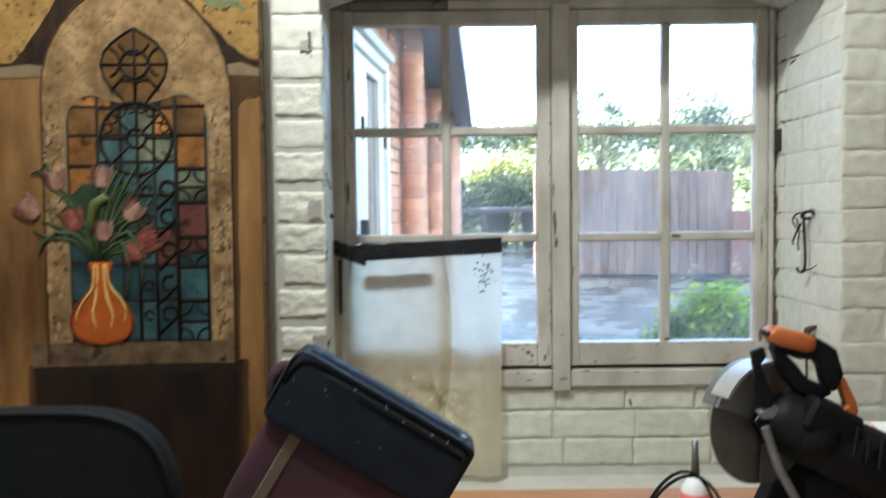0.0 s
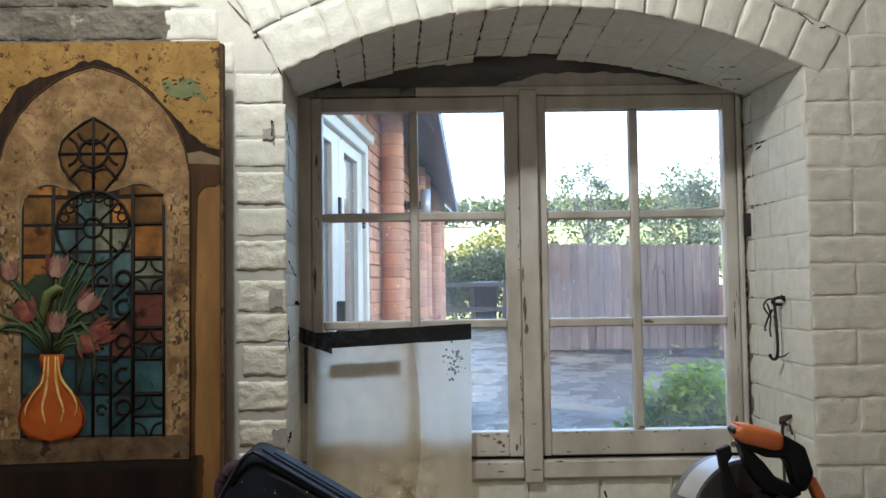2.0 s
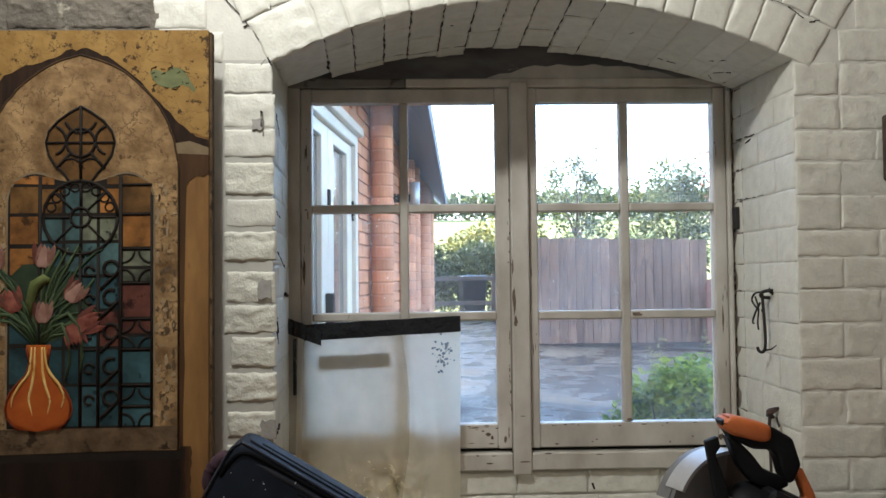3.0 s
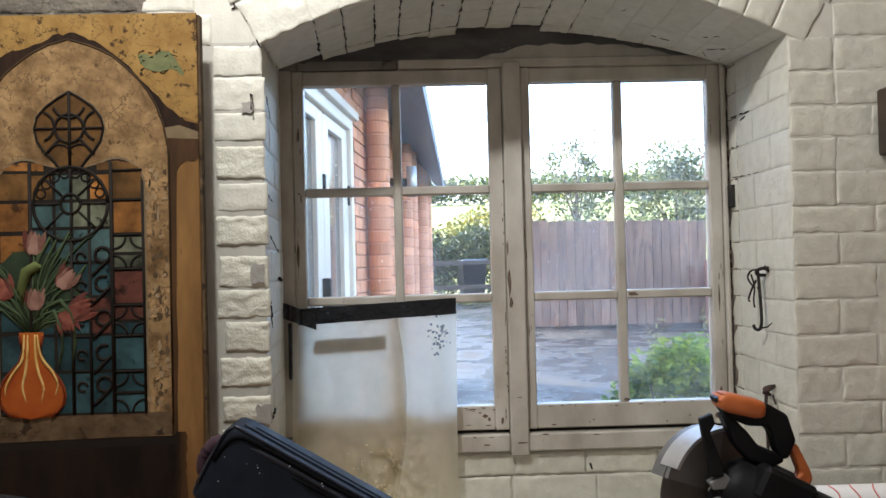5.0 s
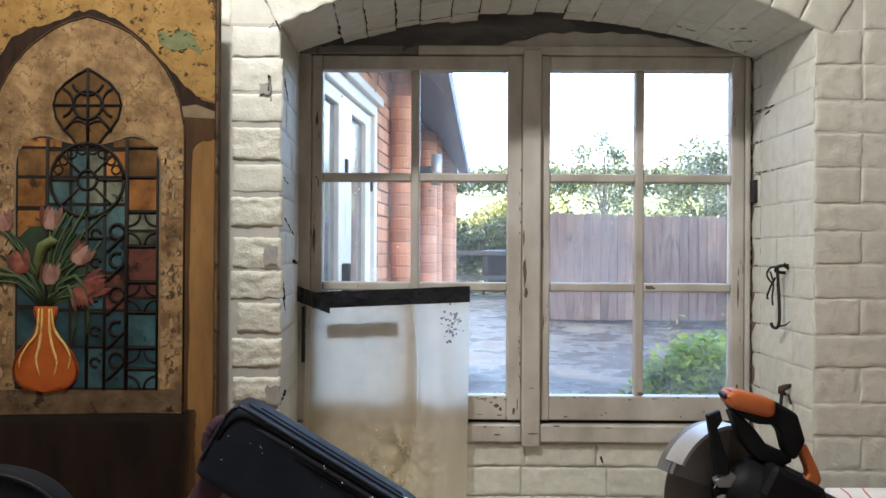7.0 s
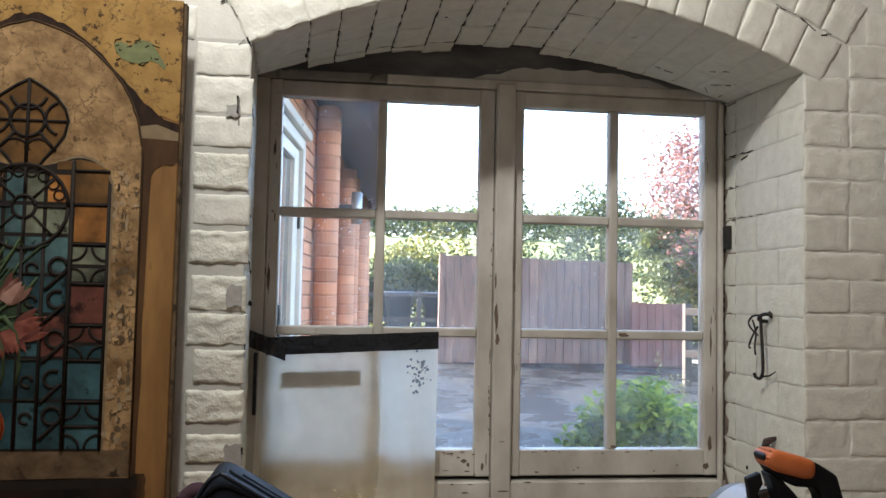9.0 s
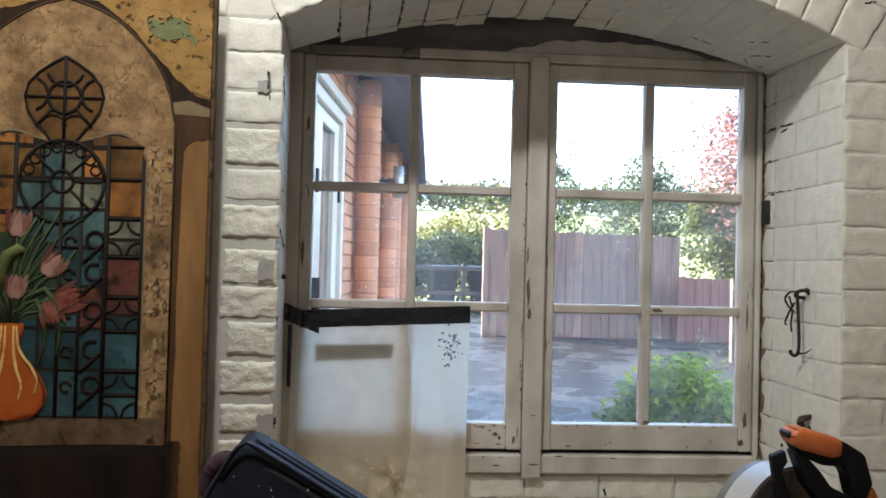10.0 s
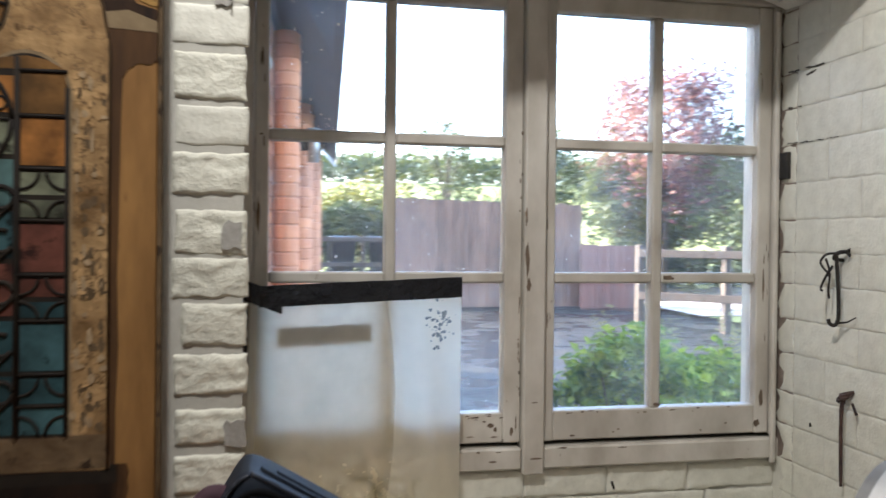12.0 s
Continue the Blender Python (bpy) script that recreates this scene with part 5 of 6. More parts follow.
M_BARK = surf("tree_bark", (0.06, 0.045, 0.03), (0.13, 0.10, 0.07), 10, 0.9, 0.6, 50)
M_LIME = leafy("lime_leaf", (0.05, 0.065, 0.013), (0.22, 0.195, 0.03), 0.45)
M_HEDGE = leafy("hedge_leaf", (0.018, 0.034, 0.012), (0.075, 0.095, 0.03), 0.35)
M_TREE = leafy("tree_leaf", (0.03, 0.05, 0.018), (0.13, 0.145, 0.045), 0.4)
M_REDLEAF = leafy("red_leaf", (0.14, 0.056, 0.045), (0.31, 0.145, 0.11), 0.45)
M_PURPLE = leafy("purple_leaf", (0.06, 0.022, 0.035), (0.15, 0.06, 0.08), 0.4)
M_STRAW = leafy("seed_stalk", (0.25, 0.24, 0.10), (0.36, 0.34, 0.16), 0.4)


def ground_z(x, y):
    base = 0.2 + 0.009 * max(0.0, min(y, 14) - 4) + 0.022 * max(0.0, min(y, 20) - 14)
    s = min(1.0, max(0.0, (y - 26) / 90))
    return base + 8.5 * s * s * (3 - 2 * s)


def sheet_of(xs, ys, lift=0.0):
    bm = bmesh.new()
    grid = [[bm.verts.new((x, y, ground_z(x, y) + lift)) for x in xs] for y in ys]
    for j in range(len(ys) - 1):
        for i in range(len(xs) - 1):
            bm.faces.new((grid[j][i], grid[j][i + 1], grid[j + 1][i + 1], grid[j + 1][i]))
    return bm


XS = [-600, -250, -120, -60, -30, -16, -8, -4, -2, 0, 2, 4, 6, 8, 12, 16, 24, 30, 60, 120, 250, 600]
tagged(part("ground", sheet_of(XS, [2.6, 3.5, 4.5, 6, 8, 10, 12, 14, 16, 18, 20, 24, 30, 38, 48, 60, 75, 90, 105, 120, 200, 500, 1500]), M_ASPHALT, smooth=True),
       "wet dark asphalt yard reaching out to the fields", "ground", kind="structure")
tagged(part("field", sheet_of(XS, [22.5, 24, 26, 30, 38, 48, 60, 75, 90, 105, 120, 200, 500, 1500], 0.05), M_FIELD, smooth=True),
       "pale dry grass field rising to a hill", "field", kind="structure")
M_TRACK = surf("pale_gravel", (0.34, 0.27, 0.23), (0.46, 0.38, 0.33), 2, 0.9, 0.5, 12, vary=0.2, dist=0.01)
tagged(part("track", sheet_of([5.9, 7, 8, 9, 12, 16, 30], [11.7, 12.5, 13.3, 14.2], 0.06), M_TRACK, smooth=True), "pale pink gravel track beyond the grass", "track", kind="structure")
tagged(part("verge", sheet_of([6.0, 7, 8, 9, 12, 16], [9.9, 10.6, 11.3, 11.7], 0.05), M_FIELD, smooth=True), "strip of mown grass beyond the rail fence", "verge", kind="structure")


# ---- the brick building beside the yard; s runs along its wall, x towards the yard ----
HOUSE = Matrix.Translation((-0.17, 4.95, 0.2)) @ Matrix.Rotation(radians(-5.7), 4, "Z")
house = thing("brick_building", (-1.5, 5.5, 0.2), "red brick outbuilding with rounded brick piers and white door", "building")
WALL = -0.12


def hb(bm):
    bmesh.ops.transform(bm, matrix=HOUSE, verts=bm.verts)
    return bm


D0, D1, DZ = -1.55, -0.24, 2.03
bm = bmesh.new()
box(bm, WALL - 0.25, WALL - 0.006, D1, 3.7, 0, 2.45)
box(bm, WALL - 0.25, WALL - 0.006, -2.2, D0, 0, 2.45)
box(bm, WALL - 0.25, WALL - 0.006, D0, D1, DZ, 2.45)
box(bm, -3.5, WALL - 0.25, 3.45, 3.7, 0, 2.45)
house_wall = part("wall", hb(bm), M_JOINT, house, "red brick wall")
# white door set in its frame
frame_part = part("door_frame", hb(B(WALL - 0.06, WALL + 0.02, D1 - 0.06, D1, 0, DZ, 0.004)), M_UPVC, house, "white door frame")
part("frame_head", hb(B(WALL - 0.06, WALL + 0.02, D0, D1 - 0.061, DZ - 0.06, DZ, 0.004)), M_UPVC, frame_part)
part("drip_board", hb(B(WALL + 0.0, WALL + 0.05, D0, D1 + 0.03, DZ + 0.002, DZ + 0.05, 0.004)), M_UPVC, frame_part)
part("frame_side", hb(B(WALL - 0.06, WALL + 0.02, D0, D0 + 0.06, 0, DZ - 0.061, 0.004)), M_UPVC, frame_part)
for a, b in ((D0 + 0.062, -0.93), (-0.925, D1 - 0.062)):
    leaf = part("door", hb(B(WALL - 0.05, WALL - 0.005, a, a + 0.13, 0.02, DZ - 0.065, 0.004)), M_UPVC, house, "white glazed door leaf")
    part("stile", hb(B(WALL - 0.05, WALL - 0.005, b - 0.13, b, 0.02, DZ - 0.065, 0.004)), M_UPVC, leaf)
    part("rail", hb(B(WALL - 0.05, WALL - 0.005, a + 0.13, b - 0.13, DZ - 0.13, DZ - 0.065, 0.004)), M_UPVC, leaf)
    part("rail", hb(B(WALL - 0.05, WALL - 0.005, a + 0.13, b - 0.13, 0.02, 0.30, 0.004)), M_UPVC, leaf)
    part("glass", hb(B(WALL - 0.04, WALL - 0.03, a + 0.13, b - 0.13, 0.30, DZ - 0.13)), M_DOORGLASS, leaf)
    for z in (0.3, 1.55):
        part("hinge", hb(B(WALL - 0.005, WALL + 0.008, b - 0.015, b + 0.012, z, z + 0.11, 0.003)), M_BLACK, leaf)
part("handle", hb(B(WALL - 0.005, WALL + 0.035, -1.00, -0.97, 1.0, 1.16, 0.005)), M_BLACK, leaf)

# roof with a dark soffit, its edge dropping towards the far end
def eave(s):
    t = (s + 2.2) / 6.05
    return Vector((0.37 - 0.24 * t, s, 2.43 - 0.53 * t)), Vector((WALL, s, 2.47 - 0.28 * t))


for lo_, hi_, mat_, name_, text_ in ((0.0, 0.02, M_SOFFIT, "soffit", "dark blue soffit, its blue raised for glass glare"), (0.021, 0.12, M_SLATE, "roof", "grey slate roof")):
    b2 = bmesh.new()
    prof_ = []
    for s in (-2.2, 0.8, 3.85):
        e, w = eave(s)
        far = w + Vector((-3.4, 0, 1.7))
        prof_.append([[b2.verts.new(p + Vector((0, 0, h))) for p in (e, w, far)] for h in (lo_, hi_)])
    for a, b in zip(prof_, prof_[1:]):
        for k in range(2):
            b2.faces.new((a[0][k], a[0][k + 1], b[0][k + 1], b[0][k]))
            b2.faces.new((a[1][k + 1], a[1][k], b[1][k], b[1][k + 1]))
        b2.faces.new((a[0][0], b[0][0], b[1][0], a[1][0]))
        b2.faces.new((a[0][2], a[1][2], b[1][2], b[0][2]))
    for q in (prof_[0], prof_[-1]):
        for k in range(2):
            b2.faces.new((q[0][k], q[1][k], q[1][k + 1], q[0][k + 1]))
    bmesh.ops.recalc_face_normals(b2, faces=b2.faces[:])
    part(name_, hb(b2), mat_, house, text_)

# round brick piers, course by course
bm = T([(0, 0, 0.003), (0, 0, 0.009), (0, 0, 0.066), (0, 0, 0.072)], [0.069, 0.072, 0.072, 0.069], 20)
pier_brick = mesh_of("brick", bm, M_REDBRICK)
bm = B(-0.006, 0.006, -0.106, 0.106, 0.005, 0.07, 0.003)
flat_brick = mesh_of("brick", bm, M_REDBRICK)


def brick_at(parent, me, m):
    ob = new("brick", me)
    ob.parent = parent
    ob.matrix_parent_inverse = world_of(parent).inverted()
    ob.matrix_basis = m
    return ob


for s, px, h in ((0.25, -0.035, 31), (1.75, -0.06, 29), (2.15, -0.06, 29), (3.15, -0.06, 29), (3.52, -0.06, 29)):
    pier = part("pier", hb(T([(px, s, 0), (px, s, 0.075 * h)], 0.066, 16)), M_JOINT, house, "rounded red brick pier")
    for k in range(6, h):
        brick_at(pier, pier_brick, HOUSE @ Matrix.Translation((px, s, 0.075 * k)) @ Matrix.Rotation(0.9 * k, 4, "Z"))
part("corner_board", hb(B(-0.13, -0.06, 3.70, 3.76, 0, 2.3, 0.004)), M_UPVC, house)
wl = thing("wall_light", HOUSE @ Vector((WALL, 1.35, 1.8)), "grey cylinder wall light on a black bracket", "wall light")
part("bracket", hb(B(WALL - 0.004, 0.02, 1.32, 1.38, 1.80, 1.86, 0.004)), M_BLACK, wl)
part("cylinder", hb(T([(0.05, 1.35, 1.72), (0.05, 1.35, 1.95)], 0.04, 16)), surf("grey_metal", (0.35, 0.34, 0.33), (0.42, 0.41, 0.4), 8, 0.4, 0.1, metal=0.5), wl, smooth=True)

# ---- fences ----
FY = 14.0
GF = ground_z(0, FY)
fence = thing("board_fence", (3.2, FY, GF), "tall weathered brown close-boarded timber fence", "fence")
rnd = random.Random(3)
x = 1.66
while x < 4.84:
    w = rnd.uniform(0.135, 0.16)
    dz = rnd.uniform(-0.012, 0.012)
    part("board", B(x, x + w - 0.006, FY - rnd.uniform(0.0, 0.018), FY + 0.025, GF - 0.02, 2.075 + dz - 0.016 * (x - 1.66), 0.004), M_FENCE, fence)
    x += w
for z in (0.55, 1.2, 1.85):
    part("rail", B(1.66, 4.84, FY + 0.026, FY + 0.07, z, z + 0.08), M_FENCE, fence)
part("post", B(1.55, 1.655, FY - 0.03, FY + 0.07, GF - 0.02, 2.10, 0.006), M_FENCE, fence)
low = thing("low_fence", (5.2, FY - 0.3, GF), "low red-stained timber board fence", "fence")
x = 4.78
while x < 5.62:
    part("board", B(x, x + 0.132, FY - 0.32 - rnd.uniform(0, 0.012), FY - 0.29, GF - 0.02, 1.34 + rnd.uniform(-0.008, 0.008), 0.004), M_REDWOOD, low)
    x += 0.138
part("rail", B(4.78, 5.60, FY - 0.288, FY - 0.24, 1.18, 1.26), M_REDWOOD, low)


def rail_fence(a, b, n, h, label):
    a, b = Vector(a), Vector(b)
    za, zb = ground_z(a.x, a.y), ground_z(b.x, b.y)
    f = thing("rail_fence", (a.x, a.y, za), label, "fence", group="rail fences")
    d = (b - a).normalized()
    for k in range(n):
        t = k / (n - 1)
        p = a + (b - a) * t
        z = za + (zb - za) * t
        part("post", B(p.x - 0.05, p.x + 0.05, p.y - 0.05, p.y + 0.05, z - 0.05, z + h + 0.05, 0.008), M_RAIL, f)
    for hh in (h - 0.06, h - 0.62):
        bm = bmesh.new()
        L = (b - a).length
        box(bm, 0, L, -0.07, -0.03, -0.05, 0.05, 0.006)
        m = Matrix.Translation((a.x, a.y, za + hh)) @ Matrix.Rotation(math.atan2(d.y, d.x), 4, "Z")
        bmesh.ops.transform(bm, matrix=m, verts=bm.verts)
        part("rail", bm, M_RAIL, f)


rail_fence((4.55, 10.9), (7.0, 8.6), 4, 1.05, "grey weathered post and rail fence by the grass")
rail_fence((0.2, 19.0), (3.2, 19.0), 3, 1.05, "grey post and rail fence behind the bins")


def wheelie_bin(at, turn):
    b = thing("wheelie_bin", (0, 0, 0), "black wheelie bin with a shiny lid standing in the yard", "bin", group="wheelie bins")
    bm = bmesh.new()
    bmesh.ops.create_cube(bm, size=1.0)
    for v in bm.verts:
        k = 0.25 if v.co.z < 0 else 0.29
        v.co = Vector((math.copysign(k, v.co.x), math.copysign(k + 0.03, v.co.y), 0.08 if v.co.z < 0 else 0.98))
    bmesh.ops.bevel(bm, geom=bm.edges[:], offset=0.03, segments=2, affect="EDGES", profile=0.5)
    part("body", bm, M_BIN, b)
    bm = B(-0.31, 0.31, -0.36, 0.34, 0.985, 1.05, 0.025, 2)
    part("lid", bm, M_SUNLID, b, "shiny lid, sunlight put into its pale grey")
    part("rim", B(-0.30, 0.30, -0.33, 0.33, 0.93, 0.975, 0.01), M_BIN, b)
    part("handle", T([(-0.2, 0.38, 0.98), (0.2, 0.38, 0.98)], 0.016, 8), M_BIN, b)
    for s in (-1, 1):
        part("wheel", T([(s * 0.24, 0.27, 0.10), (s * 0.29, 0.27, 0.10)], 0.10, 16), M_BIN, b)
    b.scale = (0.88, 0.88, 0.95)
    b.matrix_basis = Matrix.Translation(at) @ Matrix.Rotation(turn, 4, "Z")
    return b


bin_one = wheelie_bin((1.26, 19.75, ground_z(1, 19.75)), 0.15)
copy_thing(bin_one, Matrix.Translation((2.24, 19.7, ground_z(2, 19.7))) @ Matrix.Rotation(-0.35, 4, "Z"))


# ---- plants ----
def leaf_mesh(name, centres, size, material, seed, up=0.3):
    """Many small bent leaves round the given centres."""
    g = np.random.default_rng(seed)
    n = len(centres)
    c = np.asarray(centres)
    nrm = g.normal(size=(n, 3))
    nrm[:, 2] = np.abs(nrm[:, 2]) + up
    nrm /= np.linalg.norm(nrm, axis=1)[:, None]
    t = np.cross(nrm, g.normal(size=(n, 3)))
    t /= np.linalg.norm(t, axis=1)[:, None]
    w = np.cross(nrm, t)
    s = size * g.uniform(0.6, 1.3, n)[:, None]
    v = np.stack([c - t * s, c + w * s * 0.55 + nrm * s * 0.15, c + t * s, c - w * s * 0.55 + nrm * s * 0.15], 1).reshape(-1, 3)
    f = [(4 * i + a, 4 * i + b, 4 * i + d) for i in range(n) for a, b, d in ((0, 1, 2), (0, 2, 3))]
    me = bpy.data.meshes.new(name)
    me.from_pydata(v.tolist(), [], f)
    me.materials.append(material)
    return me


def clumps(g, centre, radius, count, per, spread):
    """Points in clumps spread through an ellipsoid, thicker towards its shell."""
    out = []
    for _ in range(count):
        d = g.normal(size=3)
        d /= np.linalg.norm(d)
        p = np.asarray(centre) + d * np.asarray(radius) * g.uniform(0.25, 1.0) ** 0.5 * g.uniform(0.8, 1.12)
        out.append(p + g.normal(size=(per, 3)) * spread * g.uniform(0.6, 1.3))
    return np.concatenate(out)


def tree(name, label, at, height, radius, material, size, seed, count=60, per=40, crown=0.62, second=None, squash=1.0):
    g = np.random.default_rng(seed)
    x, y = at
    z = ground_z(x, y)
    tr = thing(name, (x, y, z), label, "tree")
    bm = bmesh.new()
    th = height * (1 - crown) + 0.25 * height * crown
    mid = Vector((x + g.uniform(-0.1, 0.1), y, z + th))
    tube(bm, [(x, y, z - 0.1), (x + 0.03, y, z + th * 0.5), mid, (mid.x + 0.1, y, z + height * 0.8)], [0.035 * height * 0.6, 0.026 * height * 0.6, 0.02 * height * 0.6, 0.01], 8)
    part("trunk", bm, M_BARK, tr, smooth=True)
    for k in range(7):
        a = 2 * math.pi * k / 7 + g.uniform(-0.3, 0.3)
        r = radius * g.uniform(0.6, 0.95)
        z0 = z + th * g.uniform(0.75, 1.1)
        part("limb", T([(x, y, z0), (x + 0.5 * r * math.cos(a), y + 0.5 * r * math.sin(a), z0 + 0.2 * height), (x + r * math.cos(a), y + r * math.sin(a), z0 + height * g.uniform(0.2, 0.4))], [0.012 * height * 0.6, 0.008 * height * 0.6, 0.006], 6), M_BARK, tr, smooth=True)
    c = (x, y, z + height * (1 - crown / 2))
    pts = clumps(g, c, (radius, radius, height * crown / 2 * squash), count, per, radius * 0.16)
    halves = [(pts, material)]
    if second:
        mask = (pts[:, 0] - x + g.normal(size=len(pts)) * radius * 0.25) > 0
        halves = [(pts[~mask], material), (pts[mask], second)]
    for p, mt in halves:
        ob = new("crown", leaf_mesh("crown", p, size, mt, seed + 1))
        ob.parent = tr
        ob.matrix_parent_inverse = world_of(tr).inverted()


tree("copper_tree", "tree with red and dark purple autumn leaves", (7.65, 16.5), 4.95, 1.60, M_REDLEAF, 0.056, 21, 150, 75, 0.72, M_PURPLE)
tree("apple_tree", "small sunlit yellow-green tree behind the fence", (6.75, 16.6), 2.9, 0.8, M_TREE, 0.055, 22, 80, 75, 0.8, M_LIME)
tree("garden_tree", "thin open green tree behind the fence", (4.3, 22.5), 4.7, 0.95, M_TREE, 0.06, 23, 45, 50, 0.7)
tree("garden_tree", "bushy green tree behind the fence", (6.9, 22.0), 4.15, 1.3, M_TREE, 0.062, 24, 90, 70, 0.8)
tree("garden_tree", "bushy green tree behind the fence", (9.6, 20.5), 3.1, 1.5, M_TREE, 0.068, 25, 130, 85, 0.85)
tree("garden_tree", "low green tree behind the fence", (5.4, 24.5), 2.2, 1.6, M_TREE, 0.07, 26, 75, 75, 0.75)
tree("garden_tree", "low green tree behind the fence", (3.0, 25.0), 2.0, 1.5, M_TREE, 0.07, 27, 75, 75, 0.72)
tree("garden_tree", "dark green tree by the rail fence", (9.3, 15.0), 3.4, 1.6, M_HEDGE, 0.07, 28, 90, 90, 0.9)
tree("garden_tree", "dark green tree by the rail fence", (12.0, 16.5), 3.6, 2.0, M_HEDGE, 0.07, 29, 90, 90, 0.9)

g = np.random.default_rng(31)


def hedge(name, label, x0, x1, y0, y1, h, material, size, n, seed):
    g = np.random.default_rng(seed)
    p = np.stack([g.uniform(x0, x1, n), g.uniform(y0, y1, n), g.uniform(0, 1, n) ** 0.6], 1)
    bump = np.array([0.75 + 0.35 * noise.noise(Vector((a * 0.9, b * 0.9, seed))) for a, b in p[:, :2]])
    p[:, 2] = np.array([ground_z(a, b) for a, b in p[:, :2]]) + p[:, 2] * h * bump
    ob = new(name, leaf_mesh(name, p, size, material, seed))
    return tagged(ob, label, "hedge", kind="stuff")


hedge("hedge", "dark green clipped hedge behind the bins", -3.0, 2.7, 20.5, 21.8, 2.15, M_HEDGE, 0.065, 11000, 41)
hedge("sunlit_bushes", "yellow-green sunlit bushes over the hedge", -3.0, 3.4, 21.8, 23.0, 3.0, M_LIME, 0.07, 9000, 42)
hedge("hedge_row", "green hedge behind the board fence", 2.8, 13.0, 18.5, 19.8, 1.0, M_HEDGE, 0.07, 9000, 43)
hedge("distant_trees", "line of trees on the far hill", -60, 90, 100, 118, 4.5, M_TREE, 0.42, 24000, 44)

# shrub by the window, in a bed of dark soil
M_SOIL = surf("dark_soil", (0.020, 0.013, 0.009), (0.055, 0.036, 0.025), 8, 0.9, 0.8, 40, vary=0.3, dist=0.02)
bm = bmesh.new()
bed = []
for j in range(9):
    line = []
    for i in range(25):
        u_, v_ = i / 24 * 2 - 1, j / 8 * 2 - 1
        rise_ = max(0.0, 1 - u_ * u_) * max(0.0, 1 - v_ * v_)
        line.append(bm.verts.new((1.85 + 0.85 * u_, 4.15 + 0.48 * v_, ground_z(1, 4) - 0.01 + 0.16 * rise_ ** 0.6 + 0.02 * noise.noise(Vector((u_ * 9, v_ * 5, 3.0))))))
    bed.append(line)
for p_, q_ in zip(bed, bed[1:]):
    for i in range(24):
        bm.faces.new((p_[i], p_[i + 1], q_[i + 1], q_[i]))
tagged(part("soil_bed", bm, M_SOIL, smooth=True), "low bed of dark soil under the shrub", "soil", kind="structure")
shrub = thing("garden_shrub", (1.45, 4.1, ground_z(1, 4)), "bright green leafy shrub growing outside the window", "shrub")
g = np.random.default_rng(51)
pts = np.concatenate([clumps(g, (1.38, 4.1, 0.68), (0.31, 0.30, 0.28), 190, 60, 0.040), clumps(g, (1.86, 4.2, 0.60), (0.36, 0.35, 0.25), 130, 50, 0.042), clumps(g, (2.35, 4.3, 0.60), (0.36, 0.35, 0.27), 50, 38, 0.045)])
ob = new("foliage", leaf_mesh("foliage", pts, 0.027, M_GREEN, 52, 0.6))
ob.parent = shrub
ob.matrix_parent_inverse = world_of(shrub).inverted()
for k in range(16):
    bx, by = g.uniform(1.15, 2.4), g.uniform(3.9, 4.4)
    part("stem", T([(bx, by, 0.18), (bx + g.uniform(-0.05, 0.05), by, 0.5), (bx + g.uniform(-0.1, 0.1), by, 0.82)], [0.008, 0.006, 0.003], 5), M_BARK, shrub)
for k in range(14):
    bx, by, h = g.uniform(1.15, 2.2), g.uniform(4.1, 4.4), g.uniform(1.0, 1.16)
    stalk = np.stack([bx + g.normal(size=40) * 0.014, by + g.normal(size=40) * 0.014, g.uniform(0.85, h, 40)], 1)
    ob = new("seed_stalk", leaf_mesh("seed_stalk", stalk, 0.011, M_STRAW, 60 + k))
    ob.parent = shrub
    ob.matrix_parent_inverse = world_of(shrub).inverted()

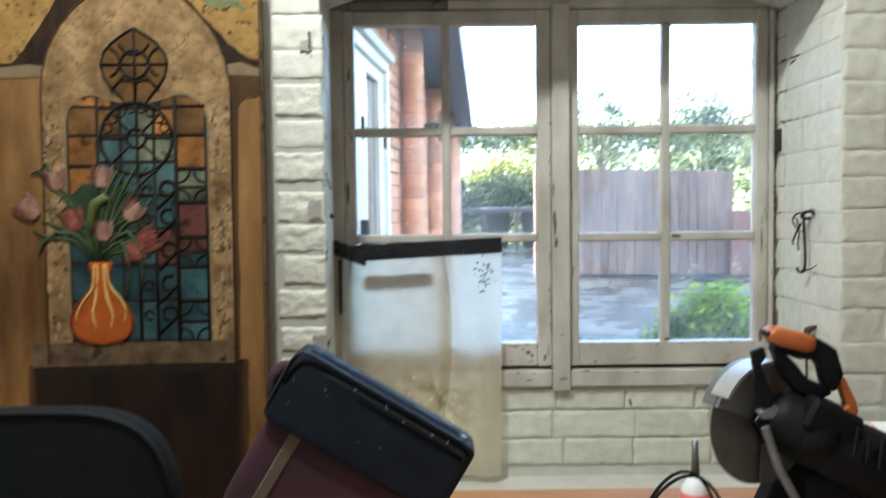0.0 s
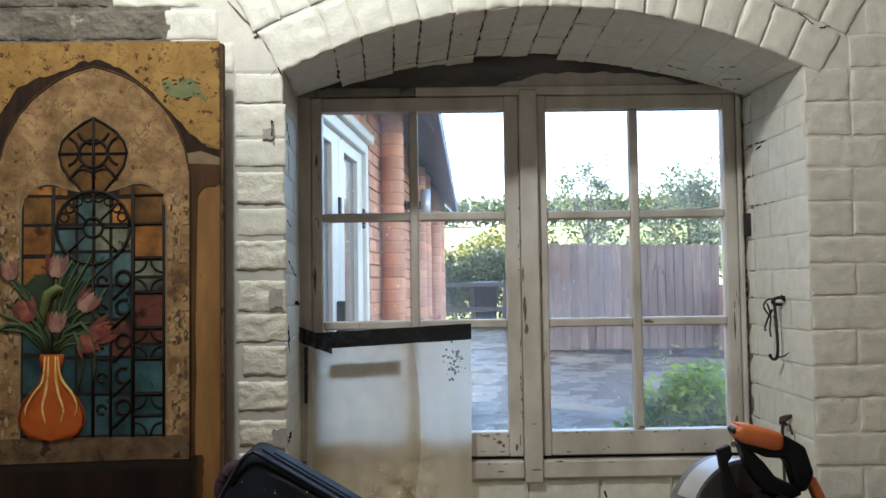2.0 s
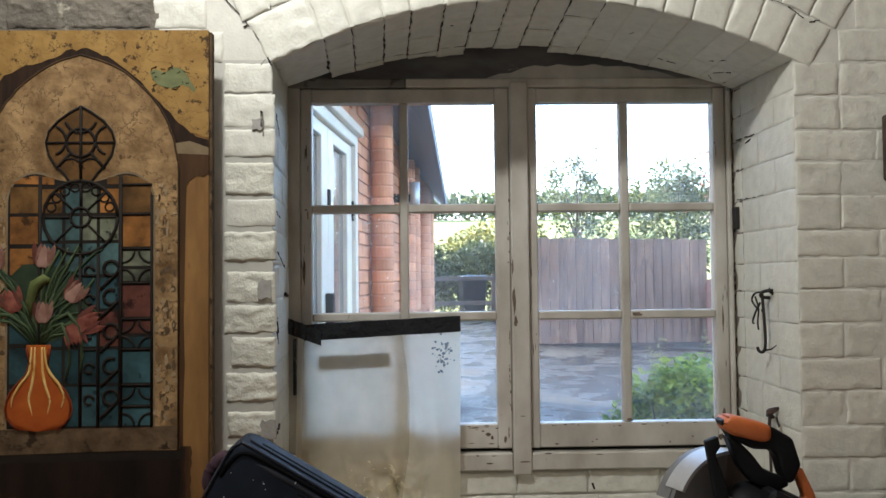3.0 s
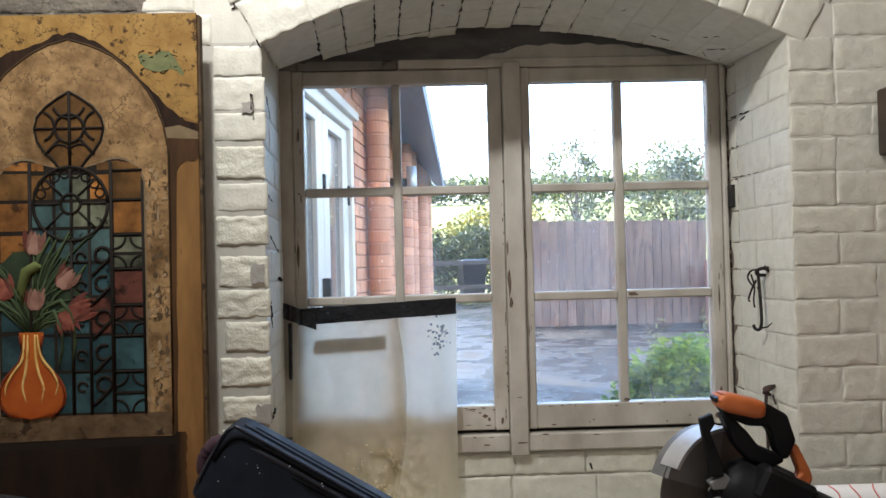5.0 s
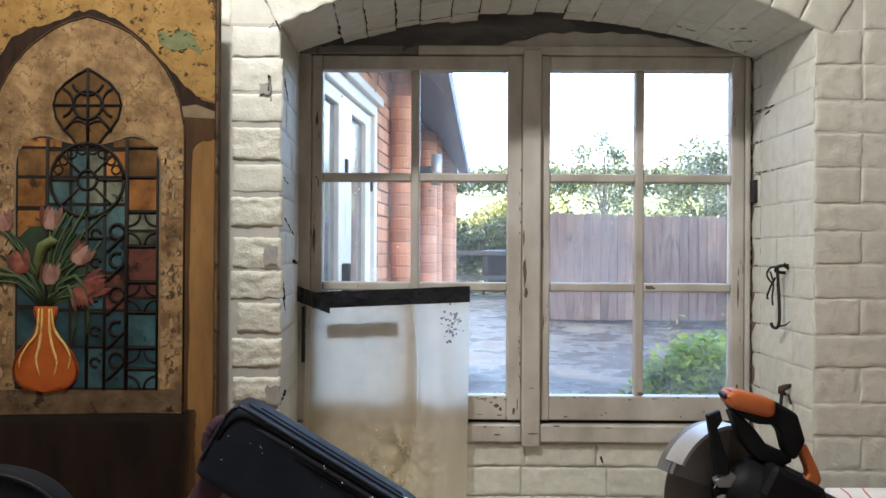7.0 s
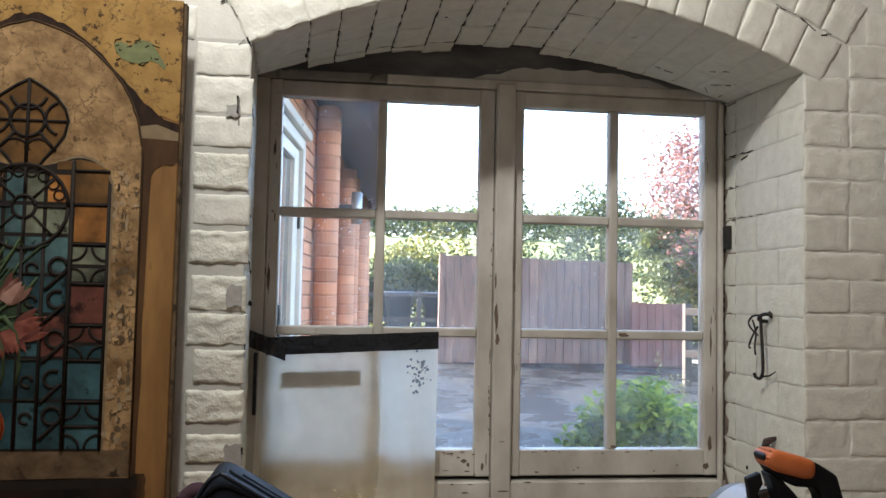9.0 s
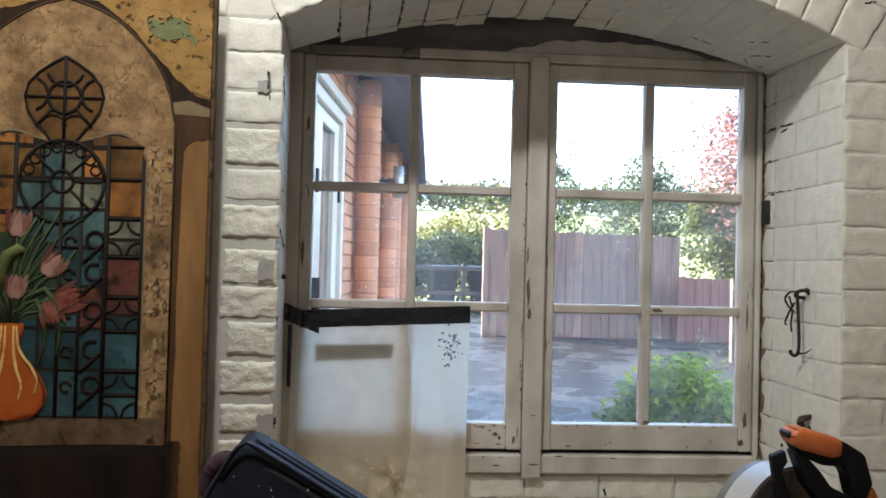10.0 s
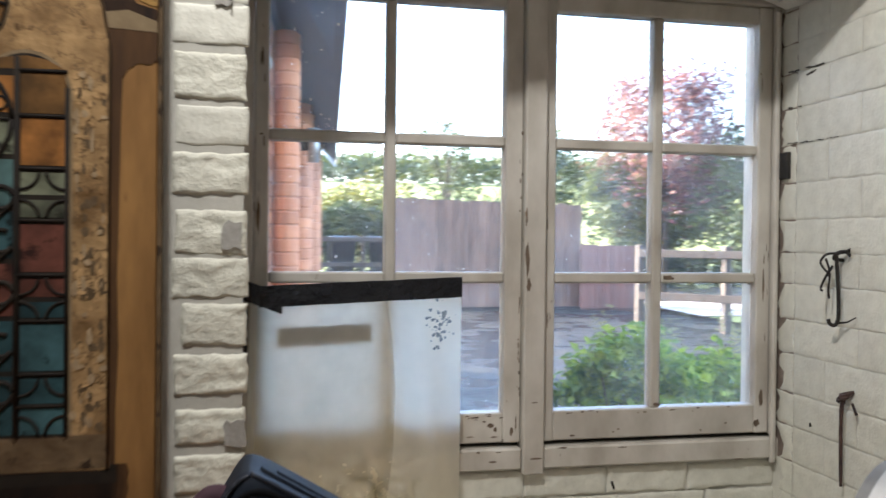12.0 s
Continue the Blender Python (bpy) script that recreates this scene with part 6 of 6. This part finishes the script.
# ---- bricks of the window wall, of the reveals, of the arch and of the building ----
def brick_mesh(at, w, h, seed, style="flat", rag=0.0, deep=0.0034, gap=0.0):
    """One painted brick face; at(u, v, d) puts a point of it in the wall, d being its depth."""
    step = {"flat": 0.010, "rock": 0.0062, "worn": 0.008, "reveal": 0.012}[style]
    edge = {"flat": 0.0045, "rock": 0.005, "worn": 0.007, "reveal": 0.006}[style]
    nx, nz = max(4, math.ceil(w / step)), max(4, math.ceil(h / step))

    def ticks(n, size):
        inner = size - 2 * edge
        return [0.0, edge * 0.4, *[edge + inner * i / (n - 2) for i in range(n - 1)], size - edge * 0.4, size]

    us, vs = ticks(nx, w), ticks(nz, h)
    wave = 0.0034
    bm = bmesh.new()
    grid = []
    for j, v in enumerate(vs):
        line = []
        for i, u in enumerate(us):
            e = min(u, w - u, v, h - v)
            n1 = noise.noise(Vector((u * 30, v * 30, seed * 3.7)))
            n3 = noise.noise(Vector((u * 85, v * 85, seed * 2.3)))
            soft = noise.noise(Vector((u * 24, v * 24, seed * 7.3)))
            k = max(0.0, 1 - e / (edge * (1.0 + 0.7 * soft)))
            d = (deep * (0.75 + 0.9 * noise.noise(Vector((u * 16, v * 16, seed * 4.3)))) + 0.0008) * k * k
            if style == "rock":
                n2 = noise.noise(Vector((u * 20, v * 70, seed * 1.9)))
                n4 = noise.noise(Vector((u * 80, v * 130, seed * 2.9)))
                d += (1 - k) * (0.0060 * abs(n2) + 0.0020 * n4 + 0.0020 * n1 - 0.0036)
            elif style == "worn":
                d += (1 - k) * (0.0030 * n1 + 0.0014 * n3)
            else:
                amp = 0.0020 if style == "flat" else 0.0013
                d += (1 - 0.6 * k) * (amp * n1 + 0.0007 * n3 + (0.0014 if n3 > 0.50 else 0.0))
            d += (1 - k) * 0.006 * max(0.0, noise.noise(Vector((u * 45, v * 45, seed * 5.1))) - 0.40) * (e < 0.016)
            side = lambda p, q: wave * (noise.noise(Vector((p * 38, q, seed))) + 0.5 * noise.noise(Vector((p * 110, q, seed))))
            slot = gap * max(0.0, 0.55 + 1.5 * noise.noise(Vector((v * 22, 3.0, seed)))) / 2
            uu = u + (1 - u / w) * (slot + side(v, 1.3)) - (u / w) * (slot + side(v, 7.7))
            vv = v + (1 - v / h) * (gap / 2 + side(u, 4.1)) - (v / h) * (gap / 2 + side(u, 9.9))
            if rag:
                uu -= (u / w) * rag * max(-0.1, 0.35 + 1.7 * noise.noise(Vector((v * 17, 2.0, seed))) + 0.4 * noise.noise(Vector((v * 80, 2.0, seed))))
            line.append(bm.verts.new(at(uu - w / 2, vv - h / 2, d)))
        grid.append(line)
    for a, b in zip(grid, grid[1:]):
        for i in range(len(us) - 1):
            bm.faces.new((a[i], a[i + 1], b[i + 1], b[i]))
    return mesh_of("brick", bm, M_ROCK if style == "rock" else M_PAINT, True)


brick_seed = iter(range(1, 5000))
pick = random.Random(9)
STEP = 0.0823
TOPZ = 1.95


def lay(at, w, h, style="flat", **more):
    ob = new("brick", brick_mesh(at, w, h, next(brick_seed), style, **more))
    ob.parent = wall_window
    ob.matrix_parent_inverse = world_of(wall_window).inverted()
    return ob


def front(x, z, w, h, style="flat", y=FRONT, **more):
    """A brick of a wall face; x and z are its middle."""
    turn, off = radians(pick.uniform(-0.7, 0.7)), pick.uniform(-0.0009, 0.0012)
    tilt = pick.uniform(-0.006, 0.006)
    return lay(lambda u, v, d: Vector((x + u - v * turn, y + off + d + u * tilt, z + v + u * turn)), w, h, style, **more)


def courses_of(zs):
    return [(zs[i], zs[i] - zs[i + 1]) for i in range(len(zs) - 1)]


# right pier: headers and stretchers by course
RIGHT = [1.950, 1.867, 1.782, 1.705, 1.622, 1.537, 1.471, 1.393, 1.311, 1.225, 1.147, 1.062, 0.984, 0.903, 0.82, 0.738, 0.656]
for k, (top, h) in enumerate(courses_of(RIGHT)):
    x = OPEN_R + 0.001
    row = (0.114, 0.222, 0.222) if k in (0, 1, 3, 4, 6, 8, 10, 12, 14) else (0.205, 0.112, 0.222)
    for w in row:
        w += pick.uniform(-0.004, 0.004)
        front(x + w / 2, top - h / 2, w - 0.003, h - 0.003, y=FRONT + 0.0016, deep=0.0022)
        x += w

# left pier: rough split faces with wide beds of cement
part("cement_bed", B(-0.56, OPEN_L - 0.002, CORE - 0.0008, CORE + 0.004, 0.62, 1.96), M_BED, wall_window, "grey cement beds between the bricks")
LEFT = ((1.951, 1.880, "flat", -0.409, -0.294), (1.877, 1.796, "worn", -0.411, -0.288), (1.791, 1.725, "flat", -0.409, -0.287), (1.711, 1.633, "rock", -0.408, -0.290),
        (1.623, 1.557, "flat", -0.404, -0.287), (1.545, 1.475, "rock", -0.410, -0.286), (1.450, 1.374, "rock", -0.404, -0.287), (1.370, 1.302, "rock", -0.409, -0.284),
        (1.293, 1.222, "rock", -0.394, -0.287), (1.208, 1.141, "rock", -0.406, -0.286), (1.117, 1.058, "rock", -0.402, -0.288), (1.040, 0.975, "rock", -0.404, -0.287),
        (0.955, 0.89, "rock", -0.404, -0.288), (0.87, 0.805, "rock", -0.404, -0.288), (0.79, 0.725, "flat", -0.404, -0.288))
for top, foot, style, x0, x1 in LEFT:
    front((x0 + x1) / 2, (top + foot) / 2, x1 - x0, top - foot, style, y=FRONT + (0.0 if style == "rock" else -0.0004), deep=0.0034)

# right reveal: thick paint, shallow joints, broken off towards the frame
REVEAL = [2.03, 1.965, 1.885, 1.813, 1.728, 1.640, 1.548, 1.460, 1.382, 1.307, 1.222, 1.139, 1.045, 0.965, 0.88, 0.80, 0.715, 0.63]
for k, (top, h) in enumerate(courses_of(REVEAL)):
    y = FRONT + 0.003
    for w in ((0.222, 0.115, 0.10) if k % 2 else (0.115, 0.222, 0.10)):
        end = min(y + w, 2.438)
        last = end > 2.40
        mid, z, wide = (y + end) / 2, top - h / 2, end - y - 0.002
        off = pick.uniform(-0.0008, 0.0008)
        lay(lambda u, v, d: Vector((OPEN_R + 0.0012 + 0.5 * off + 0.6 * d, mid + u, min(z + v, arc_z(OPEN_R) + 0.002 + 0.03 * (mid + u - FRONT)))), wide, h - 0.002, "reveal", rag=(0.034 if z < 1.3 else 0.018) if last else 0.0, deep=0.0030 if last else 0.0016)
        y = end
        if last:
            break

# left reveal, leaning outwards to the frame
for k, (top, h) in enumerate(courses_of([1.96 - STEP * i for i in range(17)])):
    y = FRONT + 0.003
    for w in ((0.222, 0.115, 0.10) if k % 2 else (0.115, 0.222, 0.10)):
        end = min(y + w, 2.430)
        mid, z, wide = (y + end) / 2, top - h / 2, end - y - 0.004
        off = pick.uniform(-0.0015, 0.0015)
        lay(lambda u, v, d: Vector((left_x(mid - u) - 0.0008 + 0.7 * off - 0.7 * d, mid - u, z + v)), wide, h - 0.003, "reveal", deep=0.0028)
        y = end
        if end > 2.40:
            break

# wall below the window: worn and patched
for k, (top, h) in enumerate(courses_of([0.868, 0.800, 0.715, 0.632])):
    x = BACK_L - 0.05 * (k % 2)
    while x < OPEN_R - 0.03:
        w = min(pick.uniform(0.20, 0.25), OPEN_R + 0.01 - x)
        front(x + w / 2, top - h / 2, w - 0.003, h - 0.004, "worn", y=2.448, deep=0.005)
        x += w

# arch: a ring of voussoirs, the first ones hidden under a smooth coat, and a second ring above
def angle_of(x):
    return math.asin((x - ARC_X) / ARC_R)


JOINTS = [-0.296, -0.170, -0.101, -0.022, 0.044, 0.127, 0.205, 0.283, 0.355, 0.438, 0.521, 0.590, 0.659, 0.728, 0.811, 0.872, 0.941, 0.985]


def ring_brick(a0, a1, r0, r1, style="flat", gap=0.003):
    am, rm = (a0 + a1) / 2, (r0 + r1) / 2
    off = pick.uniform(-0.003, 0.0015)
    lay(lambda u, v, d: Vector((ARC_X + (rm + v) * math.sin(am + u / rm), FRONT + off + d, ARC_Z + (rm + v) * math.cos(am + u / rm))), (a1 - a0) * rm - gap, r1 - r0 - 0.004, style, deep=0.004)


for i, (xa, xb) in enumerate(zip(JOINTS, JOINTS[1:])):
    a0, a1 = angle_of(xa), angle_of(xb)
    if i == 0:
        a0 -= 0.004
    if i == len(JOINTS) - 2:
        a1 += 0.028
    ring_brick(a0, a1, ARC_R - 0.001, ARC_R + 0.113 + pick.uniform(-0.004, 0.004), "worn" if i in (0, 5, 6, 7, 8) else "flat")
a = -0.49
while a < 0.50:
    ring_brick(a, a + 0.0505, ARC_R + 0.116, ARC_R + 0.228)
    a += 0.0505

# underside of the arch; open dark joints over the first two thirds, thick paint over the rest
for i, (xa, xb) in enumerate(zip(JOINTS, JOINTS[1:])):
    s0, s1 = max(-1.0, (xa - ARC_X) / HALF), min(1.0, (xb - ARC_X) / HALF)
    open_joint = 0.0035 if xa < 0.5 else 0.0
    y = FRONT + 0.002
    for w in ((0.205, 0.125, 0.13), (0.105, 0.215, 0.13))[i % 2] if xa < 0.5 else (0.24, 0.18):
        end = min(y + w, 2.385 + (pick.uniform(-0.012, 0.04) if xa < 0.6 else 0.03))
        if end - y > 0.025:
            mid, sm, wide = (y + end) / 2, (s0 + s1) / 2, (s1 - s0) * HALF
            shift = pick.uniform(-0.0025, 0.0015) if xa < 0.5 else 0.0
            lay(lambda u, v, d: soffit(sm + u / HALF, mid + v, -0.001 + shift + d), wide, end - y, "flat" if xa < 0.5 else "reveal", deep=0.0045 if xa < 0.5 else 0.0012, gap=open_joint)
        y = end
bm = bmesh.new()
rows = []
for y in (FRONT + 0.012, 2.20, 2.374):
    rows.append([bm.verts.new(soffit(-0.94 + 1.32 * i / 16, y, 0.0028)) for i in range(17)])
for a, b in zip(rows, rows[1:]):
    for i in range(16):
        bm.faces.new((a[i], b[i], b[i + 1], a[i + 1]))
part("open_joint", bm, M_HOLE_SHADE, wall_window, "dark open joints in the arch")

# cracks through the paint
bm = bmesh.new()


def crack(pts, width=0.0016, sink=0.004):
    """A thin broken line of dark grooves; pts and the sink direction are in the wall."""
    pts = [Vector(p) for p in pts]
    for p, q in zip(pts, pts[1:]):
        n_ = max(2, int((q - p).length / 0.012))
        for i in range(n_):
            if pick.random() < 0.2:
                continue
            a_, b_ = p.lerp(q, i / n_), p.lerp(q, (i + 1.15) / n_)
            jig = Vector([pick.uniform(-0.0014, 0.0014) for _ in range(3)])
            tube(bm, [a_ + jig, b_ + jig], [width * pick.uniform(0.4, 1.2), width * pick.uniform(0.4, 1.2)], 5)


F_ = FRONT - 0.0004
crack([(-0.425, F_, 2.13), (-0.375, F_, 2.075), (-0.348, F_, 2.042), (-0.318, F_, 2.0)], 0.0013)
crack([(-0.345, F_, 2.045), (-0.36, F_, 2.04)], 0.003)
crack([(-0.305, F_, 1.965), (-0.296, F_, 1.948)], 0.003)
crack([(-0.31, F_, 1.962), (-0.335, F_, 1.93)], 0.001)
crack([(0.905, F_, 2.115), (0.968, F_, 2.088), (1.005, F_, 2.06)], 0.0015)
crack([(1.02, F_, 2.05), (1.045, F_, 2.052)], 0.002)
for sa, ya, sb, yb in ((0.62, 2.33, 0.70, 2.34), (0.80, 2.25, 0.86, 2.20), (0.86, 2.33, 0.93, 2.26), (0.44, 2.20, 0.47, 2.16), (0.9, 2.40, 0.86, 2.36), (-0.70, 2.24, -0.69, 2.30)):
    crack([soffit(sa, ya, -0.0005), soffit(sb, yb, -0.0005)], 0.0016)
for ya, za, yb, zb, wd in ((2.27, 1.813, 2.40, 1.817, 0.0022), (2.30, 1.806, 2.33, 1.80, 0.003), (2.35, 1.728, 2.40, 1.73, 0.002), (2.22, 1.64, 2.40, 1.645, 0.0012), 
                           (2.30, 0.98, 2.30, 0.99, 0.003), (2.25, 1.34, 2.24, 1.33, 0.002)):
    crack([(OPEN_R - 0.0012, ya, za), (OPEN_R - 0.0012, yb, zb)], wd)
for ya, za, yb, zb, wd in ((2.06, 1.36, 2.12, 1.30, 0.0022), (2.10, 1.30, 2.13, 1.27, 0.0025), (2.08, 1.055, 2.16, 1.068, 0.003), (2.3, 1.39, 2.36, 1.385, 0.005),
                           (2.09, 1.84, 2.16, 1.80, 0.0012), (2.08, 1.60, 2.18, 1.585, 0.0015), (2.1, 1.5, 2.3, 1.46, 0.0015)):
    crack([(left_x(ya) + 0.0008, ya, za), (left_x(yb) + 0.0008, yb, zb)], wd)
crack([(0.55, 2.4475, 0.83), (0.56, 2.4475, 0.80)], 0.003)
z = 0.88
while z < 1.96:
    h = pick.uniform(0.02, 0.06)
    wide = 0.0015 + 0.006 * max(0.0, noise.noise(Vector((z * 9, 4.0, 2.0))))
    crack([(OPEN_R - 0.001, 2.4385, z), (OPEN_R - 0.001, 2.4375, z + h)], wide)
    z += h
cracks_ob = part("joint_crack", bm, M_HOLE_SHADE, wall_window, "dark open cracks in the joints")
cracks_ob["kind"] = "stuff"

# courses above the springing, outside the rings
BARE_AT = -0.53
for k in range(5):
    z = TOPZ + STEP * (k + 0.5)
    rise = z - ARC_Z
    lo_x = (rise + 0.04) * math.tan(math.asin(HALF / ARC_R)) + 0.07
    if rise > (ARC_R + 0.23) * math.cos(0.5):
        lo_x = min(lo_x, math.sqrt(max(0.0, (ARC_R + 0.24) ** 2 - (rise - 0.04) ** 2)))
    x = ARC_X + lo_x + 0.006
    while x < 1.5:
        w = (0.112, 0.219)[(k + int(x * 7)) % 2]
        front(x + w / 2, z, w - 0.003, STEP - 0.003, y=FRONT + 0.0016, deep=0.0022)
        x += w
    x = ARC_X - lo_x - 0.006
    while x > -1.15:
        w = (0.132, 0.219)[(k + int(abs(x) * 7)) % 2]
        bare = x < BARE_AT
        ob = front(x - w / 2, z, w - 0.006, STEP - 0.008, "rock" if bare else "worn")
        if bare:
            ob.data.materials.clear()
            ob.data.materials.append(M_STONE)
        x -= w
M_CEMENT = surf("grey_cement", (0.25, 0.24, 0.21), (0.33, 0.315, 0.28), 30, 0.8, 0.6, 120, dist=0.003)

# cement patches on the left pier
for x_, z_, w_, h_ in ((-0.328, 1.803, 0.017, 0.016), (-0.312, 1.408, 0.020, 0.027), (-0.305, 1.075, 0.022, 0.026)):
    bm = bmesh.new()
    r_ = random.Random(int(z_ * 1000))
    prism(bm, [(x_ + w_ * r_.uniform(0.75, 1.05) * max(-0.9, min(0.9, 1.3 * math.cos(t_))), z_ + h_ * r_.uniform(0.75, 1.05) * max(-0.9, min(0.9, 1.3 * math.sin(t_)))) for t_ in [2 * math.pi * i / 14 for i in range(14)]], FRONT - 0.0055, FRONT + 0.001)
    part("cement_patch", bm, M_CEMENT, wall_window, "grey cement patch")

# red bricks of the building
for k in range(6, 32):
    s = D1 + 0.05 + (0.11 if k % 2 else 0.0)
    while s < (1.9 if k > 10 else 0.9):
        brick_at(house_wall, flat_brick, HOUSE @ Matrix.Translation((WALL, s + 0.06, 0.075 * k)))
        s += 0.222
for k in range(28, 32):
    s = D1 - 0.06 - (0.11 if k % 2 else 0.0)
    while s > -1.6:
        brick_at(house_wall, flat_brick, HOUSE @ Matrix.Translation((WALL, s, 0.075 * k)))
        s -= 0.222
